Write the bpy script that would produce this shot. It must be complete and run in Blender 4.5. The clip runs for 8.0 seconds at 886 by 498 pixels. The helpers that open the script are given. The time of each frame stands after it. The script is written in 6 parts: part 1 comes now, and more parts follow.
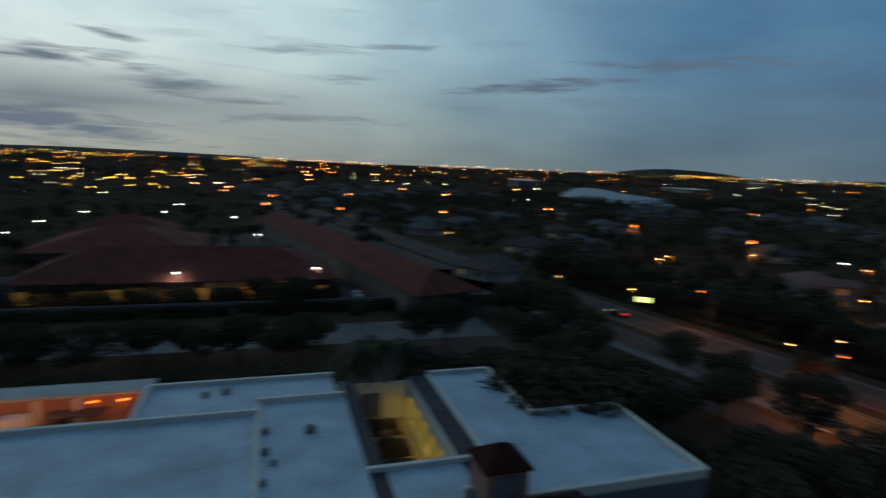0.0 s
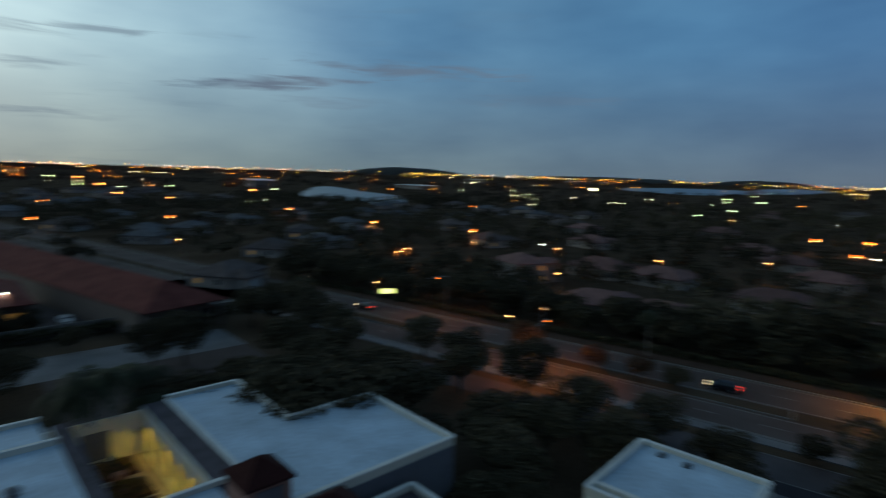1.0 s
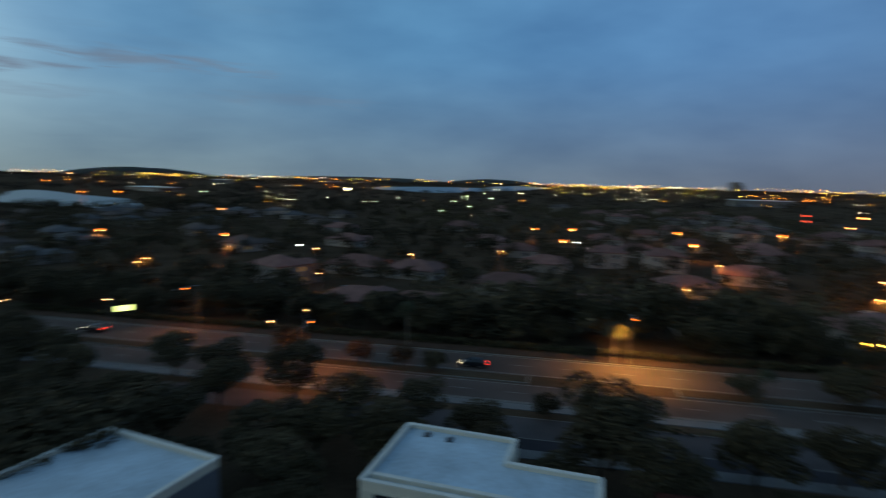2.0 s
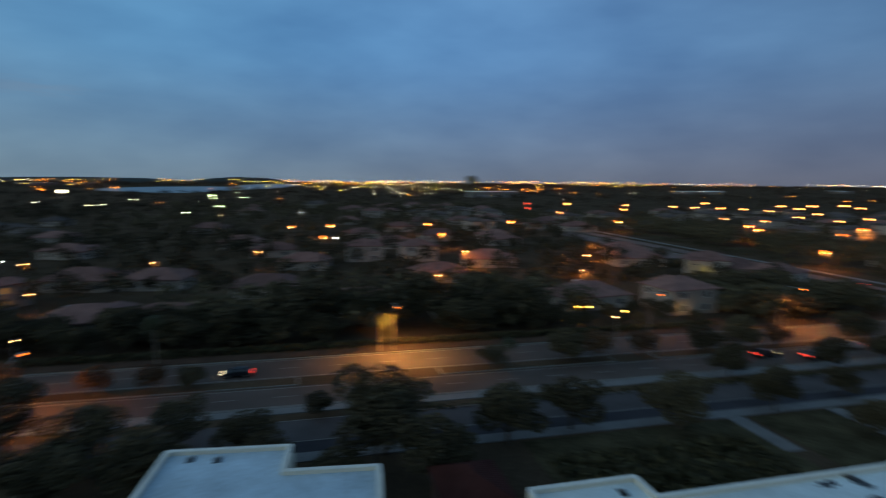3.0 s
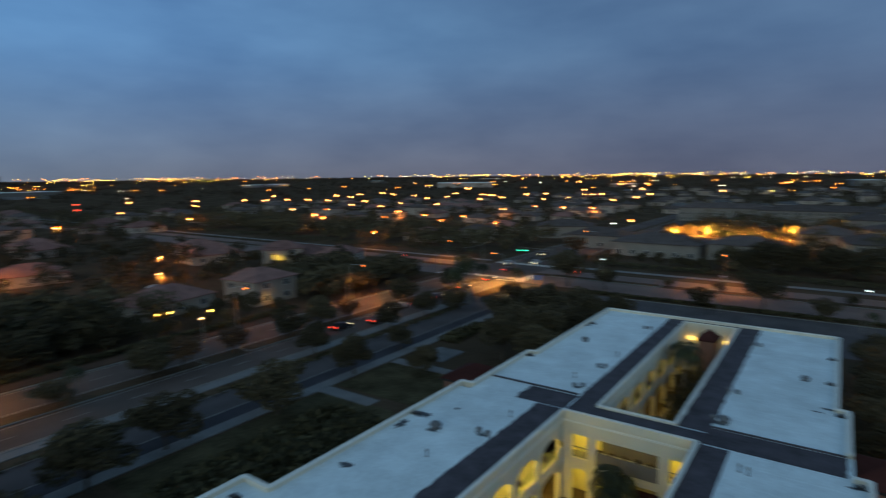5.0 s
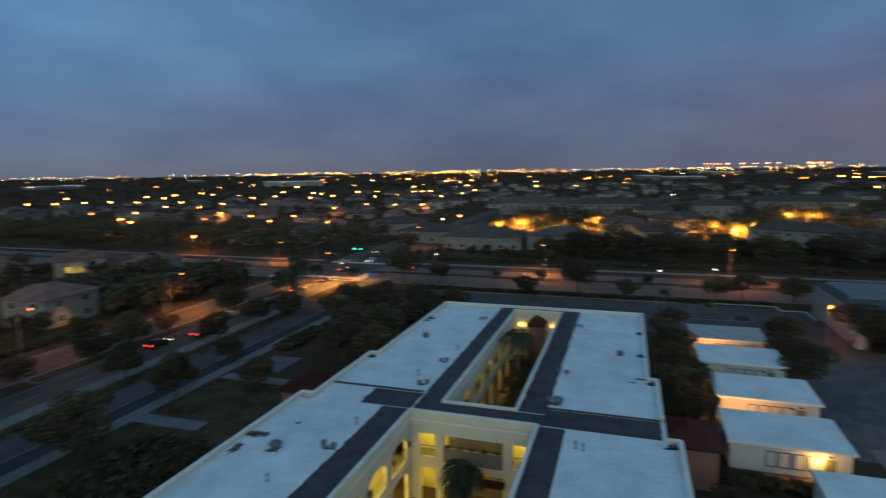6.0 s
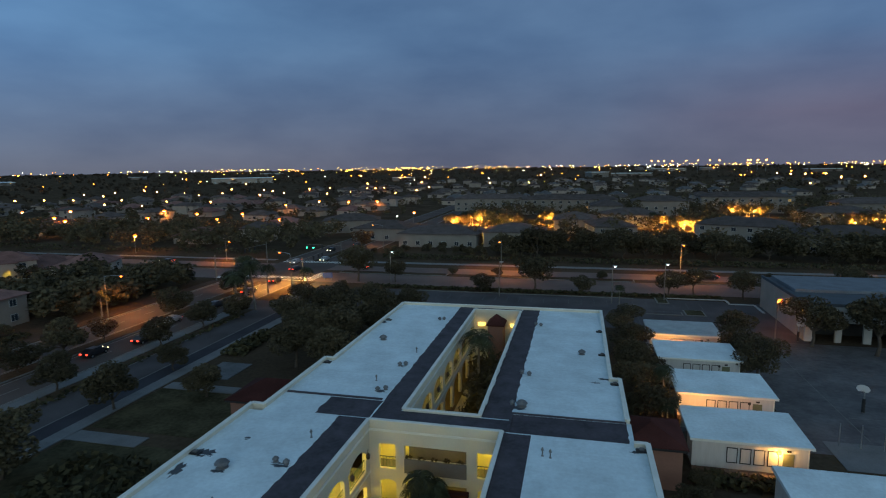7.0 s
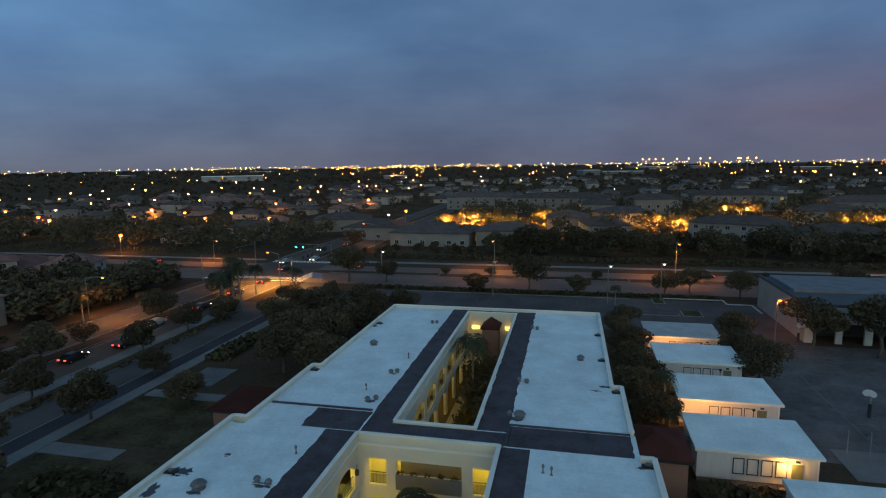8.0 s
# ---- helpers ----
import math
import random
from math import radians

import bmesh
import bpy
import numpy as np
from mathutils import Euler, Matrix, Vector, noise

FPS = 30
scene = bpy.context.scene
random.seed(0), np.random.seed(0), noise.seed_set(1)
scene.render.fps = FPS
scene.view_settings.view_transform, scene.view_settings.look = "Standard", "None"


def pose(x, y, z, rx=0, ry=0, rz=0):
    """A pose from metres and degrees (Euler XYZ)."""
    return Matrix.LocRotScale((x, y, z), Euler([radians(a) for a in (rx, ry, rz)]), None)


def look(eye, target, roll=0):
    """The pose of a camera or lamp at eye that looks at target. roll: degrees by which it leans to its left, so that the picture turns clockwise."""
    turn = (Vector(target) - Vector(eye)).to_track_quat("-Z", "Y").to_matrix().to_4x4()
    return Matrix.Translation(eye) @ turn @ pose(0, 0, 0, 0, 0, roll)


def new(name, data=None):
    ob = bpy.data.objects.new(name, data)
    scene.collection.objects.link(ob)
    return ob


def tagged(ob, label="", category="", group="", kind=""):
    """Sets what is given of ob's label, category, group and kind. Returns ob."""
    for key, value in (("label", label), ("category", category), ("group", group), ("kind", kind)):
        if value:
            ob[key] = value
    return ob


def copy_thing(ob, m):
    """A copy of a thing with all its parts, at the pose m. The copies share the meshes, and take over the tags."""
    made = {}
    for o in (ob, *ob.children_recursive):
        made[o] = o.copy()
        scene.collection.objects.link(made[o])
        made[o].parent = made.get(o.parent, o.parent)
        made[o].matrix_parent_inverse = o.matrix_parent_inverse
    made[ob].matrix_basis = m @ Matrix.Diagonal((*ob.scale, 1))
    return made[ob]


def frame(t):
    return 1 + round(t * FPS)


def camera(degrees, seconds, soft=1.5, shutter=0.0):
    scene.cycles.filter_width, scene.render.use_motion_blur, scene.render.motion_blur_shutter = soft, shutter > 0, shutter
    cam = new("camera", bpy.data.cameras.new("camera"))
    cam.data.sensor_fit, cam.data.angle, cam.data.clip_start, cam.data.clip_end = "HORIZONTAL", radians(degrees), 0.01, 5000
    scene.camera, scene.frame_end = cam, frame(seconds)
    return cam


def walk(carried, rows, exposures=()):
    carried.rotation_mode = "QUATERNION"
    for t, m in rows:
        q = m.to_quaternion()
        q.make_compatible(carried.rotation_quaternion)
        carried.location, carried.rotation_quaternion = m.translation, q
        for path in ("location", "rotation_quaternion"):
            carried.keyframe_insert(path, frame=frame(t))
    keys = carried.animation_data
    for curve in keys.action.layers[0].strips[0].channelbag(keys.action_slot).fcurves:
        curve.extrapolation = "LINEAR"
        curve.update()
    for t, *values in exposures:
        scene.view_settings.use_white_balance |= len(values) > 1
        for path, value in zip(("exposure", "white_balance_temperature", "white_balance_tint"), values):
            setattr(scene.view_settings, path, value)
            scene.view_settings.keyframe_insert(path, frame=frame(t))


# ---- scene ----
cam = camera(76.1, 8.0, soft=1.1, shutter=1.1)
PATH = [
    (0, (5.334, -6.48, 31.128), (4.367, -8.205, 30.829), 2.3),
    (0.5, (5.405, -6.679, 31.098), (4.086, -8.156, 30.812), 2.3),
    (1, (5.429, -6.641, 31.118), (3.805, -7.777, 30.847), 1.8),
    (1.2, (5.43, -6.636, 31.116), (3.711, -7.626, 30.854), 1.8),
    (2.3, (5.218, -7.128, 30.954), (3.236, -7.25, 30.708), 1.2),
    (2.5, (5.135, -7.206, 30.936), (3.151, -7.162, 30.691), 0.9),
    (3, (4.865, -7.294, 30.855), (2.936, -6.828, 30.611), 0.5),
    (3.5, (4.704, -7.467, 30.837), (2.902, -6.636, 30.591), 0.2),
    (4, (4.618, -7.624, 30.838), (3.024, -6.441, 30.59), -0.1),
    (4.5, (4.372, -7.557, 30.864), (2.996, -6.128, 30.609), -0.4),
    (5, (4.023, -7.308, 30.854), (2.883, -5.686, 30.589), -0.6),
    (5.2, (3.808, -7.08, 30.838), (2.765, -5.394, 30.571), -0.7),
    (6.3, (2.21, -4.95, 30.583), (1.687, -3.041, 30.3), -0.9),
    (6.5, (1.982, -4.521, 30.568), (1.483, -2.605, 30.283), -0.9),
    (7, (1.488, -3.315, 30.594), (1.025, -1.391, 30.301), -0.8),
    (7.5, (1.101, -2.035, 30.577), (0.656, -0.108, 30.279), -0.8),
    (8, (0.719, -0.536, 30.55), (0.284, 1.393, 30.25), -0.8),
]
walk(cam, [(t, look(eye, target, roll)) for t, eye, target, roll in PATH],
     exposures=[(0, -0.8), (1, -0.55), (2.5, -0.16), (3.5, -0.1), (4.5, -0.06), (8, -0.02)])

# ---- dusk sky: the last glow in the south-west, a cloud bank to the north-east ----
world = bpy.data.worlds.new("dusk_sky")
scene.world = world
world.use_nodes = True
wt = world.node_tree
wt.nodes.clear()


def wmath(op, a, b=None, c=None, clamp=False):
    n = wt.nodes.new("ShaderNodeMath")
    n.operation, n.use_clamp = op, clamp
    for i, v in enumerate((a, b, c)):
        if v is None:
            continue
        if isinstance(v, (int, float)):
            n.inputs[i].default_value = v
        else:
            wt.links.new(v, n.inputs[i])
    return n.outputs[0]


def wdot(vec, d):
    n = wt.nodes.new("ShaderNodeVectorMath")
    n.operation = "DOT_PRODUCT"
    wt.links.new(vec, n.inputs[0])
    n.inputs[1].default_value = d
    return n.outputs["Value"]


def wramp(fac, stops):
    n = wt.nodes.new("ShaderNodeValToRGB")
    e = n.color_ramp.elements
    while len(e) < len(stops):
        e.new(0.5)
    for el, (p, c) in zip(e, stops):
        el.position, el.color = p, (*[0.5 * k for k in c], 1)
    n.color_ramp.interpolation = "CARDINAL" if len(stops) > 2 else "LINEAR"
    wt.links.new(fac, n.inputs[0])
    twice = wt.nodes.new("ShaderNodeVectorMath")
    twice.operation = "SCALE"
    twice.inputs["Scale"].default_value = 2.0
    wt.links.new(n.outputs[0], twice.inputs[0])
    return twice.outputs[0]


def wmix(fac, a, b, mode="MIX"):
    n = wt.nodes.new("ShaderNodeMix")
    n.data_type, n.blend_type = "RGBA", mode
    for sock, v in ((n.inputs["Factor"], fac), (n.inputs[6], a), (n.inputs[7], b)):
        if isinstance(v, (int, float)):
            sock.default_value = v
        elif isinstance(v, tuple):
            sock.default_value = (*v, 1)
        else:
            wt.links.new(v, sock)
    return n.outputs[2]


tex = wt.nodes.new("ShaderNodeTexCoord")
flat = wt.nodes.new("ShaderNodeVectorMath")
flat.operation = "MULTIPLY"
flat.inputs[1].default_value = (1, 1, 0)
wt.links.new(tex.outputs["Generated"], flat.inputs[0])
unit = wt.nodes.new("ShaderNodeVectorMath")
unit.operation = "NORMALIZE"
wt.links.new(flat.outputs[0], unit.inputs[0])
toward_sunset = wdot(unit.outputs[0], (0.26, -0.966, 0))
toward_bank = wdot(unit.outputs[0], (0.57, 0.82, 0))
height = wdot(tex.outputs["Generated"], (0, 0, 1))
side = wmath("MULTIPLY_ADD", toward_sunset, 0.5, 0.5)
upper = wramp(side, [(0.0, (0.096, 0.2, 0.37)), (0.2, (0.12, 0.282, 0.545)), (0.42, (0.108, 0.285, 0.535)), (0.6, (0.13, 0.315, 0.54)),
                     (0.76, (0.245, 0.475, 0.7)), (0.9, (0.7, 0.99, 1.1)), (1.0, (1.23, 1.49, 1.5))])
lower = wramp(side, [(0.0, (0.138, 0.15, 0.208)), (0.3, (0.16, 0.216, 0.294)), (0.6, (0.19, 0.28, 0.35)), (0.85, (0.33, 0.42, 0.43)), (1.0, (0.65, 0.675, 0.58))])
climb = wmath("SMOOTH_MIN", wmath("MULTIPLY", height, 5.2), 1.0, 0.35, True)
sky = wmix(climb, lower, upper)
# cloud bank in the north-east, with a rosy rim low down
bank = wmath("MULTIPLY_ADD", toward_bank, 1.15, -0.35, True)
sky = wmix(wmath("MULTIPLY", bank, 0.6), sky, (0.076, 0.1, 0.178))
rose = wmath("MULTIPLY", wmath("MULTIPLY_ADD", wdot(unit.outputs[0], (0.62, 0.785, 0)), 5.0, -4.0, True), wmath("SUBTRACT", 1.0, wmath("ABSOLUTE", wmath("MULTIPLY_ADD", height, 9.0, -0.65)), None, True))
sky = wmix(wmath("MULTIPLY", rose, 0.55), sky, (0.19, 0.125, 0.17))
# streaks of cloud, long and level
stretch = wt.nodes.new("ShaderNodeMapping")
stretch.inputs["Scale"].default_value = (2.0, 2.0, 17.0)
stretch.inputs["Location"].default_value = (3.1, 0.6, 0.2)
wt.links.new(tex.outputs["Generated"], stretch.inputs[0])
streak = wt.nodes.new("ShaderNodeTexNoise")
streak.inputs["Scale"].default_value, streak.inputs["Detail"].default_value, streak.inputs["Roughness"].default_value = 2.3, 6, 0.55
streak.inputs["Distortion"].default_value = 0.35
wt.links.new(stretch.outputs[0], streak.inputs["Vector"])
cover = wmath("MULTIPLY_ADD", streak.outputs["Fac"], 7.0, -3.95, True)
glow_side = wmath("MULTIPLY_ADD", side, 2.6, -1.35, True)
sky = wmix(wmath("MULTIPLY", wmath("MULTIPLY", cover, glow_side), 0.28), sky, (0.17, 0.25, 0.34))
# single long clouds low in the south-west: bearing, height, half width, half depth (degrees), lift along the bearing, weight
split = wt.nodes.new("ShaderNodeSeparateXYZ")
wt.links.new(tex.outputs["Generated"], split.inputs[0])
bearing = wmath("MULTIPLY", wmath("ARCTAN2", wmath("MULTIPLY", split.outputs[0], -1.0), wmath("MULTIPLY", split.outputs[1], -1.0)), 57.2958)
lift = wmath("MULTIPLY", wmath("ARCSINE", split.outputs[2]), 57.2958)
lay = wt.nodes.new("ShaderNodeCombineXYZ")
wt.links.new(wmath("MULTIPLY", bearing, 0.16), lay.inputs[0])
wt.links.new(wmath("MULTIPLY", lift, 1.15), lay.inputs[1])
fray = wt.nodes.new("ShaderNodeTexNoise")
fray.inputs["Scale"].default_value, fray.inputs["Detail"].default_value, fray.inputs["Roughness"].default_value = 1.0, 6, 0.62
fray.inputs["Distortion"].default_value = 0.6
wt.links.new(lay.outputs[0], fray.inputs["Vector"])
ragged = wmath("MULTIPLY_ADD", fray.outputs["Fac"], 3.0, -1.45)
for bc, hc, hw, hd, rise, weight in ((37.5, 7.6, 11, 0.9, 0.07, 1.0), (50, 9.5, 14, 1.0, -0.02, 0.8), (43, 6.3, 7, 0.6, 0.0, 0.4), (-4.5, 7.4, 8, 1.1, 0.03, 0.95), (4.2, 6.0, 5, 1.1, 0.08, 0.8), (-7, 2.3, 17, 2.0, -0.1, 0.9),
                                      (15, 9.9, 8, 0.7, 0.06, 0.55), (25, 10.8, 5, 0.5, 0.05, 0.6), (-1, 9.6, 4, 0.5, -0.1, 0.8), (10, 5.0, 6, 0.5, 0.05, 0.7), (14, 3.6, 9, 0.6, 0.03, 0.6), (19, 7.6, 6, 0.5, 0.06, 0.5), (66, 7.0, 12, 0.9, 0.0, 0.3)):
    away = wmath("SUBTRACT", bearing, bc)
    a2 = wmath("POWER", wmath("ABSOLUTE", wmath("DIVIDE", away, hw)), 2.0)
    b2 = wmath("POWER", wmath("ABSOLUTE", wmath("DIVIDE", wmath("SUBTRACT", wmath("SUBTRACT", lift, hc), wmath("MULTIPLY", away, rise)), hd)), 2.0)
    body = wmath("MULTIPLY", wmath("ADD", wmath("SUBTRACT", 0.75, wmath("SQRT", wmath("ADD", a2, b2))), ragged), 1.5, None, True)
    sky = wmix(wmath("MULTIPLY", body, 0.95 * weight), sky, (0.19, 0.26, 0.36))
soft_map = wt.nodes.new("ShaderNodeMapping")
soft_map.inputs["Scale"].default_value = (1.3, 1.3, 3.6)
wt.links.new(tex.outputs["Generated"], soft_map.inputs[0])
veil = wt.nodes.new("ShaderNodeTexNoise")
veil.inputs["Scale"].default_value, veil.inputs["Detail"].default_value = 3.6, 8
wt.links.new(soft_map.outputs[0], veil.inputs["Vector"])
sky = wmix(1.0, sky, wramp(veil.outputs["Fac"], [(0.3, (0.8, 0.82, 0.86)), (0.7, (1.15, 1.12, 1.08))]), "MULTIPLY")
# a low bank of cloud under the glow
low_bank = wmath("MULTIPLY", wmath("MULTIPLY_ADD", side, 9.0, -8.1, True), wmath("SUBTRACT", 1.0, wmath("ABSOLUTE", wmath("MULTIPLY_ADD", height, 17.0, -1.25)), None, True))
sky = wmix(wmath("MULTIPLY", low_bank, wmath("MULTIPLY_ADD", veil.outputs["Fac"], 1.6, 0.1, True)), sky, (0.24, 0.31, 0.38))
# the open sky overhead, still lit from high up
over = wmath("MULTIPLY_ADD", height, 2.6, -0.8, True)
sky = wmix(over, sky, (0.105, 0.2, 0.305))
back = wt.nodes.new("ShaderNodeBackground")
back.inputs["Strength"].default_value = 1.0
wt.links.new(sky, back.inputs[0])
wout = wt.nodes.new("ShaderNodeOutputWorld")
wt.links.new(back.outputs[0], wout.inputs[0])

SODIUM = (1.0, 0.34, 0.05)
YELLOW = (1.0, 0.74, 0.07)
COOL = (0.85, 1.0, 0.92)


def lamp(name, kind, at, colour, watts, size=0.2, size_y=0.0, aim=None, cone=0):
    d = bpy.data.lights.new(name, kind)
    d.energy, d.color = watts, colour
    if kind == "AREA":
        d.shape, d.size, d.size_y = "RECTANGLE", size, size_y or size
    else:
        d.shadow_soft_size = size
    if cone:
        d.spot_size, d.spot_blend = radians(cone), 0.75
    ob = new(name, d)
    ob.matrix_world = look(at, aim) if aim else pose(*at)
    return ob


# ---- materials ----
def mat(name, colour, rough=0.8, var=0.25, scale=0.5, fine=9.0, bump=0.15, metal=0.0, rnd=0.0, island=0.0, spec=0.3, stretch=(1, 1, 1)):
    m = bpy.data.materials.new(name)
    m.use_nodes = True
    t = m.node_tree
    b = t.nodes["Principled BSDF"]
    b.inputs["Roughness"].default_value, b.inputs["Metallic"].default_value, b.inputs["Specular IOR Level"].default_value = rough, metal, spec
    g = t.nodes.new("ShaderNodeNewGeometry")
    mp = t.nodes.new("ShaderNodeMapping")
    mp.inputs["Scale"].default_value = stretch
    t.links.new(g.outputs["Position"], mp.inputs[0])
    big, small = t.nodes.new("ShaderNodeTexNoise"), t.nodes.new("ShaderNodeTexNoise")
    for n, sc, de in ((big, scale, 4), (small, fine, 3)):
        n.inputs["Scale"].default_value, n.inputs["Detail"].default_value = sc, de
        t.links.new(mp.outputs[0], n.inputs["Vector"])
    add = t.nodes.new("ShaderNodeMath")
    add.operation = "MULTIPLY_ADD"
    t.links.new(small.outputs["Fac"], add.inputs[0])
    add.inputs[1].default_value = 0.5
    t.links.new(big.outputs["Fac"], add.inputs[2])
    val = t.nodes.new("ShaderNodeMapRange")
    val.inputs["From Min"].default_value, val.inputs["From Max"].default_value = 0.45, 1.05
    val.inputs["To Min"].default_value, val.inputs["To Max"].default_value = 1 - var, 1 + var
    t.links.new(add.outputs[0], val.inputs[0])
    fac = val.outputs[0]
    for amount, node, out in ((rnd, "ShaderNodeObjectInfo", "Random"), (island, "ShaderNodeNewGeometry", "Random Per Island")):
        if amount:
            o = t.nodes.new(node)
            mr = t.nodes.new("ShaderNodeMapRange")
            mr.inputs["To Min"].default_value, mr.inputs["To Max"].default_value = 1 - amount, 1 + amount
            t.links.new(o.outputs[out], mr.inputs[0])
            mu = t.nodes.new("ShaderNodeMath")
            mu.operation = "MULTIPLY"
            t.links.new(fac, mu.inputs[0])
            t.links.new(mr.outputs[0], mu.inputs[1])
            fac = mu.outputs[0]
    hsv = t.nodes.new("ShaderNodeHueSaturation")
    hsv.inputs["Color"].default_value = (*colour, 1)
    t.links.new(fac, hsv.inputs["Value"])
    t.links.new(hsv.outputs[0], b.inputs["Base Color"])
    if bump:
        bp = t.nodes.new("ShaderNodeBump")
        bp.inputs["Strength"].default_value, bp.inputs["Distance"].default_value = bump, 0.05
        t.links.new(small.outputs["Fac"], bp.inputs["Height"])
        t.links.new(bp.outputs[0], b.inputs["Normal"])
    return m


def emit(name, colour, strength):
    m = bpy.data.materials.new(name)
    m.use_nodes = True
    b = m.node_tree.nodes["Principled BSDF"]
    b.inputs["Base Color"].default_value = (*[min(1, c) for c in colour], 1)
    b.inputs["Emission Color"].default_value = (*colour, 1)
    b.inputs["Emission Strength"].default_value = strength
    return m


def glass(name, colour, rough=0.06):
    m = mat(name, colour, rough, 0.1, 0.2, 2, 0.0, 0, 0.2, spec=0.6)
    return m


def tile_roof(name, colour):
    """Clay roof tiles: rows of rounded tiles as relief, weathered."""
    m = mat(name, colour, 0.85, 0.35, 0.35, 5, 0.0, rnd=0.22, spec=0.06)
    t = m.node_tree
    b = t.nodes["Principled BSDF"]
    g = t.nodes.new("ShaderNodeTexCoord")
    wv = t.nodes.new("ShaderNodeTexWave")
    wv.inputs["Scale"].default_value, wv.inputs["Distortion"].default_value = 1.6, 0.4
    wv.bands_direction = "DIAGONAL"
    t.links.new(g.outputs["Object"], wv.inputs["Vector"])
    bp = t.nodes.new("ShaderNodeBump")
    bp.inputs["Strength"].default_value, bp.inputs["Distance"].default_value = 0.5, 0.06
    t.links.new(wv.outputs["Fac"], bp.inputs["Height"])
    t.links.new(bp.outputs[0], b.inputs["Normal"])
    return m


M_GRASS = mat("mown_grass", (0.08, 0.058, 0.04), 0.95, 0.45, 0.06, 1.5, 0.4, spec=0.0)
M_LAWN = mat("lawn_turf", (0.07, 0.06, 0.036), 0.95, 0.6, 0.25, 2.0, 0.4, spec=0.0)
M_ASPH = mat("worn_asphalt", (0.1, 0.078, 0.07), 0.9, 0.3, 0.12, 6.0, 0.2, spec=0.1)
M_ASPH3 = mat("pinkish_asphalt", (0.165, 0.12, 0.108), 0.9, 0.25, 0.12, 6.0, 0.2, spec=0.1)
M_ASPH2 = mat("dark_asphalt", (0.088, 0.078, 0.08), 0.9, 0.35, 0.15, 6.0, 0.2, spec=0.1)
M_BAY = mat("fresh_dark_asphalt", (0.05, 0.047, 0.055), 0.9, 0.3, 0.2, 6.0, 0.15, spec=0.1)
M_CONC = mat("concrete_paving", (0.17, 0.165, 0.165), 0.85, 0.25, 0.3, 5.0, 0.15)
# M_CONC at about two thirds brightness, with stronger mottling
M_CONC2 = mat("dark_concrete_paving", (0.11, 0.11, 0.115), 0.85, 0.4, 0.4, 4.0, 0.15)
M_KERB = mat("kerb_concrete", (0.17, 0.165, 0.155), 0.85, 0.25, 0.5, 6.0, 0.15)
M_EDGE = mat("white_painted_kerb", (0.42, 0.42, 0.41), 0.8, 0.25, 0.6, 6.0, 0.1)
M_ZEBRA = mat("crosswalk_paint", (0.78, 0.76, 0.7), 0.7, 0.2, 1.2, 9.0, 0.05)
M_LINE = mat("road_paint", (0.2, 0.19, 0.175), 0.7, 0.3, 1.2, 9.0, 0.05)
M_SOIL = mat("bare_soil", (0.062, 0.036, 0.024), 0.95, 0.35, 0.3, 4.0, 0.3)
M_MEMB = mat("white_roof_membrane", (0.66, 0.75, 0.785), 0.55, 0.2, 0.3, 3.2, 0.1)
M_MEMB3 = mat("dirty_blue_grey_roof_membrane", (0.45, 0.56, 0.65), 0.6, 0.3, 0.22, 2.2, 0.1)
M_MEMB2 = mat("aged_roof_membrane", (0.34, 0.38, 0.39), 0.6, 0.22, 0.5, 3.0, 0.1)
# blue-grey of the end panel; on two block walls it paints in their shade
M_SLATE = mat("blue_grey_panel_and_shade_stucco", (0.13, 0.135, 0.15), 0.85, 0.2, 0.4, 7.0, 0.1)
M_FADED = mat("faded_stall_paint", (0.1, 0.1, 0.1), 0.85, 0.35, 0.8, 9.0, 0.05)
M_GYMR = mat("grey_gym_roofing", (0.075, 0.085, 0.1), 0.8, 0.25, 0.4, 3.0, 0.1)
M_GYML = mat("pale_gym_roofing", (0.15, 0.165, 0.19), 0.8, 0.25, 0.4, 3.0, 0.1)
M_PATCH = mat("worn_court_patch", (0.1, 0.092, 0.096), 0.88, 0.4, 0.4, 2.0, 0.1)
M_BITU = mat("dark_bitumen_felt", (0.066, 0.056, 0.066), 0.8, 0.45, 0.6, 3.0, 0.15)
M_STUC = mat("cream_stucco", (0.62, 0.58, 0.48), 0.85, 0.1, 0.4, 8.0, 0.1)
M_CAP = mat("parapet_cap", (0.72, 0.71, 0.66), 0.6, 0.12, 0.6, 6.0, 0.05)
M_PINK = mat("terracotta_stucco", (0.27, 0.14, 0.105), 0.85, 0.15, 0.4, 7.0, 0.1)
M_WALL = mat("pale_house_stucco", (0.19, 0.15, 0.125), 0.85, 0.15, 0.3, 6.0, 0.1, rnd=0.15)
M_APT = mat("pale_apartment_stucco", (0.215, 0.195, 0.175), 0.85, 0.15, 0.3, 6.0, 0.1, rnd=0.1)
M_WALLH = mat("warm_house_stucco", (0.31, 0.26, 0.225), 0.85, 0.15, 0.3, 6.0, 0.1, rnd=0.2)
M_RED = tile_roof("dark_red_roof_tile", (0.062, 0.022, 0.019))
M_TERRA = tile_roof("terracotta_roof_tile", (0.195, 0.108, 0.095))
M_GREYT = tile_roof("grey_roof_tile", (0.105, 0.083, 0.077))
M_MALL = tile_roof("red_barrel_roof_tile", (0.17, 0.055, 0.045))
M_PALE = tile_roof("pale_roof_tile", (0.115, 0.113, 0.118))
M_STEEL = mat("galvanised_steel", (0.35, 0.36, 0.37), 0.45, 0.2, 1, 12, 0.05, 0.8)
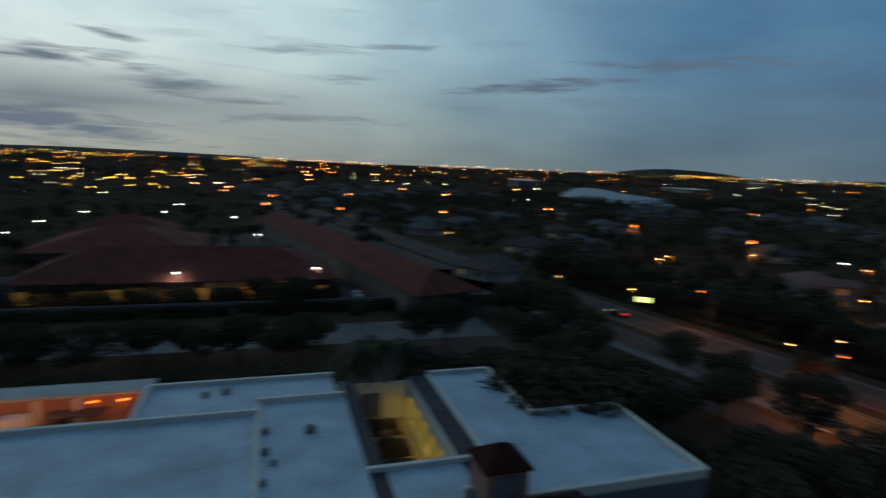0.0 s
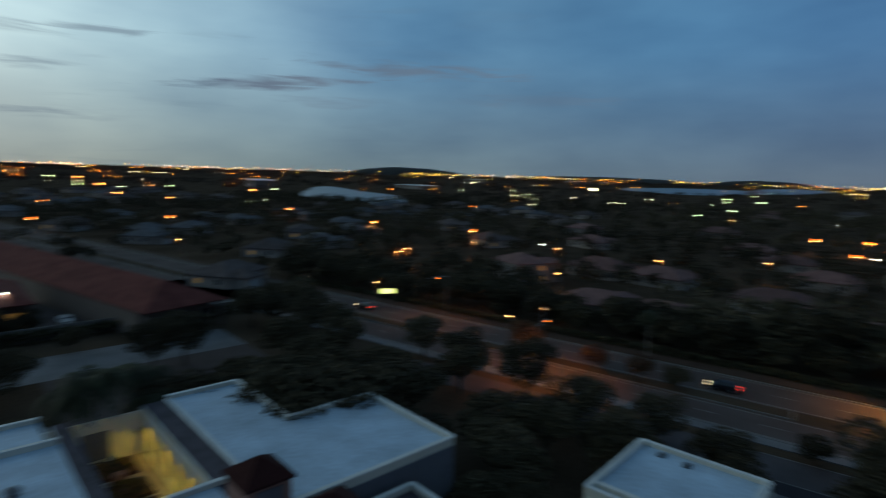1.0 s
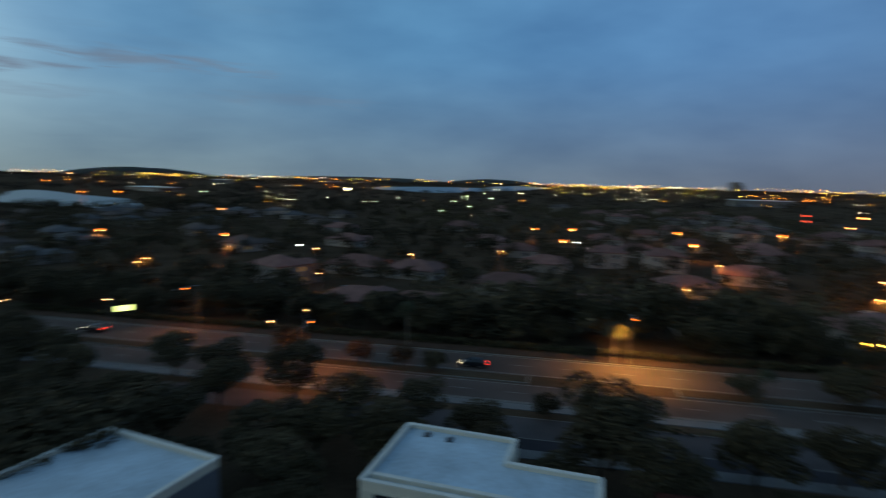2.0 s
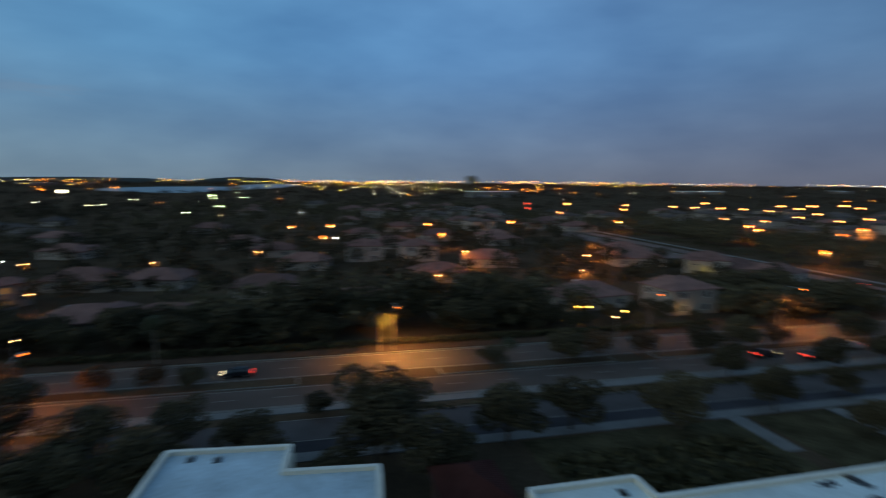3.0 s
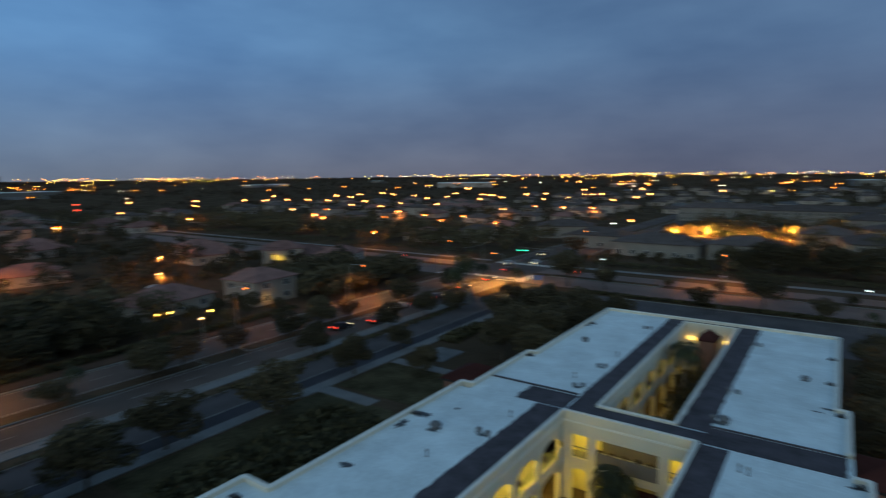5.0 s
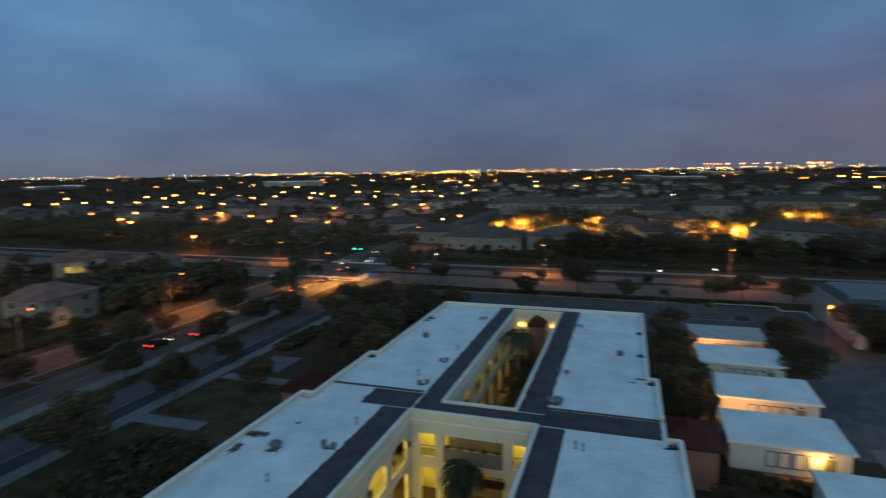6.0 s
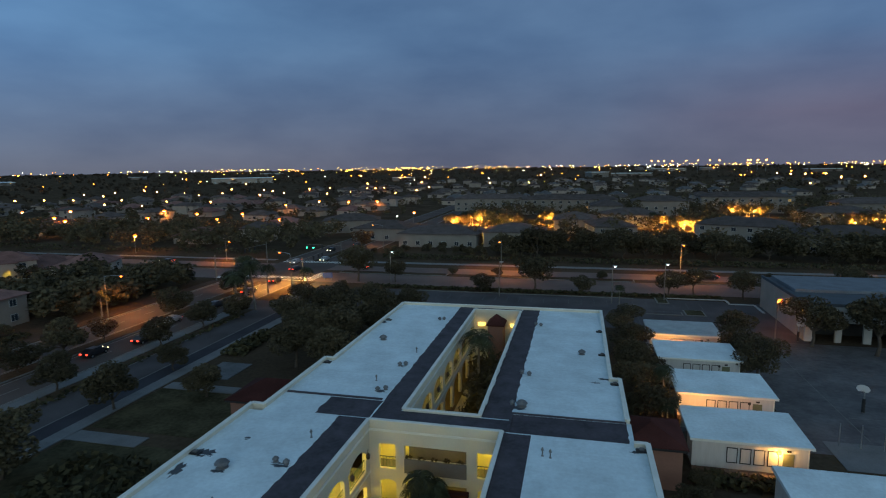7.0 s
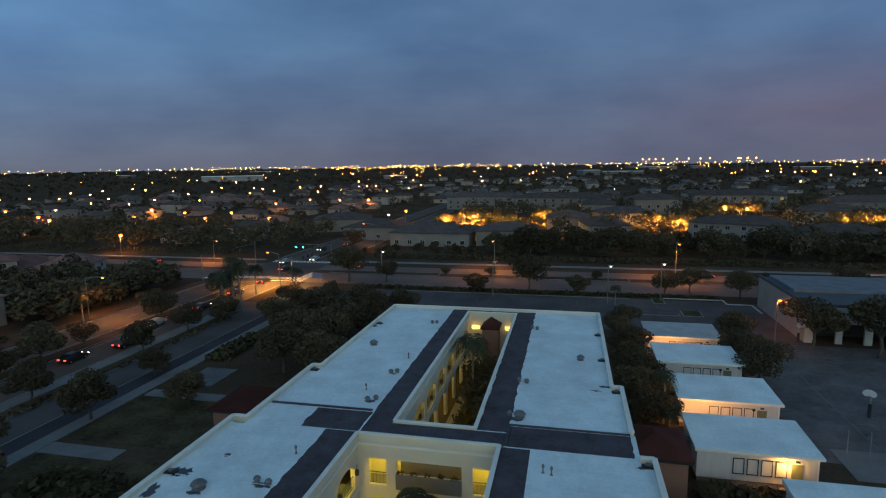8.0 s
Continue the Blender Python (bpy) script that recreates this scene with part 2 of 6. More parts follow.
M_VENT = mat("weathered_vent_metal", (0.17, 0.17, 0.175), 0.6, 0.3, 1.5, 12, 0.1, 0.5)
M_POLE = mat("concrete_pole", (0.17, 0.155, 0.14), 0.85, 0.2, 0.6, 8, 0.1)
M_DARK = mat("dark_painted_metal", (0.03, 0.03, 0.032), 0.5, 0.2, 1, 12, 0.05)
M_RAIL = mat("green_railing_paint", (0.06, 0.09, 0.07), 0.5, 0.2, 1, 12, 0.05)
M_DOOR = mat("green_door_paint", (0.16, 0.17, 0.1), 0.6, 0.15, 1, 10, 0.05)
M_GLASS = glass("dark_window_glass", (0.03, 0.035, 0.045))
M_FRAME = mat("white_window_frame", (0.4, 0.4, 0.39), 0.6, 0.1, 1, 8, 0.05)
M_BARK = mat("tree_bark", (0.09, 0.07, 0.055), 0.9, 0.35, 1.5, 12, 0.4)
M_PBARK = mat("palm_bark", (0.2, 0.17, 0.14), 0.9, 0.3, 1.5, 12, 0.4)
M_LEAF = mat("broad_leaves", (0.073, 0.059, 0.033), 0.8, 0.3, 0.25, 2.0, 0.0, rnd=0.3, island=0.3, spec=0.2)
M_LEAF2 = mat("rusty_leaves", (0.1, 0.055, 0.027), 0.75, 0.3, 0.25, 2.0, 0.0, rnd=0.2, island=0.45, spec=0.2)
M_FROND = mat("palm_fronds", (0.034, 0.037, 0.016), 0.7, 0.3, 0.3, 2.0, 0.0, rnd=0.25, island=0.35, spec=0.25)
M_WOOD = mat("distant_woods", (0.07, 0.053, 0.038), 0.95, 0.4, 0.01, 0.08, 0.0, island=0.4, spec=0.1)
M_PORT = mat("portable_siding", (0.56, 0.55, 0.54), 0.75, 0.1, 0.5, 6, 0.05, stretch=(6, 6, 0.6))
M_BRICK = mat("brown_skirting_board", (0.17, 0.11, 0.08), 0.85, 0.25, 1, 8, 0.1)
M_HEDGE = mat("clipped_hedge_leaves", (0.06, 0.054, 0.028), 0.85, 0.3, 0.3, 2, 0.0, island=0.45, spec=0.15)
M_BLUES = mat("blue_sign_paint", (0.06, 0.11, 0.32), 0.6, 0.15, 1, 8, 0.05)
M_TYRE = mat("tyre_rubber", (0.02, 0.02, 0.02), 0.9, 0.1, 2, 12, 0.1)
# plaster tinted so its colour carries part of the lamps' yellow glow
M_CEIL = mat("yellow_glow_plaster", (0.72, 0.64, 0.26), 0.85, 0.1, 0.4, 6, 0.05)
M_TILE = mat("courtyard_paving", (0.3, 0.25, 0.2), 0.8, 0.2, 0.6, 6, 0.1)
M_ACRYL = mat("grey_blue_court_slab", (0.106, 0.099, 0.104), 0.85, 0.5, 0.25, 1.6, 0.1)
M_HILL = mat("wooded_mound", (0.03, 0.034, 0.03), 0.95, 0.4, 0.02, 0.2, 0.0)
E_SOD = emit("sodium_lamp_glass", (1.0, 0.16, 0.012), 10.0)
E_EST = emit("small_sodium_lamp_glass", (1.0, 0.29, 0.06), 38.0)
E_CORE = emit("sodium_lamp_core", (1.0, 0.42, 0.13), 48.0)
# emission of the added bowl that imitates the glare round a lamp
E_HALO = emit("sodium_lamp_halo", (1.0, 0.2, 0.015), 3.6)
E_FLOOD = emit("far_flood_lamp_glass", (1.0, 0.34, 0.08), 14.0)
E_SODF = emit("far_sodium_light", (1.0, 0.22, 0.02), 26.0)
E_YELF = emit("far_yellow_light", (1.0, 0.54, 0.08), 21.0)
E_WHTF = emit("far_white_light", (1.0, 0.86, 0.5), 21.0)
E_GRNF = emit("far_green_white_light", (0.8, 1.0, 0.5), 22.0)
E_WHT = emit("white_lamp_glass", (0.95, 1.0, 0.8), 40.0)
E_LOT = emit("pale_lot_lamp_glass", (0.85, 1.0, 0.92), 3.0)
E_WARM = emit("warm_corridor_tube", (1.0, 0.66, 0.14), 2.5)
E_WIN = emit("lit_window_pane", (1.0, 0.55, 0.14), 0.11)
E_HEAD = emit("headlamp_glass", (1.0, 0.8, 0.45), 7.0)
E_TAIL = emit("tail_lamp_glass", (1.0, 0.06, 0.03), 4.0)
E_SIGN = emit("lit_sign_face", (0.9, 1.0, 0.32), 2.6)
E_GREEN = emit("green_signal_lens", (0.05, 1.0, 0.5), 6.0)
E_RED = emit("red_signal_lens", (1.0, 0.08, 0.03), 5.0)
M_BLUE = mat("dark_blue_car_paint", (0.014, 0.015, 0.02), 0.3, 0.05, 1, 4, 0.0, spec=0.6)
M_SILV = mat("silver_car_paint", (0.35, 0.36, 0.37), 0.3, 0.05, 1, 4, 0.0, 0.4, spec=0.6)
M_WHITE = mat("white_car_paint", (0.6, 0.6, 0.6), 0.3, 0.05, 1, 4, 0.0, spec=0.6)


def water_mat():
    m = bpy.data.materials.new("still_lake_water")
    m.use_nodes = True
    t = m.node_tree
    b = t.nodes["Principled BSDF"]
    b.inputs["Base Color"].default_value = (0.03, 0.045, 0.06, 1)
    b.inputs["Roughness"].default_value, b.inputs["IOR"].default_value = 0.3, 1.33
    n = t.nodes.new("ShaderNodeTexNoise")
    n.inputs["Scale"].default_value = 0.3
    g = t.nodes.new("ShaderNodeNewGeometry")
    t.links.new(g.outputs["Position"], n.inputs["Vector"])
    bp = t.nodes.new("ShaderNodeBump")
    bp.inputs["Strength"].default_value = 0.1
    t.links.new(n.outputs["Fac"], bp.inputs["Height"])
    t.links.new(bp.outputs[0], b.inputs["Normal"])
    return m


M_WATER = water_mat()


# ---- building blocks ----
def mesh_ob(name, bm, material):
    me = bpy.data.meshes.new(name)
    bm.to_mesh(me)
    bm.free()
    me.materials.append(material)
    return new(name, me)


def part(name, bm, material, parent, label=""):
    ob = mesh_ob(name, bm, material)
    ob.parent = parent
    return tagged(ob, label) if label else ob


def thing(name, label, category, m=None, group="", kind=""):
    ob = new(name)
    ob.empty_display_size = 0.3
    if m is not None:
        ob.matrix_world = m
    return tagged(ob, label, category, group, kind)


def setting(name, bm, material, label="", category=""):
    return tagged(mesh_ob(name, bm, material), label, category, kind="structure")


def box(bm, x0, x1, y0, y1, z0, z1):
    v = [bm.verts.new(p) for p in ((x0, y0, z0), (x1, y0, z0), (x1, y1, z0), (x0, y1, z0), (x0, y0, z1), (x1, y0, z1), (x1, y1, z1), (x0, y1, z1))]
    for f in ((3, 2, 1, 0), (4, 5, 6, 7), (0, 1, 5, 4), (1, 2, 6, 5), (2, 3, 7, 6), (3, 0, 4, 7)):
        bm.faces.new([v[i] for i in f])
    return bm


def boxes(*rows):
    bm = bmesh.new()
    for r in rows:
        box(bm, *r)
    return bm


def soft_box(x0, x1, y0, y1, z0, z1, w=0.04):
    bm = boxes((x0, x1, y0, y1, z0, z1))
    bmesh.ops.bevel(bm, geom=bm.edges[:], offset=w, segments=2, affect="EDGES")
    return bm


def tube(bm, points, radii, seg=8, cap=True):
    """A round tube through points, of changing radius."""
    rings = []
    for i, p in enumerate(points):
        a, b = Vector(points[max(0, i - 1)]), Vector(points[min(len(points) - 1, i + 1)])
        d = (b - a).normalized()
        up = Vector((0, 0, 1)) if abs(d.z) < 0.95 else Vector((1, 0, 0))
        u = d.cross(up).normalized()
        w = u.cross(d)
        rings.append([bm.verts.new(Vector(p) + radii[i] * (math.cos(k * math.tau / seg) * u + math.sin(k * math.tau / seg) * w)) for k in range(seg)])
    for r0, r1 in zip(rings, rings[1:]):
        for k in range(seg):
            bm.faces.new((r0[k], r0[(k + 1) % seg], r1[(k + 1) % seg], r1[k]))
    if cap:
        bm.faces.new(rings[0][::-1])
        bm.faces.new(rings[-1])
    return bm


def hip(x0, x1, y0, y1, z, rise, over=0.5, thick=0.18, ridge=None):
    """A hipped roof with eaves, over the rectangle; ridge along the longer side."""
    bm = bmesh.new()
    x0, x1, y0, y1 = x0 - over, x1 + over, y0 - over, y1 + over
    wx, wy = x1 - x0, y1 - y0
    inset = min(wx, wy) / 2 if ridge is None else ridge
    cx, cy = (x0 + x1) / 2, (y0 + y1) / 2
    if wx >= wy:
        ra, rb = (x0 + inset, cy), (x1 - inset, cy)
    else:
        ra, rb = (cx, y0 + inset), (cx, y1 - inset)
    lo = [bm.verts.new((x, y, z)) for x, y in ((x0, y0), (x1, y0), (x1, y1), (x0, y1))]
    hi = [bm.verts.new((v.co.x, v.co.y, z + thick)) for v in lo]
    a, b = bm.verts.new((*ra, z + thick + rise)), bm.verts.new((*rb, z + thick + rise))
    bm.faces.new(lo[::-1])
    for i in range(4):
        bm.faces.new((lo[i], lo[(i + 1) % 4], hi[(i + 1) % 4], hi[i]))
    if wx >= wy:
        bm.faces.new((hi[0], hi[1], b, a)), bm.faces.new((hi[1], hi[2], b)), bm.faces.new((hi[2], hi[3], a, b)), bm.faces.new((hi[3], hi[0], a))
    else:
        bm.faces.new((hi[0], hi[1], a)), bm.faces.new((hi[1], hi[2], b, a)), bm.faces.new((hi[2], hi[3], b)), bm.faces.new((hi[3], hi[0], a, b))
    return bm


def arcade(length, top, thick, openings):
    """A wall from x 0 to length, y 0 to thick, z 0 to top; openings (x0, x1, z0, z1, rise): rise rounds the head."""
    bm = bmesh.new()
    cuts = sorted({0.0, length, *[o[0] for o in openings], *[o[1] for o in openings]})
    for a, b in zip(cuts, cuts[1:]):
        holes = sorted([o for o in openings if o[0] <= a + 1e-6 and o[1] >= b - 1e-6], key=lambda o: o[2])
        if not holes:
            box(bm, a, b, 0, thick, 0, top)
            continue
        z = 0.0
        for o in holes:
            if o[2] > z + 1e-4:
                box(bm, a, b, 0, thick, z, o[2])
            z = o[3]
            if o[4]:
                n, r, w = 10, o[4], (o[1] - o[0])
                pts = [(o[0] + w * k / n, o[3] - r + r * math.sin(math.pi * k / n) ** 0.6) for k in range(n + 1)]
                for (xa, za), (xb, zb) in zip(pts, pts[1:]):
                    v = [bm.verts.new(p) for p in ((xa, 0, za), (xb, 0, zb), (xb, 0, o[3]), (xa, 0, o[3]), (xa, thick, za), (xb, thick, zb), (xb, thick, o[3]), (xa, thick, o[3]))]
                    for f in ((0, 1, 2, 3), (7, 6, 5, 4), (0, 4, 5, 1)):
                        bm.faces.new([v[i] for i in f])
        if z < top:
            box(bm, a, b, 0, thick, z, top)
    return bm


def turn(bm, m):
    bmesh.ops.transform(bm, matrix=m, verts=bm.verts[:])
    return bm


def quads(name, verts, material):
    """One mesh of loose four-sided leaves; verts: n x 4 x 3."""
    n = len(verts)
    me = bpy.data.meshes.new(name)
    me.from_pydata(verts.reshape(-1, 3).tolist(), [], np.arange(n * 4).reshape(n, 4).tolist())
    me.materials.append(material)
    return me


def leaves(rng, centres, size, flat=0.6):
    n = len(centres)
    a = rng.normal(size=(n, 3))
    a[:, 2] *= flat
    a /= np.linalg.norm(a, axis=1)[:, None]
    b = np.cross(a, rng.normal(size=(n, 3)))
    b /= np.linalg.norm(b, axis=1)[:, None]
    s = size * rng.uniform(0.6, 1.5, (n, 1))
    c = centres
    return np.stack([c - a * s, c - b * s * 0.55, c + a * s, c + b * s * 0.55], 1)


def cloud(rng, n, lobes):
    """n points in the outer shells of rounded lobes (x, y, z, rx, ry, rz)."""
    L = np.array(lobes)
    w = L[:, 3] * L[:, 4] + L[:, 3] * L[:, 5]
    k = rng.choice(len(L), n, p=w / w.sum())
    d = rng.normal(size=(n, 3))
    d /= np.linalg.norm(d, axis=1)[:, None]
    r = rng.uniform(0.5, 1.06, (n, 1)) ** 0.6
    return L[k, :3] + d * r * L[k, 3:]


# ---- ground, roads, paving ----
def ground_sheet():
    bm = bmesh.new()
    bmesh.ops.create_circle(bm, cap_ends=True, radius=4900, segments=96)
    return bm


setting("ground", ground_sheet(), M_GRASS, "dark grass and soil reaching to the horizon", "ground")
AVE = [(-92.6, -83.2), (-79.4, -71.6)]
for i, (a, b) in enumerate(AVE):
    setting("road", boxes((a, b, -420, 520, 0, 0.02)), M_ASPH, "worn grey asphalt carriageway of the avenue", "road")
setting("road", boxes((-83.2, -79.4, 131.8, 165.5, 0, 0.02)), M_ASPH, "worn asphalt in the middle of the crossing", "road")
for a, b in ((134.4, 147.0), (150.8, 158.8)):
    for x0, x1 in ((-700, -92.6), (-71.6, 700)):
        setting("road", boxes((x0, x1, a, b, 0, 0.02)), M_ASPH3, "worn grey asphalt carriageway of the cross street", "road")
setting("road", boxes((-66.9, -60.9, -62, 108, 0, 0.018)), M_ASPH2, "grey asphalt service lane beside the school lawn", "road")
setting("road", boxes((-60.7, -57.8, -20, 108, 0, 0.016)), M_BAY, "darker resurfaced lay-by strip beside the lane", "road")
setting("kerb", boxes((-60.9, -60.7, -20, 108, 0, 0.03)), M_KERB, "thin pale gutter line between lane and lay-by", "kerb")
setting("road", boxes((-66.9, -57.6, 112, 134.4, 0, 0.018), (-71.6, -66.9, 104, 112, 0, 0.018), (-66.9, -57.6, 108, 112, 0, 0.018)), M_ASPH2, "dark asphalt lane joining the avenue", "road")


def kerbed_island(name, x0, x1, y0, y1, label, fill=M_GRASS):
    ob = thing(name, label, "median", kind="structure")
    part("kerb", soft_box(x0, x1, y0, y1, 0, 0.15, 0.05), M_KERB, ob)
    part("planting", boxes((x0 + 0.3, x1 - 0.3, y0 + 0.3, y1 - 0.3, 0.1, 0.19)), fill, ob)
    return ob


for y0, y1 in ((-300, -75), (-62, -9), (13, 44), (52, 128), (169, 500)):
    kerbed_island("median", -83.0, -79.6, y0, y1, "kerbed grass median in the avenue")
for x0, x1 in ((-600, -97), (-66, -34), (-24, 16), (24, 600)):
    kerbed_island("median", x0, x1, 147.2, 150.6, "kerbed grass median in the cross street")
setting("kerb", boxes((-93.0, -92.6, -420, 131.5, 0, 0.15), (-93.0, -92.6, 166, 520, 0, 0.15)), M_KERB, "pale concrete kerb along the avenue", "kerb")
setting("kerb", boxes((-71.6, -71.2, -420, 103, 0, 0.15), (-71.6, -71.2, 166, 520, 0, 0.15)), M_KERB, "pale concrete kerb along the avenue", "kerb")
setting("pavement", boxes((-71.2, -69.2, -120, 103, 0, 0.11)), M_CONC, "pale concrete path beside the avenue", "pavement")
setting("pavement", boxes((-700, -96.5, 164.4, 166.8, 0, 0.05), (-68, 700, 164.8, 167.6, 0, 0.05)), M_CONC, "pale path along the far side of the cross street", "pavement")
setting("pavement", boxes((-96.5, -93.8, -420, 131, 0, 0.06)), M_SOIL, "bare trodden verge under the street lamps", "verge")


def slab_path(name, x0, x1, y0, y1, step, label, material=M_CONC):
    """A concrete path of cast slabs with open joints."""
    ob = thing(name, label, "pavement", kind="structure")
    along_y = (y1 - y0) > (x1 - x0)
    n = max(1, int(((y1 - y0) if along_y else (x1 - x0)) / step))
    me = None
    for i in range(n):
        if me is None:
            bm = boxes((0, (x1 - x0) if along_y else step - 0.03, 0, step - 0.03 if along_y else (y1 - y0), 0, 0.12))
            p = part("slab", bm, material, ob)
            me = p.data
        else:
            p = new("slab", me)
            p.parent = ob
        p.location = (x0, y0 + i * step, 0) if along_y else (x0 + i * step, y0, 0)
    return ob


slab_path("pavement", -57.7, -55.6, -20, 108, 2.4, "pale concrete slabs of the school pavement")
slab_path("pavement", -55.5, -44.0, 45.9, 48.2, 2.4, "pale concrete walk across the lawn")
slab_path("pavement", -55.0, -42.0, 61.5, 63.6, 2.4, "pale concrete walk to the entrance")
slab_path("pavement", -53, -45.5, 66.0, 72.6, 2.6, "dim concrete forecourt slabs", M_CONC2)
slab_path("pavement", -60.2, -40, -58.8, -57.0, 2.4, "pale concrete walk under the trees")
setting("lawn", boxes((-55.0, -28.5, 17, 46.5, 0, 0.06), (-55.0, -38.5, 49.3, 61.4, 0, 0.06)), M_LAWN, "dark mown lawn beside the school", "lawn")


def ring_walk():
    bm = bmesh.new()
    seg = 40
    ins = [bm.verts.new((-56 + 4.2 * math.cos(k * math.tau / seg), -66 + 4.2 * math.sin(k * math.tau / seg), 0.1)) for k in range(seg)]
    out = [bm.verts.new((-56 + 6.0 * math.cos(k * math.tau / seg), -66 + 6.0 * math.sin(k * math.tau / seg), 0.1)) for k in range(seg)]
    for k in range(seg):
        bm.faces.new((ins[k], out[k], out[(k + 1) % seg], ins[(k + 1) % seg]))
    ret = bmesh.ops.extrude_face_region(bm, geom=bm.faces[:])
    bmesh.ops.translate(bm, vec=(0, 0, -0.1), verts=[g for g in ret["geom"] if isinstance(g, bmesh.types.BMVert)])
    return bm


setting("pavement", ring_walk(), M_CONC, "pale round concrete walk under the trees", "pavement")
# painted lines
LINES = thing("road_marking", "worn white lines painted on the roads", "road marking", kind="structure")
for x in (-92.1, -83.7, -78.9, -72.1):
    part("edge_line", boxes((x - 0.08, x + 0.08, -300, 130, 0.02, 0.024)), M_LINE, LINES)
dash = None
for x in (-88.0, -75.5):
    for i in range(30):
        if dash is None:
            dash = part("lane_dash", boxes((-0.08, 0.08, 0, 3, 0.02, 0.024)), M_LINE, LINES)
            p = dash
        else:
            p = new("lane_dash", dash.data)
            p.parent = LINES
        p.location = (x, -120 + i * 8.3, 0)
part("edge_line", boxes((-67.0, -66.84, -12, 40, 0.018, 0.024)), M_LINE, LINES)
part("edge_line", boxes((-67.0, -66.84, 52, 100, 0.018, 0.024)), M_LINE, LINES)
bar = None
for x0, n, y0, along in ((-93.0, 23, 138.4, "x"), (-92.0, 21, 163.6, "x"), (-70.0, 13, 135.0, "y"), (-97.0, 13, 135.0, "y")):
    for i in range(n):
        if bar is None:
            bar = part("crosswalk_bar", boxes((-0.25, 0.25, -1.4, 1.4, 0.02, 0.026)), M_ZEBRA, LINES)
            p = bar
        else:
            p = new("crosswalk_bar", bar.data)
            p.parent = LINES
        p.location = (x0 + i, y0, 0) if along == "x" else (x0, y0 + i * 0.95, 0)
        p.rotation_euler = (0, 0, 0 if along == "x" else math.pi / 2)
part("stop_line", boxes((-79.0, -72.0, 134.8, 135.3, 0.02, 0.026)), M_ZEBRA, LINES)
part("stop_line", boxes((-92.0, -83.6, 166.4, 166.9, 0.02, 0.026)), M_LINE, LINES)

# parking lot between the school and the cross street
setting("parking_lot", boxes((-52, 33, 104, 129, 0, 0.015), (17, 40, 100, 128, 0, 0.012)), M_ASPH2, "dark asphalt school parking lot", "parking lot")
STALLS = thing("parking_stalls", "faded white stall lines on the parking lot", "road marking", kind="structure")
stall = None
for y in (123.5, 110.0):
    for i in range(24):
        if stall is None:
            stall = part("stall_line", boxes((-0.05, 0.05, -2.4, 2.4, 0.015, 0.02)), M_FADED, STALLS)
            p = stall
        else:
            p = new("stall_line", stall.data)
            p.parent = STALLS
        p.location = (-36 + i * 2.75, y, 0)
part("wheel_stop_line", boxes((-38, 14, 128.6, 128.9, 0.015, 0.14)), M_KERB, STALLS)
kerbed_island("island", 22.9, 26.8, 115.3, 119.6, "kerbed grass island in the parking lot", M_LAWN)
kerbed_island("island", 11.0, 22.5, 115.2, 117.6, "kerbed strip in the parking lot", M_ASPH2)
kerbed_island("island", 18.6, 21.2, 124.9, 130.2, "kerbed tree island in the parking lot", M_LAWN)
setting("kerb", boxes((21.4, 33.6, 130.0, 130.4, 0, 0.16), (33.4, 33.8, 126.6, 130.0, 0, 0.16), (33.8, 38.4, 126.4, 126.8, 0, 0.16), (38.2, 38.6, 120.0, 126.4, 0, 0.16)), M_EDGE, "pale painted kerb along the parking lot", "kerb")
# playground and its slab
setting("playground", boxes((25.8, 80, 60, 100, 0, 0.03)), M_ACRYL, "grey asphalt playground behind the portable classrooms", "playground")
setting("playground_slab", boxes((28.0, 60, 56.8, 63.0, 0.03, 0.08)), M_CONC, "pale concrete slab beside the playground", "pavement")
COURT = thing("court_marking", "faded white lines of the basketball court", "court marking", kind="structure")
part("side_line", boxes((33.0, 33.08, 64, 96, 0.03, 0.036)), M_KERB, COURT)
part("base_line", boxes((33.0, 48, 70.0, 70.08, 0.03, 0.036)), M_KERB, COURT)

# south: drive, wall and canal bank, turned a little from the school
SOUTH = pose(-12.3, -56.8, 0, 0, 0, -12)


def south(u, v):
    return SOUTH @ Vector((u, v, 0))


drive = turn(boxes((-34, 75, -53, -41, 0, 0.02)), SOUTH)
setting("road", drive, M_CONC, "pale worn concrete drive behind the school", "road")
setting("road", turn(boxes((-16, -4, -41, -14, 0, 0.022), (-34, -16, -41, -30, 0, 0.016)), SOUTH), M_ASPH, "grey asphalt turning area behind the school", "road")
setting("boundary_wall", turn(boxes((-46, 90, -63.5, -63.2, 0, 2.4)), SOUTH), M_POLE, "dark grey boundary wall behind the drive", "wall")
setting("parking_lot", turn(boxes((-52, 90, -105, -66, 0, 0.02), (-8, 24, -190, -105, 0, 0.02)), SOUTH), M_ASPH2, "dark asphalt shopping centre parking lot", "parking lot")


def lake(pts, label):
    bm = bmesh.new()
    bm.faces.new([bm.verts.new((x, y, 0.06)) for x, y in pts])
    return setting("water", bm, M_WATER, label, "lake")


def blob(cx, cy, rx, ry, seed, n=40, wild=1.0):
    r = random.Random(seed)
    ph = [r.uniform(0, 6.28) for _ in range(3)]
    return [(cx + rx * math.cos(a) * (1 + wild * (0.13 * math.sin(2 * a + ph[0]) + 0.08 * math.sin(5 * a + ph[1]))), cy + ry * math.sin(a) * (1 + wild * 0.13 * math.sin(3 * a + ph[2]))) for a in [k * math.tau / n for k in range(n)]]


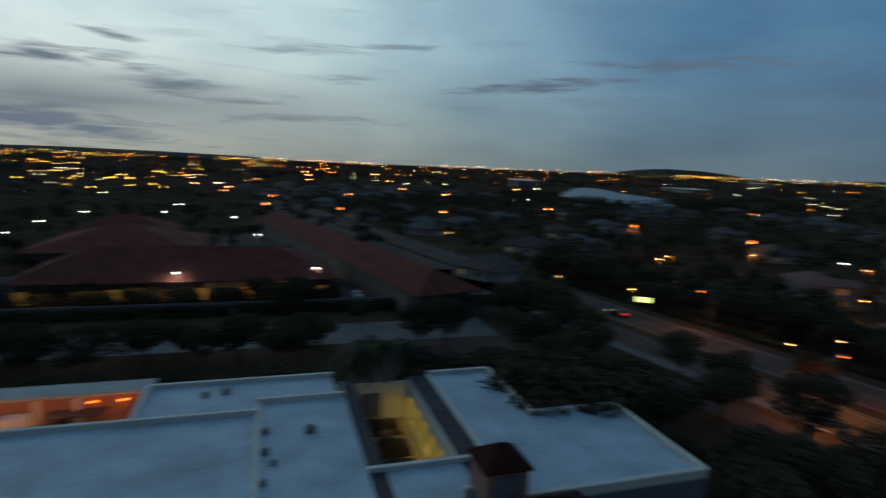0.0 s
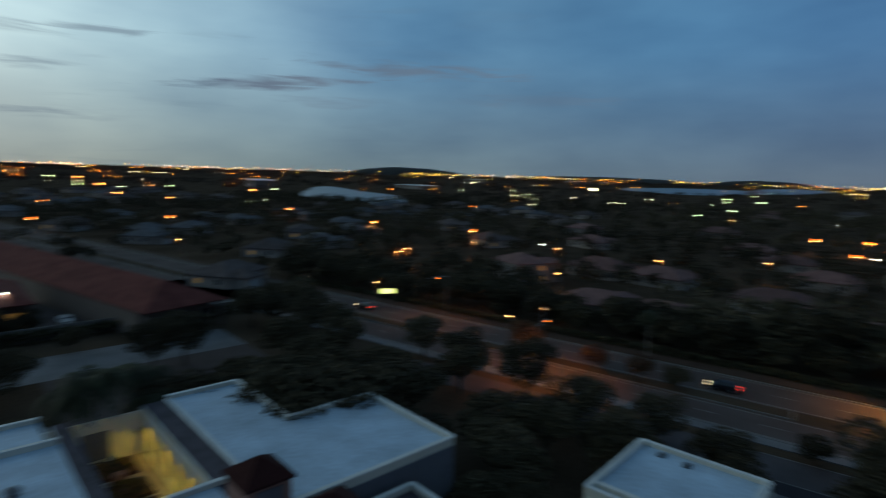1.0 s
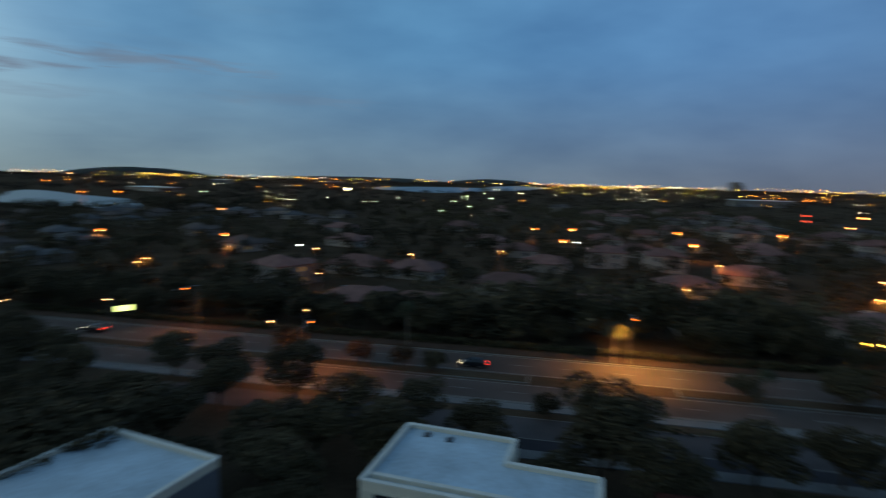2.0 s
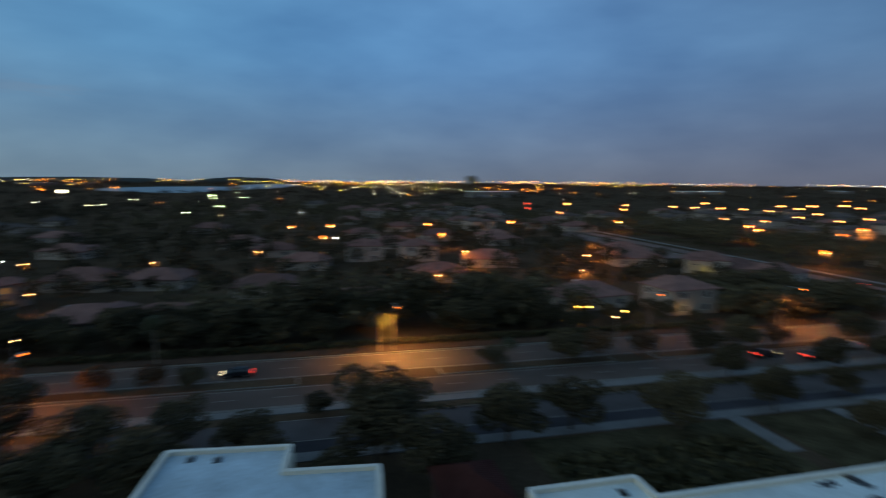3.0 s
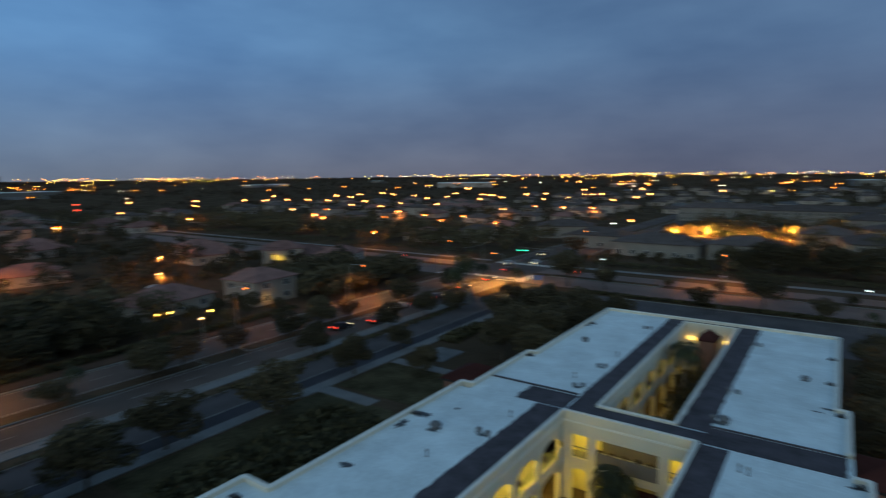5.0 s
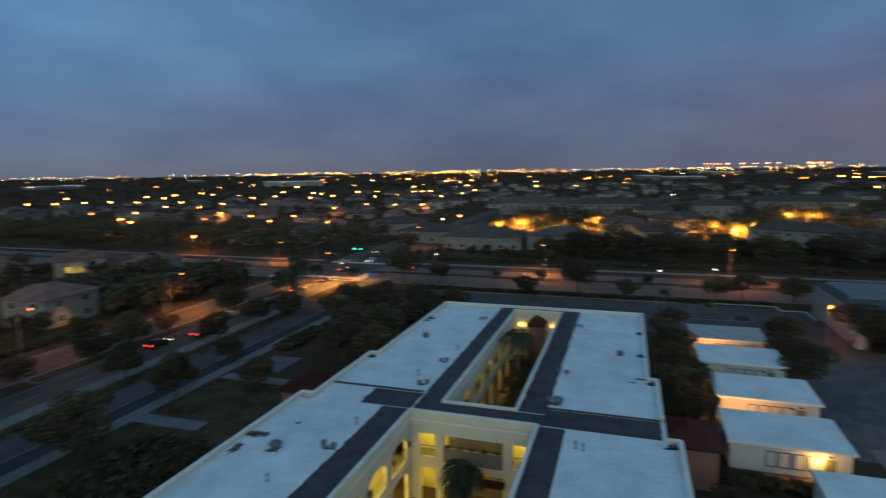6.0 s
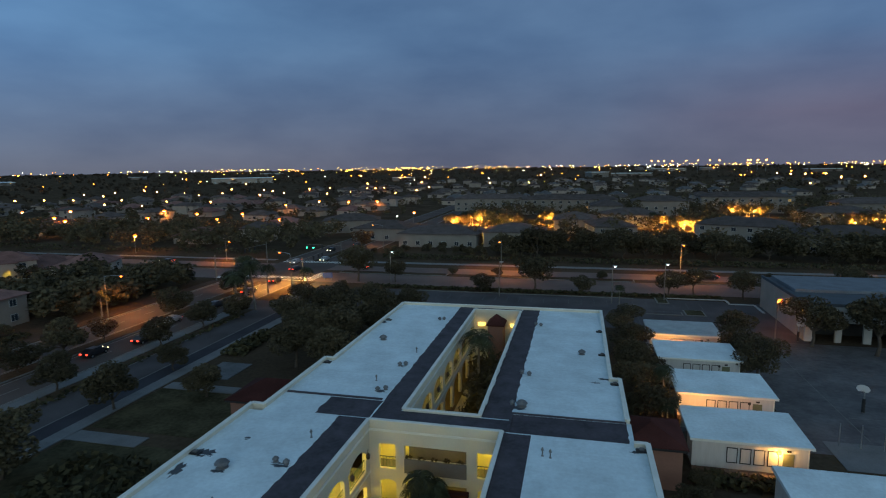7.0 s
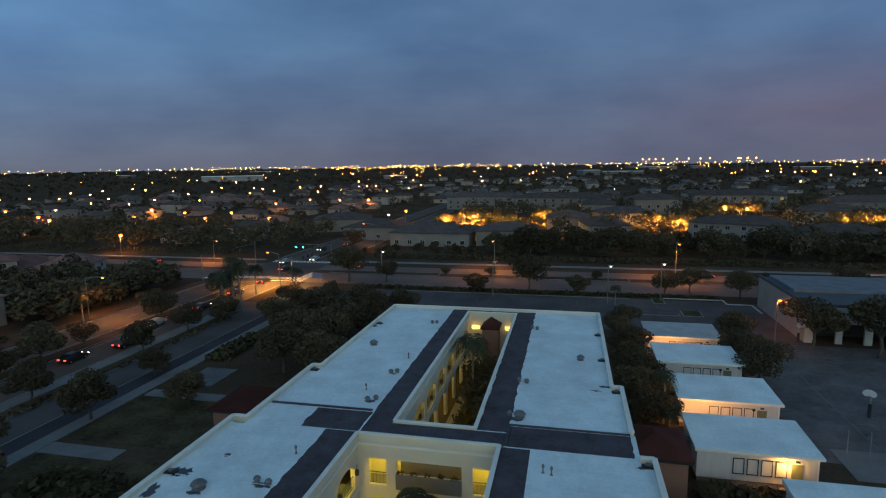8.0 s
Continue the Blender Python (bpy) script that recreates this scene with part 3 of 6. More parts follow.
def tilted(pts, cx, cy, deg):
    c, q = math.cos(radians(deg)), math.sin(radians(deg))
    return [(cx + (x - cx) * c - (y - cy) * q, cy + (x - cx) * q + (y - cy) * c) for x, y in pts]


lake(tilted(blob(-515, -530, 190, 52, 1, 64, 2.0), -515, -530, 52), "still grey-blue lake among houses at dusk")
lake(blob(-1650, -330, 420, 170, 2), "far still lake reflecting the dusk sky")
lake(blob(-2350, -160, 700, 110, 3), "far still lake reflecting the dusk sky")


def mound(cx, cy, rx, ry, h, seed, rot=0):
    bm = bmesh.new()
    bmesh.ops.create_grid(bm, x_segments=40, y_segments=16, size=1)
    for v in bm.verts:
        d = math.hypot(v.co.x, v.co.y)
        e = max(0, 1 - d * d)
        v.co = Vector((v.co.x * rx, v.co.y * ry, h * e ** 0.8 * (1 + 0.12 * noise.noise(Vector((v.co.x * 3, v.co.y * 3, seed)))) - 0.5))
    turn(bm, pose(cx, cy, 0, 0, 0, rot))
    return tagged(mesh_ob("hill", bm, M_HILL), "long dark wooded mound on the horizon", "hill", kind="structure")


mound(-2850, -2300, 420, 200, 50, 1, 135)
mound(-3500, -1250, 700, 200, 28, 4, 110)
mound(-3800, -400, 330, 160, 34, 2, 95)
mound(250, -4100, 1500, 260, 40, 3, 5)


# ---- the school ----
SCHOOL_LABEL = "two-storey cream stucco school with white flat roofs and courtyards"


def deck(parent, x0, x1, y0, y1, z=8.6, material=M_MEMB, label=""):
    return part("roof_deck", boxes((x0, x1, y0, y1, z - 0.35, z)), material, parent, label)


def strip(parent, x0, x1, y0, y1, z=8.6, seed=0):
    """Dark felt laid over the deck, its edge cut unevenly."""
    bm = bmesh.new()
    r = random.Random(seed)
    n = max(2, int((y1 - y0) / 0.5))
    a = [(x0, y0 + (y1 - y0) * k / n) for k in range(n + 1)]
    left = [bm.verts.new((x + r.uniform(-0.09, 0.09) * (abs(x0 - x1) > 2.3), y, z + 0.006)) for x, y in a]
    right = [bm.verts.new((x1 + r.uniform(-0.09, 0.09) * (abs(x0 - x1) > 2.3), y, z + 0.006)) for x, y in a]
    for k in range(n):
        bm.faces.new((left[k], right[k], right[k + 1], left[k + 1]))
    return part("felt_strip", bm, M_BITU, parent, "dark bitumen felt strip")


def parapet(parent, x0, y0, x1, y1, z0=8.2, z1=9.0, w=0.32):
    a, b = Vector((x0, y0, 0)), Vector((x1, y1, 0))
    length = (b - a).length
    ang = math.degrees(math.atan2(y1 - y0, x1 - x0))
    m = pose(x0, y0, 0, 0, 0, ang)
    p = part("parapet", turn(boxes((0, length, -w / 2, w / 2, z0, z1 - 0.08)), m), M_STUC, parent)
    lift = 0.006 if abs(x1 - x0) < 0.01 else 0.0
    part("cap", turn(soft_box(-0.05 - lift, length + 0.05 + lift, -w / 2 - 0.05, w / 2 + 0.05, z1 - 0.08, z1 + lift, 0.02), m), M_CAP, p, "pale parapet cap")
    return p


def plain_wall(parent, x0, y0, x1, y1, top=8.25, thick=0.3, windows=True, material=None):
    """An outer wall with recessed windows on two floors."""
    length = math.hypot(x1 - x0, y1 - y0)
    m = pose(x0, y0, 0, 0, 0, math.degrees(math.atan2(y1 - y0, x1 - x0)))
    holes = []
    if windows and length > 6:
        n = int(length / 4.2)
        for i in range(n):
            c = (i + 0.5) * length / n
            holes += [(c - 1.1, c + 1.1, 1.0, 2.9, 0), (c - 1.1, c + 1.1, 5.2, 7.1, 0)]
    w = part("wall", turn(arcade(length, top, thick, holes), m), material or M_STUC, parent)
    for h in holes:
        win = part("window", turn(boxes((h[0], h[1], thick * 0.6, thick * 0.75, h[2], h[3])), m), M_GLASS, w)
    return w


A = thing("school_building", SCHOOL_LABEL, "school building")
# decks
for r in ((-25.5, -13.6, 45.5, 81.5), (-26.4, -16.0, 40.6, 45.5), (-27.8, -16.0, 12.0, 40.6), (-30.6, -27.8, 7.8, 16.2), (-27.8, 7.1, 7.8, 12.0),
          (-6.6, 4.9, 54.0, 81.5), (-6.6, 5.9, 44.5, 54.0), (-4.3, 7.1, 12.0, 40.6), (-16.0, 6.2, 40.6, 43.2), (-16.0, -13.6, 43.2, 45.5), (-6.6, 6.2, 43.2, 44.5), (-26.4, -25.5, 45.5, 54.5)):
    deck(A, *r)
deck(A, -13.6, -6.6, 79.7, 81.5)
for i, r in enumerate(((-16.1, -13.75, 44.9, 81.2), (-18.9, -16.15, 12.3, 41.0), (-21.4, -16.15, 41.1, 44.8), (-16.0, -3.9, 40.75, 43.05), (-6.45, -3.9, 43.2, 81.2), (-4.15, -1.9, 12.2, 40.7),
                       (-3.9, 5.8, 40.85, 44.35), (-13.7, -6.5, 79.9, 81.2), (-16.0, -13.75, 43.05, 44.9))):
    strip(A, *r, seed=i)
part("roof_joint", boxes((-26.2, -16.3, 44.95, 45.2, 8.6, 8.72)), M_BITU, A, "dark raised expansion joint")
part("roof_joint", boxes((-3.9, 5.8, 44.42, 44.6, 8.6, 8.72)), M_BITU, A, "dark raised expansion joint")
part("roof_joint", boxes((-4.0, -3.75, 40.9, 44.6, 8.6, 8.72)), M_BITU, A, "dark raised expansion joint")
# outer parapets and walls
RING = [(-25.5, 81.4), (-25.5, 54.5), (-26.5, 54.5), (-26.5, 41.3), (-27.8, 41.3), (-27.8, 16.2), (-30.6, 16.2), (-30.6, 7.8)]
for (xa, ya), (xb, yb) in zip(RING, RING[1:]):
    parapet(A, xa, ya, xb, yb)
    plain_wall(A, xa - 0.05 if ya != yb else xa, ya, xb - 0.05 if ya != yb else xb, yb)
RING2 = [(5.0, 81.4), (5.0, 54.0), (5.9, 54.0), (5.9, 44.6), (6.1, 44.6), (6.1, 40.5), (7.1, 40.5), (7.1, 7.8)]
for (xa, ya), (xb, yb) in zip(RING2, RING2[1:]):
    if xa != 6.1 or ya == yb:
        parapet(A, xa, ya, xb, yb)
    plain_wall(A, xb, yb, xa, ya)
parapet(A, -25.5, 81.4, 5.0, 81.4)
plain_wall(A, 5.0, 81.4, -25.5, 81.4)
parapet(A, -30.6, 7.8, 7.1, 7.8)
plain_wall(A, -30.6, 7.9, 7.1, 7.9)


def hanging_lantern(x, y, z, group):
    ob = thing("hanging_lantern", "dark round lantern hanging in an arcade arch", "lantern", pose(x, y, z), group)
    bm = bmesh.new()
    tube(bm, [(0, 0, 0.0), (0, 0, 0.35)], [0.02, 0.02], 6)
    part("chain", bm, M_DARK, ob)
    bm = bmesh.new()
    tube(bm, [(0, 0, -0.62), (0, 0, -0.5), (0, 0, -0.2), (0, 0, 0.0)], [0.06, 0.17, 0.2, 0.07], 10)
    part("lantern_body", bm, M_DARK, ob)
    return ob


BALUSTER = []


def railing(parent, length, m, z):
    rail = part("railing", turn(boxes((0, length, -0.03, 0.03, z + 1.02, z + 1.08)), m), M_RAIL, parent, "dark green metal railing")
    part("bottom_rail", turn(boxes((0, length, -0.03, 0.03, z + 0.08, z + 0.12)), m), M_RAIL, rail)
    n = max(2, int(length / 0.3))
    for k in range(n + 1):
        if not BALUSTER:
            BALUSTER.append(part("baluster", boxes((-0.016, 0.016, -0.016, 0.016, 0.1, 1.05)), M_RAIL, rail).data)
            p = [c for c in rail.children if c.data == BALUSTER[0]][0]
        else:
            p = new("baluster", BALUSTER[0])
            p.parent = rail
        p.matrix_local = m @ Matrix.Translation((length * k / n, 0, z))
    return rail


def gallery(parent, m, length, arches, depth=2.4, tubes=3, watts=60, inner=True):
    """A two-storey arcaded gallery round a courtyard; local x along the wall, y into the building."""
    up, low = [], []
    x = 0.9
    gap = (length - 0.9) / arches
    for i in range(arches):
        up.append((x, x + gap - 0.9, 4.3, 6.7, 0.75))
        low.append((x, x + gap - 0.9, 0.0, 3.35, 0.55))
        x += gap
    front = part("arcade_wall", turn(arcade(length, 8.25, 0.35, up + low), m), M_STUC, parent)
    part("cornice", turn(soft_box(0, length, -0.12, 0.0, 7.75, 7.95, 0.03), m), M_CAP, front)
    part("string_course", turn(soft_box(0, length, -0.08, 0.0, 3.75, 3.95, 0.03), m), M_CAP, front)
    part("gallery_floor", turn(boxes((0, length, 0.35, depth, 3.7, 4.0)), m), M_CONC, parent)
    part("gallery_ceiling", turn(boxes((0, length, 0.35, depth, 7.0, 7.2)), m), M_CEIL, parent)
    holes = []
    n = max(1, int(length / 5))
    for i in range(n):
        c = (i + 0.5) * length / n
        holes += [(c - 0.5, c + 0.5, 0, 2.1, 0), (c - 0.5, c + 0.5, 4.0, 6.1, 0)]
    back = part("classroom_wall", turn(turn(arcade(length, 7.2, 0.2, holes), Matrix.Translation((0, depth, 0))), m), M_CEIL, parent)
    for h in holes:
        part("classroom_door", turn(boxes((h[0], h[1], depth + 0.08, depth + 0.13, h[2], h[3])), m), M_DOOR, back)
    for o in up:
        railing(parent, o[1] - o[0], m @ Matrix.Translation((o[0], 0.17, 0)), 4.3)
    for i in range(tubes):
        c = (i + 0.5) * length / tubes
        for z in (6.94, 3.64):
            part("ceiling_tube", turn(soft_box(c - 0.6, c + 0.6, depth / 2 + 0.1, depth / 2 + 0.3, z - 0.06, z + 0.03, 0.02), m), E_WARM, parent, "glowing yellow ceiling tube")
    along_y = abs(m.to_3x3()[0][0]) < 0.5
    for z in (6.75, 3.45):
        at = m @ Vector((length / 2, depth / 2 + 0.2, z))
        lamp("gallery_light", "AREA", tuple(at), YELLOW, watts * (1.0 if z > 5 else 1.25), 0.6 if along_y else length * 0.9, length * 0.9 if along_y else 0.6)
    return front


# courtyard near the middle
gallery(A, pose(-16.0, 12.0, 0, 0, 0, 90), 28.6, 6, tubes=5, watts=850)


def far_front():
    """The end wall of the courtyard: narrow bays each side of a wide planted balcony."""
    L = 11.7
    holes = [(0.9, 2.4, 4.3, 6.6, 0), (3.2, 8.7, 5.3, 6.6, 0), (9.6, 11.2, 4.3, 6.6, 0), (0.9, 2.4, 0, 3.3, 0.3), (3.2, 8.7, 0, 3.3, 0), (9.6, 11.2, 0, 3.3, 0.3)]
    m = pose(-16.0, 40.6, 0)
    front = part("arcade_wall", turn(arcade(L, 8.25, 0.35, holes), m), M_STUC, A)
    part("cornice", turn(soft_box(0, L, -0.12, 0, 7.75, 7.95, 0.03), m), M_CAP, front)
    part("balcony_front", turn(boxes((3.2, 8.7, -0.1, 0.0, 4.1, 5.4)), m), M_POLE, front, "grey solid balcony front")
    part("door_canopy", turn(boxes((6.3, 8.9, -0.7, 0.0, 2.6, 3.0)), m), M_RED, front, "dark red canopy")
    for a, b in ((0.9, 2.4), (9.6, 11.2)):
        railing(A, b - a, m @ Matrix.Translation((a, 0.17, 0)), 4.3)
    part("gallery_floor", turn(boxes((0, L, 0.35, 2.4, 3.7, 4.0)), m), M_CONC, A)
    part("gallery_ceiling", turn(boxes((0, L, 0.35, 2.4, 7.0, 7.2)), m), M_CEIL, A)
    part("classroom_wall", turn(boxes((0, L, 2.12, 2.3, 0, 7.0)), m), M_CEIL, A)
    part("recess_wall", turn(boxes((3.0, 8.9, 2.06, 2.1, 0, 6.98)), m), M_POLE, A, "grey rendered wall behind the balcony")
    for x, z in ((1.6, 6.94), (10.4, 6.94), (5.2, 6.94), (1.6, 3.6), (10.4, 3.6), (6.0, 3.6)):
        part("ceiling_tube", turn(soft_box(x - 0.5, x + 0.5, 1.2, 1.4, z - 0.06, z + 0.03, 0.02), m), E_WARM, A, "glowing yellow ceiling tube")
    for x in (1.6, 10.4):
        for z in (6.7, 3.4):
            lamp("gallery_light", "AREA", tuple(m @ Vector((x, 1.3, z))), YELLOW, 62, 1.4, 0.6)
    lamp("gallery_light", "AREA", tuple(m @ Vector((5.9, 1.3, 6.8))), YELLOW, 16, 4.5, 0.5)
    lamp("gallery_light", "AREA", tuple(m @ Vector((5.9, 1.5, 3.3))), YELLOW, 26, 4.0, 0.5)
    for k in range(5):
        x = 3.5 + k * 1.15
        pot = thing("potted_plant", "dark leafy plant along the balcony front", "plant", m @ pose(x, 0.25, 4.0), "balcony plants")
        bm = bmesh.new()
        tube(bm, [(0, 0, 0), (0, 0, 0.9)], [0.14, 0.2], 8)
        part("pot", bm, M_PINK, pot)
        rr = np.random.default_rng(k)
        me = quads("foliage", leaves(rr, cloud(rr, 60, [(0, 0, 1.3, 0.3, 0.28, 0.32)]), 0.12), M_LEAF)
        f = new("foliage", me)
        f.parent = pot


far_front()
for w0, w1 in (((-4.3, 40.6), (-4.3, 12.0)), ((-4.3, 12.0), (-16.0, 12.0))):
    plain_wall(A, *w0, *w1)
for p0 in ((-16.0, 12.0, -16.0, 40.6), (-16.0, 40.6, -4.3, 40.6), (-4.3, 40.6, -4.3, 12.0), (-16.0, 12.0, -4.3, 12.0)):
    parapet(A, *p0, z0=8.2, z1=8.84, w=0.26)
setting("floor", boxes((-15.6, -4.6, 12.4, 40.6, 0, 0.05)), M_TILE, "brown paved courtyard floor", "floor")
# the long courtyard behind it
gallery(A, pose(-13.6, 43.2, 0, 0, 0, 90), 36.5, 7, tubes=5, watts=190)
for w0, w1 in (((-6.6, 79.7), (-6.6, 43.2)), ((-6.6, 43.3), (-13.6, 43.3)), ((-13.6, 79.7), (-6.6, 79.7))):
    plain_wall(A, *w0, *w1, windows=False)
for p0 in ((-13.6, 43.2, -13.6, 79.7), (-13.6, 79.7, -6.6, 79.7), (-6.6, 79.7, -6.6, 43.2), (-13.6, 43.2, -6.6, 43.2)):
    parapet(A, *p0, z0=8.2, z1=8.84, w=0.26)
setting("floor", boxes((-13.2, -12.1, 43.6, 79.3, 0, 0.06), (-12.1, -7.0, 47.0, 48.6, 0, 0.06)), M_TILE, "brown paved courtyard walk", "floor")
setting("lawn", boxes((-12.1, -7.0, 43.6, 47.0, 0, 0.05), (-12.1, -7.0, 48.6, 79.3, 0, 0.05)), M_LAWN, "dark grass in the long courtyard", "lawn")
LANTERNS = "arcade lanterns"
for y in (26.2, 31.0, 35.7, 39.2):
    hanging_lantern(-15.6, y, 6.35, LANTERNS)
for y in (50.0, 54.6, 59.2, 63.7):
    hanging_lantern(-13.2, y, 6.35, LANTERNS)

STAIR = thing("stair_tower", "terracotta stucco stair tower with a dark red tiled pyramid roof", "stair tower")
part("tower_wall", boxes((-11.1, -8.9, 76.4, 79.2, 0, 7.2)), M_PINK, STAIR)
part("tower_roof", hip(-11.1, -8.9, 76.4, 79.2, 7.2, 1.3, 0.25, ridge=1.5), M_RED, STAIR)
# glowing boxes and lamps added in place of lit openings beside the tower
for x in (-12.5, -7.6):
    wl = thing("wall_lamp", "yellow glowing box standing in for a lit opening beside the stair tower", "lamp", pose(x, 79.35, 6.6), "stair lamps")
    part("lamp_glass", soft_box(-0.55, 0.55, -0.22, 0.0, -0.25, 0.25, 0.05), E_WARM, wl)
    lamp("stair_light", "POINT", (x, 78.8, 6.3), YELLOW, 0.9, 0.3)


def hut(name, x0, x1, y0, y1, eave, rise, label, m=None):
    ob = thing(name, label, "building", m)
    part("wall", boxes((x0, x1, y0, y1, 0, eave)), M_PINK, ob)
    part("roof", hip(x0, x1, y0, y1, eave, rise, 0.45), M_RED, ob)
    part("fascia", boxes((x0 - 0.35, x1 + 0.35, y0 - 0.47, y0 - 0.4, eave - 0.12, eave + 0.1)), M_DARK, ob)
    part("doorway", boxes((x0 + 0.8, x0 + 2.0, y0 - 0.05, y0 + 0.02, 0, 2.2)), M_DARK, ob)
    return ob


hut("entrance_hut", 6.3, 11.4, 49.6, 55.4, 4.2, 1.15, "terracotta stucco stair hut with dark red hipped tile roof")
hut("entrance_hut", -37.4, -26.8, 51.6, 57.6, 4.0, 1.6, "terracotta stucco entrance hut with dark red hipped tile roof")
hut("entrance_hut", -44.5, -37.5, 3.8, 9.4, 3.6, 1.5, "terracotta stucco walkway hut with dark red hipped tile roof")


def mushroom_vent(x, y, s=1.0, z=8.6):
    ob = thing("roof_vent", "weathered grey mushroom vent on the white roof", "roof vent", pose(x, y, z, 0, 0, random.uniform(0, 90)), "roof vents")
    h = 0.3 + 0.6 * s
    bm = bmesh.new()
    tube(bm, [(0, 0, 0), (0, 0, 0.12 * h), (0, 0, 0.4 * h)], [0.5 * s, 0.36 * s, 0.32 * s], 14)
    part("base_flange", bm, M_VENT, ob)
    bm = bmesh.new()
    tube(bm, [(0, 0, 0.3 * h), (0, 0, 0.4 * h), (0, 0, 0.62 * h), (0, 0, 0.8 * h)], [0.52 * s, 0.6 * s, 0.42 * s, 0.1 * s], 16)
    part("hood", bm, M_VENT, ob)
    return ob


def pipe_vent(x, y, h=0.5, r=0.055, z=8.6):
    ob = thing("vent_pipe", "short grey vent pipe with a cap on the roof", "vent pipe", pose(x, y, z), "vent pipes")
    bm = bmesh.new()
    tube(bm, [(0, 0, 0), (0, 0, 0.08), (0, 0, h)], [r * 2.2, r, r], 10)
    part("pipe", bm, M_VENT, ob)
    bm = bmesh.new()
    tube(bm, [(0, 0, h - 0.05), (0, 0, h + 0.02), (0, 0, h + 0.2)], [r * 1.9, r * 2.1, r * 0.5], 10)
    part("rain_cap", bm, M_VENT, ob)
    return ob


def roof_drain(x, y, z=8.6):
    ob = thing("roof_drain", "dark roof drain box against the parapet", "roof drain", pose(x, y, z), "roof drains")
    part("sump", soft_box(-0.45, 0.45, -0.3, 0.3, 0, 0.12, 0.04), M_DARK, ob)
    part("strainer", soft_box(-0.2, 0.2, -0.16, 0.16, 0.12, 0.3, 0.05), M_VENT, ob)
    return ob


for x, y, s in ((-23.9, 31.0, 0.95), (-22.5, 63.0, 0.85), (2.2, 62.0, 0.75), (-3.2, 46.2, 0.9)):
    mushroom_vent(x, y, s)
for x, y in ((-20.4, 32.6), (-19.4, 32.4), (-17.5, 47.1), (-16.8, 47.5), (-17.5, 54.3), (-16.9, 54.6), (-17.6, 73.4), (-17.0, 73.6), (-4.1, 46.5), (-4.0, 54.5), (-3.2, 54.2), (-3.9, 73.3), (-3.2, 72.9)):
    mushroom_vent(x, y, 0.45)
for x, y in ((-19.5, 36.7), (-16.9, 59.0), (-18.5, 49.5), (-21.5, 26.5), (-0.8, 37.6), (-0.2, 37.4)):
    pipe_vent(x, y)
for x, y in ((-24.8, 71.9), (-25.9, 53.6), (4.5, 71.4), (4.5, 62.0), (5.4, 53.2), (-29.2, 14.4), (6.6, 39.8), (-27.2, 32.4)):
    roof_drain(x, y)
STAINS = thing("roof_stain", "dark dirt stains lying on the white roof", "stain", kind="structure")
for x, y, rx, ry, sd in ((-26.6, 32.6, 1.1, 0.9, 1), (-27.0, 30.0, 0.5, 1.2, 2), (-24.6, 35.5, 0.35, 0.3, 3), (4.6, 54.5, 0.9, 0.35, 4), (-26.0, 22.0, 0.7, 0.5, 5), (-25.2, 70.8, 0.5, 0.7, 6), (3.6, 53.4, 0.6, 0.3, 7), (-17.2, 47.0, 0.8, 0.4, 8), (-3.6, 45.8, 1.0, 0.5, 9), (-17.2, 54.1, 0.6, 0.3, 10), (-19.9, 32.2, 0.9, 0.4, 11), (6.2, 39.6, 0.6, 0.25, 12), (-23.9, 30.5, 0.6, 0.35, 13)):
    r = random.Random(sd)
    bm = bmesh.new()
    bm.faces.new([bm.verts.new((x + rx * math.cos(k * 0.314) * r.uniform(0.45, 1.1), y + ry * math.sin(k * 0.314) * r.uniform(0.45, 1.1), 8.605)) for k in range(20)])
    part("stain", bm, M_GYMR, STAINS)

YARD = thing("yard_stain", "dark worn patches on the playground asphalt", "stain", kind="structure")
ry = random.Random(8)
for k in range(16):
    x, y, rx, rl = ry.uniform(27, 46), ry.uniform(64, 97), ry.uniform(0.8, 3.2), ry.uniform(0.8, 3.0)
    bm = bmesh.new()
    bm.faces.new([bm.verts.new((x + rx * math.cos(j * 0.2618) * ry.uniform(0.5, 1.1), y + rl * math.sin(j * 0.2618) * ry.uniform(0.5, 1.1), 0.034 + 0.0002 * k)) for j in range(24)])
    part("patch", bm, M_PATCH, YARD)
# welded seams of the roof sheets
for x0, x1, ys in ((-25.2, -16.3, [48.0 + 3.05 * k for k in range(11)]), (-27.4, -19.1, [14.0 + 3.05 * k for k in range(9)]), (-3.7, 4.7, [47.4 + 3.05 * k for k in range(11)]), (-1.7, 6.8, [14.2 + 3.05 * k for k in range(9)])):
    for y in ys:
        part("roof_seam", boxes((x0, x1, y - 0.04, y + 0.04, 8.6, 8.608)), M_MEMB, A)

# ---- the south block, turned twelve degrees ----
B = thing("school_south_block", "cream stucco school block with white flat roofs round a lit court", "school building", SOUTH)
for r in ((-25.0, -9.4, 8.3, 20.5), (-16.2, -9.4, -3.0, 8.3), (0.0, 7.9, 1.0, 18.6), (7.9, 30, 3.2, 34), (0.6, 17.9, -4.6, 1.0), (7.9, 17.9, 1.0, 3.2), (-8.0, 0.0, 14.8, 18.8), (-6, 7.9, 18.8, 34)):
    deck(B, *r, material=M_MEMB3)
strip(B, -9.4, -7.2, -3.0, 20.4, seed=21)
deck(B, -9.4, -7.2, -3.0, 20.5, 8.59)
strip(B, -1.3, -0.05, -3.0, 18.6, seed=22)
deck(B, -1.3, 0.0, -3.0, 14.8, 8.59)
deck(B, -19.4, -8.0, 21.9, 34, 7.0, M_BITU, "dark lower flat roof")
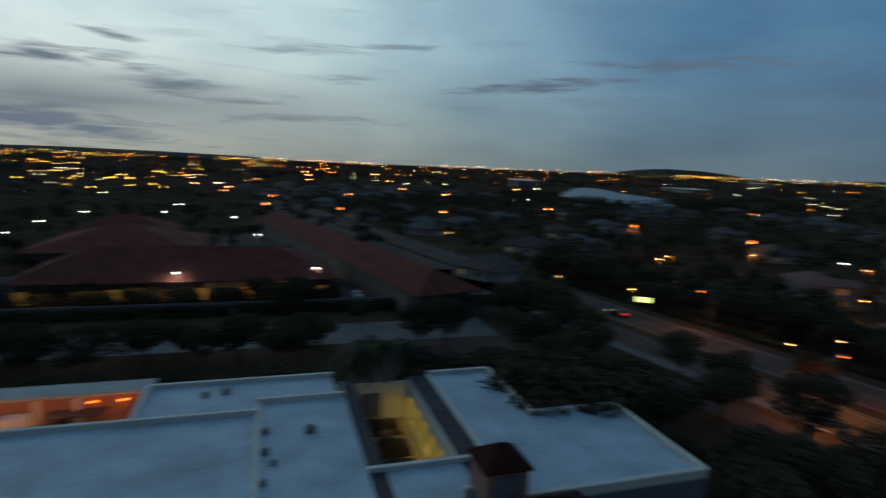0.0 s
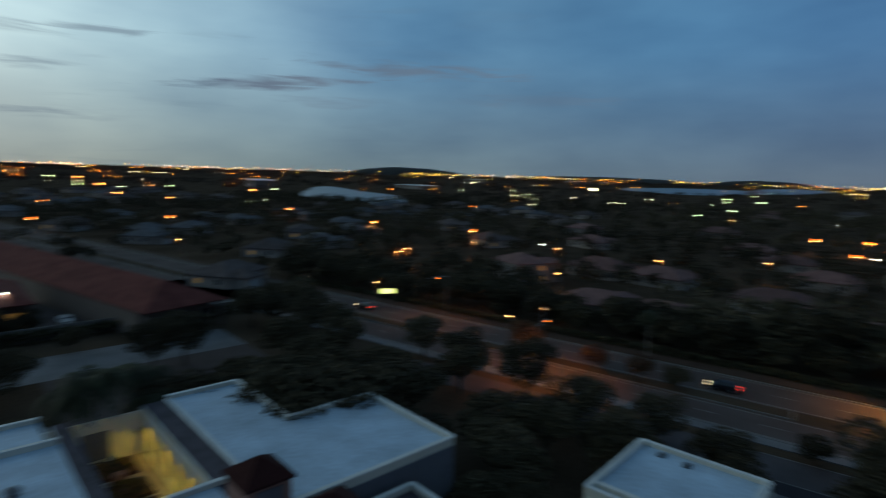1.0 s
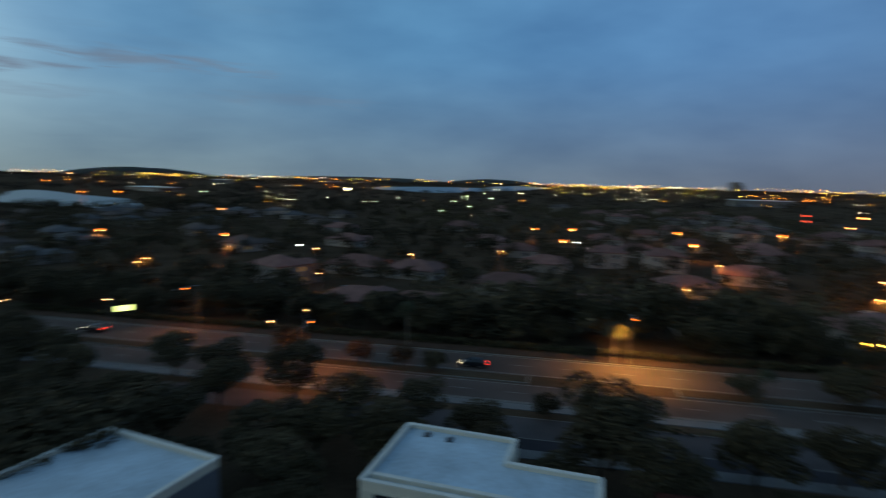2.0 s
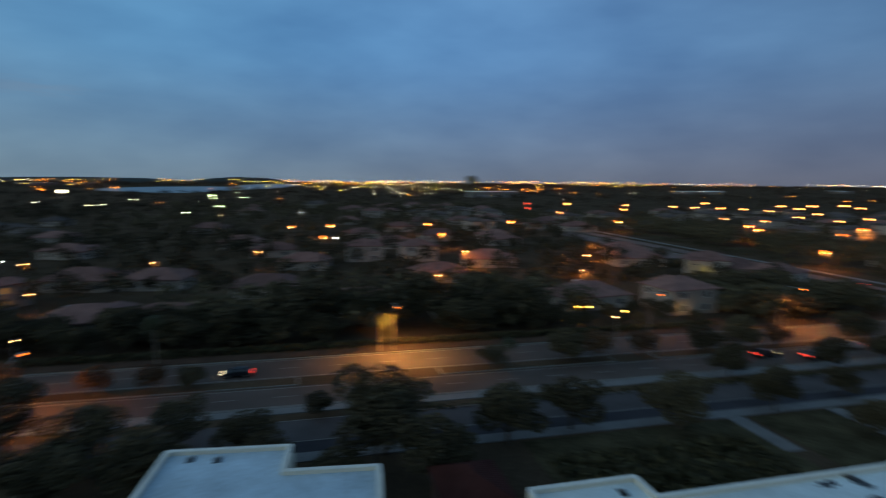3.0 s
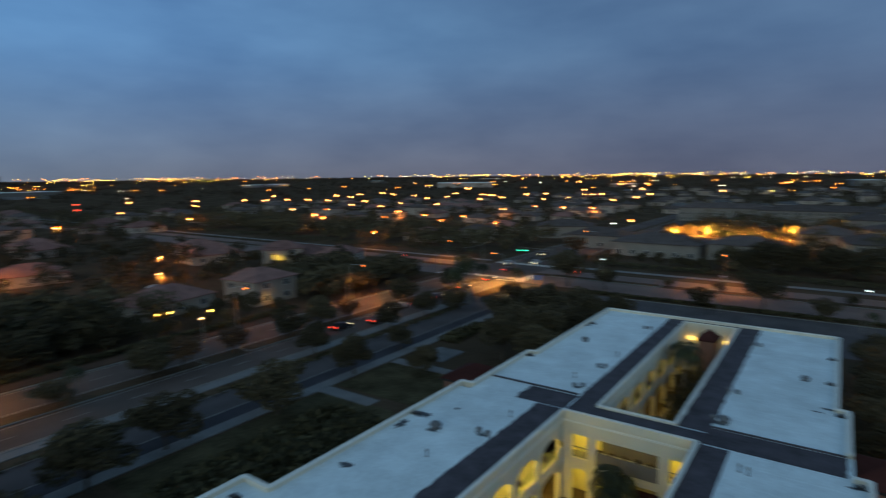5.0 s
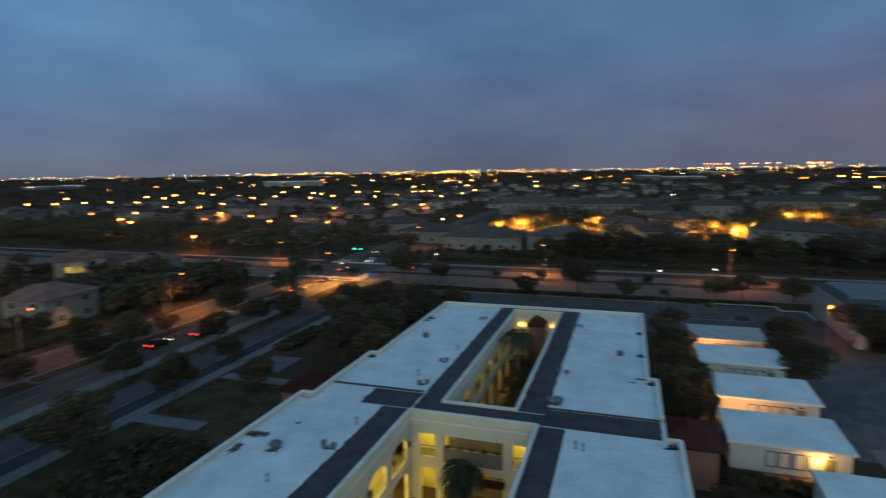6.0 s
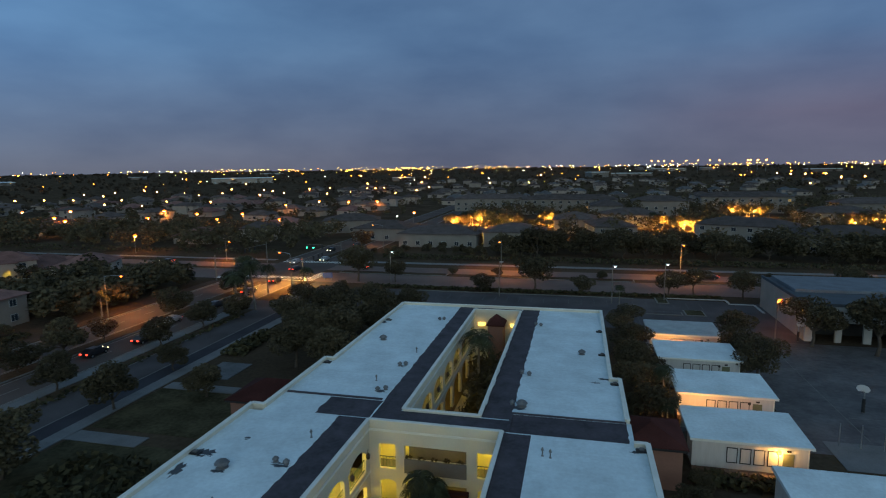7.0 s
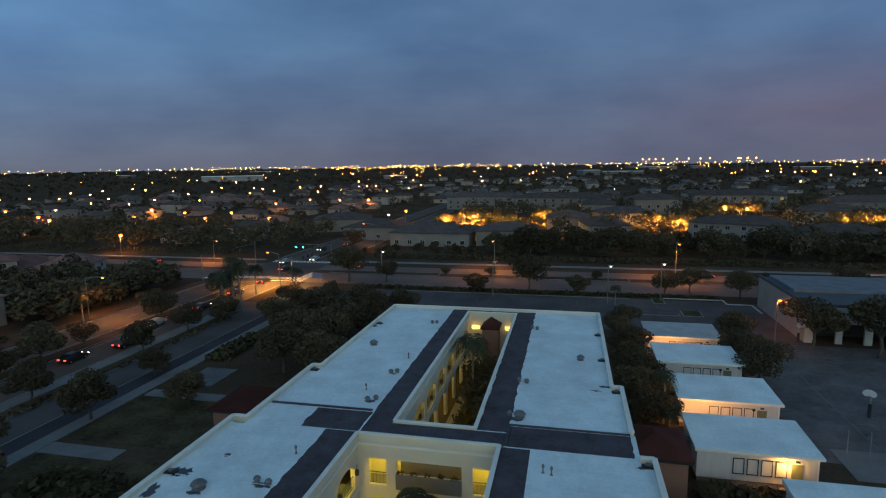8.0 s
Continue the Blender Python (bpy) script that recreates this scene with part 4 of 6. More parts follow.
for p0, zz in (((-25, 8.3, -25, 20.5), 9), ((-25, 8.3, -16.2, 8.3), 9), ((-16.2, -3, -16.2, 8.3), 9), ((-25, 20.5, -7.2, 20.5), 9), ((-9.4, -3, -9.4, 20.4), 8.72), ((-16.2, -3, -9.4, -3), 9), ((0, 0.9, 7.9, 0.9), 9.1), ((7.8, 0.9, 7.8, 18.6), 8.8), ((0.6, -4.6, 17.9, -4.6), 9), ((17.9, -4.6, 17.9, 3.2), 9),
               ((7.9, 3.2, 30, 3.2), 9.1), ((-8, 14.8, 0, 14.8), 9), ((-8, 18.8, -6, 18.8), 9)):
    parapet(B, *p0, z1=zz)
for p0 in ((-19.4, 21.9, -8, 21.9), (-19.4, 21.9, -19.4, 34)):
    parapet(B, *p0, z0=6.6, z1=7.5)
# darker stucco puts the shade of these two sides into their colour
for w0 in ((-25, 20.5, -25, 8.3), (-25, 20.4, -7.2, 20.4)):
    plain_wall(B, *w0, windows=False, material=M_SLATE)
for w0 in ((-16.2, -3, -7.2, -3), (-25, 8.3, -16.2, 8.3), (-16.2, 8.3, -16.2, -3), (0, 0.9, 0.6, 0.9), (0.6, 0.9, 0.6, -4.6), (0.6, -4.6, 17.9, -4.6), (17.9, -4.6, 17.9, 3.2), (17.9, 3.2, 30, 3.2), (30, 3.2, 30, 34), (-19.4, 34, 30, 34), (-19.4, 21.9, -8, 21.9), (-19.4, 34, -19.4, 21.9), (0, 14.8, 0, 0.9)):
    plain_wall(B, *w0, top=6.7 if w0[1] in (21.9,) or w0[0] == -19.4 else 8.24, windows=False)
# the raised court of the south block: paving, planting beds and an arcade lit yellow along its west side
part("court_floor", boxes((-7.2, -1.3, 0.5, 14.8, 3.7, 4.0), (-7.2, 0.4, -3.0, 0.5, 3.7, 4.0)), M_TILE, B, "brown court paving")
for v0, v1 in ((-2.3, 0.8), (2.3, 5.1), (5.9, 8.6), (9.6, 14.0)):
    part("planting_bed", boxes((-5.9, -1.7, v0, v1, 4.0, 4.3)), M_SOIL, B, "brown planting bed with a low kerb")
part("court_wall", arcade(17.8, 4.2, 0.3, [(0.8 + i * 2.8, 2.9 + i * 2.8, 0.1, 2.9, 0.4) for i in range(6)]), M_STUC, B).matrix_local = pose(-7.2, -3.0, 4.0, 0, 0, 90)
part("court_wall", boxes((-9.3, -9.1, -2.8, 14.8, 0, 8.2)), M_CEIL, B)
part("upper_walk", boxes((-9.1, -7.2, -2.8, 14.8, 3.7, 4.0)), M_CONC, B)
end = part("court_end_wall", boxes((-7.2, 0.4, -3.2, -3.0, 0, 8.1)), M_STUC, B)
part("end_panel", boxes((-4.4, -2.2, -3.0, -2.92, 4.4, 7.0)), M_SLATE, end, "blue-grey panel")
part("court_pot", soft_box(-4.6, -3.6, 1.1, 2.0, 4.0, 4.9, 0.08), M_PINK, B, "terracotta planter")
for v in (-1.0, 4.6, 10.2):
    part("ceiling_tube", soft_box(-8.5, -8.3, v - 0.6, v + 0.6, 7.7, 7.8, 0.02), E_WARM, B, "glowing yellow ceiling tube")
    lamp("court_light", "POINT", tuple(SOUTH @ Vector((-8.2, v, 6.9))), YELLOW, 110, 0.25)
    # extra fill lamp without a fitting, added to brighten the court
    lamp("court_light", "POINT", tuple(SOUTH @ Vector((-6.6, v + 1.4, 5.0))), YELLOW, 13, 0.2)
TOWER = thing("roof_tower", "square terracotta roof tower with dark red pyramid tile roof", "tower", SOUTH @ pose(-8.2, 19.7, 0))
part("tower_wall", boxes((-1.5, 1.5, -1.5, 1.5, 8.6, 11.2)), M_PINK, TOWER)
part("tower_roof", hip(-1.5, 1.5, -1.5, 1.5, 11.2, 1.2, 0.25, ridge=1.7), M_RED, TOWER)
part("tower_panel", boxes((-0.9, 0.9, 1.5, 1.56, 8.9, 10.9)), M_ACRYL, TOWER, "blue-grey louvred panel")
hut("roof_hut", -13.6, -10.2, 21.0, 24.4, 8.5, 1.3, "small terracotta roof hut with dark red tiles", SOUTH)
part("service_wing", boxes((18.2, 34, -9.0, -6.4, 0, 7.6)), M_PINK, B, "terracotta wall lit orange")
for u in (19.6, 22.4, 25.2, 28.0):
    part("service_door", boxes((u, u + 1.3, -6.4, -6.34, 0 if u < 24 else 4.4, 2.2 if u < 24 else 5.9)), M_DARK, B)
part("service_ledge", boxes((18.2, 34, -6.4, -6.15, 3.7, 3.95)), M_PINK, B)
part("service_roof", boxes((18.0, 34.2, -9.2, -6.2, 7.6, 7.9)), M_MEMB2, B)
for u in (18.3, 24.2, 27.6, 31.4):
    part("service_pier", soft_box(u, u + 0.5, -6.4, -5.9, 0, 7.5, 0.04), M_STUC, B, "pale wall pier")
part("service_canopy", boxes((22.0, 26.8, -6.4, -4.7, 6.2, 6.4)), M_BITU, B, "dark flat canopy")
part("duct_housing", soft_box(28.4, 30.6, -6.3, -4.8, 0, 6.4, 0.05), M_CAP, B, "pale duct housing")
for u in (20.5, 23.2):
    part("flood_lamp", soft_box(u - 0.3, u + 0.3, -6.4, -6.2, 6.95, 7.08, 0.02), E_SOD, B, "orange flood lamp under the eave")
for u in (21.0, 26.5, 31.5):
    lamp("service_flood", "POINT", tuple(SOUTH @ Vector((u, -3.6, 7.2))), (1.0, 0.34, 0.07), 210, 0.4)
for u, v, s in ((3.6, 7.5, 0.9), (7.2, 7.0, 0.6), (7.2, 10.4, 0.6), (6.6, 12.2, 0.5), (7.3, 14.8, 0.5), (10.8, -2.0, 0.75), (12.6, -1.6, 0.65)):
    q = SOUTH @ Vector((u, v, 8.6))
    mushroom_vent(q.x, q.y, s)

# ---- the west block beside the lawn ----
C = thing("school_west_block", "small cream stucco block with a stepped white flat roof", "school building", pose(-44.4, -19.1, 0, 0, 0, -6))
deck(C, 0, 10.6, 0, 10.1, 7.6, M_MEMB3)
deck(C, 4.3, 10.6, 10.1, 17.6, 7.6, M_MEMB3)
for p0 in ((0, 0, 0, 10.1), (0, 10.1, 4.3, 10.1), (4.3, 10.1, 4.3, 17.6), (4.3, 17.6, 10.6, 17.6), (10.6, 17.6, 10.6, 0), (0, 0, 10.6, 0)):
    parapet(C, *p0, z0=7.2, z1=8.0)
    plain_wall(C, *p0, top=7.25)
parapet(C, 9.5, 0.4, 9.5, 16.2, z0=7.5, z1=8.0)
part("duct_housing", soft_box(2.6, 3.9, 10.4, 12.0, 0, 7.0, 0.05), M_CAP, C, "pale duct housing")
for u, v in ((1.1, 2.2), (1.4, 4.4)):
    q = pose(-44.4, -19.1, 0, 0, 0, -6) @ Vector((u, v, 0))
    roof_drain(q.x, q.y, 7.6)


# ---- portable classrooms ----
def portable(x, y, lit, label, aged=False):
    ob = thing("portable_classroom", label, "portable classroom", pose(x, y, 0), "portable classrooms")
    W, D, Hh = 10.4, 6.6, 3.5
    part("skirting", boxes((0.05, W - 0.05, 0.05, D - 0.05, 0, 0.55)), M_BRICK, ob)
    body = part("siding", boxes((0, W, 0, D, 0.55, Hh)), M_PORT, ob)
    bm = bmesh.new()
    v = [bm.verts.new(p) for p in ((-0.3, -0.45, Hh), (W + 0.3, -0.45, Hh), (W + 0.3, D + 0.3, Hh), (-0.3, D + 0.3, Hh), (-0.3, -0.45, Hh + 0.16), (W + 0.3, -0.45, Hh + 0.16), (W + 0.3, D + 0.3, Hh + 0.42), (-0.3, D + 0.3, Hh + 0.42))]
    for f in ((3, 2, 1, 0), (4, 5, 6, 7), (0, 1, 5, 4), (1, 2, 6, 5), (2, 3, 7, 6), (3, 0, 4, 7)):
        bm.faces.new([v[i] for i in f])
    part("roof", bm, M_MEMB2 if aged else M_MEMB, ob, "flat white membrane roof")
    part("fascia", boxes((-0.32, W + 0.32, -0.5, -0.45, Hh - 0.1, Hh + 0.15)), M_CAP, ob)
    for i in range(4):
        x0 = 3.15 + i * 1.22
        fr = bmesh.new()
        for r in ((x0, x0 + 1.0, 1.2, 1.28), (x0, x0 + 1.0, 2.72, 2.8), (x0, x0 + 0.08, 1.28, 2.72), (x0 + 0.92, x0 + 1.0, 1.28, 2.72)):
            box(fr, r[0], r[1], -0.05, 0.0, r[2], r[3])
        wn = part("window", fr, M_DARK, body, "dark window frame")
        part("shutter", boxes((x0 + 0.08, x0 + 0.92, -0.02, 0.0, 1.28, 2.72)), M_PORT, body, "pale closed shutter")
    part("door", soft_box(8.15, 9.15, -0.05, 0.0, 0.6, 2.65, 0.02), M_DOOR, body, "dull green door")
    part("corner_trim", boxes((W - 0.1, W + 0.03, -0.03, 0.1, 0.55, Hh)), M_CAP, body)
    part("air_conditioner", soft_box(-0.55, 0.0, 2.6, 3.5, 1.2, 2.9, 0.05), M_VENT, ob, "grey wall-mounted air conditioner")
    part("exit_sign", soft_box(8.45, 8.85, -0.08, 0.0, 2.8, 3.0, 0.02), M_DARK, body)
    lampbox = part("wall_lamp", soft_box(7.62, 7.92, -0.2, 0.0, 2.55, 2.85, 0.04), E_SOD if lit else M_DARK, body, "sodium wall lamp" if lit else "")
    ramp = part("ramp", boxes((3.0, 9.6, -1.9, -0.1, 0, 0.5)), M_BRICK, ob, "brown timber ramp")
    bm = bmesh.new()
    for k in range(8):
        box(bm, 3.0 + k * 0.85, 3.06 + k * 0.85, -1.9, -1.84, 0.5, 1.4)
    box(bm, 3.0, 9.0, -1.92, -1.82, 1.36, 1.44)
    part("ramp_rail", bm, M_BRICK, ramp)
    return ob


P = "pale portable classroom with white roof and shuttered windows"
portable(13.0, 53.85, True, P + ", sodium lamp lit")
portable(13.5, 65.65, False, P + ", lit orange")
portable(13.0, 78.15, False, P)
portable(13.0, 89.65, False, "pale portable classroom with stained roof, lit orange", True)
portable(18.9, 41.9, False, P)
lamp("portable_lamp", "POINT", (13.0 + 7.77, 53.3, 2.6), (1.0, 0.5, 0.1), 260, 0.12)
lamp("portable_lamp", "POINT", (15.6, 62.0, 3.2), (1.0, 0.42, 0.09), 1050, 0.2)
lamp("portable_lamp", "POINT", (15.8, 86.4, 3.2), (1.0, 0.4, 0.07), 900, 0.2)
for x, y in ((15.6, 62.0), (15.8, 86.4)):
    fl = thing("flood_lamp", "orange flood lamp on the back wall of a portable", "lamp", pose(x, y, 3.3), "flood lamps")
    part("lamp_body", soft_box(-0.15, 0.15, -1.55 if y < 70 else -1.65, -0.05, 0.0, 0.12, 0.02), M_DARK, fl)
    part("lamp_glass", soft_box(-0.12, 0.12, -0.05, 0.05, -0.08, 0.02, 0.02), E_SOD, fl)

# ---- gymnasium beyond the playground ----
GYM = thing("gymnasium", "pale flat-roofed gymnasium with wide dark doorways", "building")
part("wall", arcade(36, 6.2, 0.4, [(1.4, 4.6, 0, 3.4, 0), (5.6, 8.8, 0, 3.4, 0), (10.0, 13.2, 0, 3.4, 0)]), M_FRAME, GYM).matrix_local = pose(39.4, 101.7, 0)
# side walls tinted warm, putting the orange lamp light into their colour
part("wall", boxes((39.4, 39.8, 102.1, 126, 0, 6.2), (39.4, 75.4, 126, 126.4, 0, 6.2), (75.0, 75.4, 102.1, 126, 0, 6.2)), M_WALLH, GYM, "pale grey side wall with orange lamp light in its colour")
part("inner_wall", boxes((39.8, 75.0, 106.5, 106.7, 0, 6.1)), M_DARK, GYM)
part("roof_deck", boxes((39.4, 75.4, 101.7, 126.4, 6.2, 6.35)), M_GYMR, GYM, "dark grey flat roof")
part("roof_deck", boxes((41, 74, 112, 125.6, 6.35, 6.9)), M_GYML, GYM, "paler raised roof deck")
for p0 in ((39.4, 101.8, 75.4, 101.8), (39.5, 101.7, 39.5, 126.4)):
    part("roof_edge", boxes((min(p0[0], p0[2]) - 0.15, max(p0[0], p0[2]) + 0.15, min(p0[1], p0[3]) - 0.15, max(p0[1], p0[3]) + 0.15, 6.2, 6.7)), M_GYMR, GYM)


def basketball_hoop(x, y, rz):
    ob = thing("basketball_hoop", "white fan-shaped backboard on a dark padded pole", "basketball hoop", pose(x, y, 0.03, 0, 0, rz), "basketball hoops")
    bm = bmesh.new()
    tube(bm, [(0, 0, 0), (0, 0, 3.2), (0, -0.9, 3.5)], [0.08, 0.08, 0.06], 8)
    part("pole", bm, M_STEEL, ob)
    bm = bmesh.new()
    tube(bm, [(0, 0, 0.1), (0, 0, 1.8)], [0.2, 0.2], 10)
    part("pad", bm, M_DARK, ob, "dark pole padding")
    bm = bmesh.new()
    out = [(-0.5, 2.95), (0.5, 2.95), (0.7, 3.25)] + [(0.7 * math.cos(a), 3.3 + 0.5 * math.sin(a)) for a in [k * math.pi / 12 for k in range(13)]] + [(-0.7, 3.25)]
    f = bm.faces.new([bm.verts.new((px, -0.92, pz)) for px, pz in out])
    r = bmesh.ops.extrude_face_region(bm, geom=[f])
    bmesh.ops.translate(bm, vec=(0, -0.06, 0), verts=[g for g in r["geom"] if isinstance(g, bmesh.types.BMVert)])
    part("backboard", bm, M_WHITE, ob, "white fan-shaped backboard")
    bm = bmesh.new()
    tube(bm, [(0.23 * math.cos(k * 0.5236), -1.25 + 0.23 * math.sin(k * 0.5236), 3.05) for k in range(13)], [0.02] * 13, 6)
    part("rim", bm, M_RED, ob)
    return ob


basketball_hoop(35.7, 72.0, -35)
basketball_hoop(38.2, 101.0, 0)
for x, y in ((29.3, 62.2), (31.3, 62.0), (33.4, 61.8), (35.4, 61.6)):
    fp = thing("fence_post", "thin grey steel post beside the playground", "post", pose(x, y, 0.08), "fence posts")
    bm = bmesh.new()
    tube(bm, [(0, 0, 0), (0, 0, 2.6)], [0.06, 0.05], 8)
    part("post", bm, M_STEEL, fp)


# ---- trees ----
def tree_proto(seed, h, r, n, size, leaf=M_LEAF, label="dark leafy tree", trunk=0.32, spread=1.0, low=0.48):
    rng = np.random.default_rng(seed)
    ob = thing("tree", label, "tree")
    bm = bmesh.new()
    fork = h * trunk
    tube(bm, [(0, 0, -0.1), (0.03 * h, 0.02 * h, fork * 0.5), (0.02 * h, 0, fork)], [0.035 * h, 0.026 * h, 0.022 * h], 8)
    lobes = [(0, 0, h * 0.66, r * 0.62, r * 0.62, h * 0.3)]
    k = 7
    for i in range(k):
        a = i * math.tau / k + rng.uniform(-0.35, 0.35)
        d = r * rng.uniform(0.42, 0.72) * spread
        z = h * rng.uniform(low, 0.78)
        q = r * rng.uniform(0.3, 0.5)
        lobes.append((d * math.cos(a), d * math.sin(a), z, q, q, q * rng.uniform(0.6, 0.9)))
        tube(bm, [(0.02 * h, 0, fork * 0.92), (d * 0.5 * math.cos(a), d * 0.5 * math.sin(a), (fork + z) / 2), (d * math.cos(a), d * math.sin(a), z)], [0.015 * h, 0.01 * h, 0.004 * h], 5)
    part("trunk", bm, M_BARK, ob)
    c = new("crown", quads("crown", leaves(rng, cloud(rng, n, lobes), size), leaf))
    c.parent = ob
    return ob


def palm_proto(seed, h, fronds=18, reach=2.6, label="tall palm with drooping feather fronds", thin=1.0):
    rng = random.Random(seed)
    ob = thing("palm_tree", label, "palm tree")
    bm = bmesh.new()
    lean = rng.uniform(-0.06, 0.06) * h
    tube(bm, [(0, 0, -0.1), (lean * 0.3, 0, h * 0.3), (lean * 0.7, 0, h * 0.7), (lean, 0, h)], [0.24, 0.17, 0.15, 0.13], 9)
    part("trunk", bm, M_PBARK, ob)
    vs = []
    for i in range(fronds):
        a = i * 2.399 + rng.uniform(-0.2, 0.2)
        lift = rng.uniform(-0.35, 1.1)
        ln = reach * rng.uniform(0.8, 1.1)
        pts = []
        for k in range(9):
            s = k / 8
            pts.append(Vector((lean + ln * s * math.cos(a) * (1 - 0.15 * s), ln * s * math.sin(a) * (1 - 0.15 * s), h + ln * (lift * s - (0.75 + 0.5 * lift) * s * s))))
        for k in range(8):
            p, q = pts[k], pts[k + 1]
            d = (q - p).normalized()
            sd = d.cross(Vector((0, 0, 1))).normalized()
            wl = 0.62 * math.sin(math.pi * min(1, (k + 1.2) / 9.5)) + 0.1
            for sgn in (-1, 1):
                for j in range(2):
                    b = p.lerp(q, j / 2)
                    tip = b + sgn * sd * wl * thin * rng.uniform(0.85, 1.1) + d * 0.3 - Vector((0, 0, 0.28 * wl * rng.uniform(0.6, 1.6)))
                    vs.append([b, b + d * 0.16 * thin, tip + d * 0.05, tip])
    c = new("crown", quads("crown", np.array([[tuple(v) for v in q] for q in vs]), M_FROND))
    c.parent = ob
    return ob


RT = random.Random(5)
OAKS = [tree_proto(10 + i, 8.0, 4.2, 3600, 0.2, label="dark leafy broad tree on dim ground") for i in range(4)]
ROUND = [tree_proto(20 + i, 6.2, 3.6, 3800, 0.19, label="dark round-headed street tree", trunk=0.22, low=0.38) for i in range(3)]
RUSTY = [tree_proto(30, 6.0, 3.4, 1900, 0.2, M_LEAF2, "street tree with thin rusty foliage under a lamp")]
SMALL = [tree_proto(40 + i, 8.0, 4.5, 1800, 0.33, label="dark dense tree beside the road", trunk=0.14, low=0.26) for i in range(3)]
PALMS = [palm_proto(50 + i, 7.5 + i, 24, 3.1) for i in range(3)]
SHORT = palm_proto(60, 5.3, 20, 1.75, "slender palm with loose arching fronds in a courtyard", 0.75)
# the first of each kind takes a place of its own
for ob, x, y, s in ((OAKS[0], -36.5, 79.5, 1.1), (OAKS[1], -42.0, 92.0, 1.15), (OAKS[2], -33.0, -62.5, 1.15), (OAKS[3], -8.6, 132.2, 1.2), (ROUND[0], -54.6, 15.2, 1.25), (ROUND[1], -57.0, 24.2, 1.12), (ROUND[2], -54.2, 37.6, 1.25),
                    (RUSTY[0], -81.2, -49.0, 1.05), (SMALL[0], -104, -40, 1.0), (SMALL[1], -103, -20, 1.0), (SMALL[2], -105, 30, 1.0), (PALMS[0], -69.1, 100.9, 1.1), (PALMS[1], -10.9, 66.5, 1.02), (PALMS[2], -75.9, 114.8, 1.0), (SHORT, -10.6, 37.4, 1.08)):
    ob.matrix_world = pose(x, y, 0, 0, 0, RT.uniform(0, 360)) @ Matrix.Diagonal((s, s, s, 1))


def plant(kind, rows):  # rows of x, y, size
    for x, y, s in rows:
        p = RT.choice(kind)
        c = copy_thing(p, Matrix.Identity(4))
        c.matrix_basis = pose(x, y, 0, 0, 0, RT.uniform(0, 360)) @ Matrix.Diagonal((s, s, s * RT.uniform(0.92, 1.08), 1))


plant([SHORT], [(-9.5, 38.0, 0.98), (-10.2, 36.2, 0.86)])
# beside the service lane and the lawn
plant(OAKS, [(-55.4, 0.6, 1.3), (-51.5, -0.5, 1.2), (-47.5, 4.6, 0.95)])
plant(ROUND, [(-56.2, 54.0, 1.0), (-47.0, 60.0, 0.8), (-58.5, 68.0, 0.7), (-69.2, 57.6, 0.85), (-68.8, 77.5, 0.85), (-68.8, 89.0, 0.9), (-81.2, 70.0, 1.1), (-81.2, 35.0, 1.0), (-81, 96, 1.1), (-81, 118, 1.0)])
plant(ROUND, [(-81.2, -24.0, 0.62), (-81.0, 21.8, 0.72), (-81.2, 62.0, 0.9), (-66.0, 97.0, 0.9)])
plant([PALMS[0]], [(-93.2, 4.9, 0.9), (-94.2, 91.2, 0.8)])
plant(RUSTY, [(-76.5, 193.0, 1.3), (-81.0, 40.5, 1.0), (-81.2, 50.0, 0.85), (-81.0, -36.5, 0.75), (-81.2, -29.5, 0.72), (-80.8, 78.0, 0.8)])
plant(PALMS, [(-81.2, 25.0, 0.6), (-94.8, -32.0, 0.75), (-63.5, 122.4, 0.85), (-66.6, 104.0, 1.1), (-74.0, 108.5, 0.95), (-70.2, 106.5, 1.05), (-72.6, 119.5, 0.9), (10.5, 122.5, 0.5)])
# the grove west of the school
plant(OAKS, [(-33.5, 70.5, 0.95), (-40.5, 73.0, 1.0), (-31.0, 86.0, 0.95), (-37.0, 88.0, 1.05), (-34.0, 96.0, 1.0), (-44.0, 82.5, 0.95), (-47.5, 99.0, 0.95), (-39.0, 102.0, 0.95), (-31.0, 103.0, 0.85), (-51.5, 91.0, 0.9), (-54.5, 104.0, 0.8), (-29.5, 64.0, 0.75)])
# between the school and the portables
plant(OAKS, [(9.6, 61.5, 0.72), (9.9, 68.0, 0.8), (10.3, 74.5, 0.78), (9.6, 81.0, 0.72), (10.0, 87.5, 0.75), (9.4, 94.0, 0.68), (10.2, 101.0, 0.7), (26.2, 79.6, 0.86), (25.6, 86.6, 0.75), (27.6, 98.4, 0.8), (39.4, 98.6, 1.12), (47.5, 95.5, 1.25), (55, 97, 1.1), (11.5, 44.5, 0.45), (13.2, 49.6, 0.3), (9.5, 36, 0.45)])
plant(PALMS, [(11.6, 60.6, 0.55), (11.9, 66.2, 0.6)])
# along the cross street
plant(OAKS, [(-55.6, 136.4, 1.25), (-45.5, 137.5, 0.8), (37.5, 131.6, 0.9), (28.0, 135.6, 0.8), (21.8, 130.4, 0.8), (62, 140, 0.85), (90, 141, 0.8)])
plant(ROUND, [(-21.0, 129.6, 0.85), (2.6, 131.6, 0.8), (-32.5, 148.9, 0.4), (-20, 148.9, 0.45), (8, 148.9, 0.45), (48, 148.9, 0.5), (-52, 116, 0.7)])
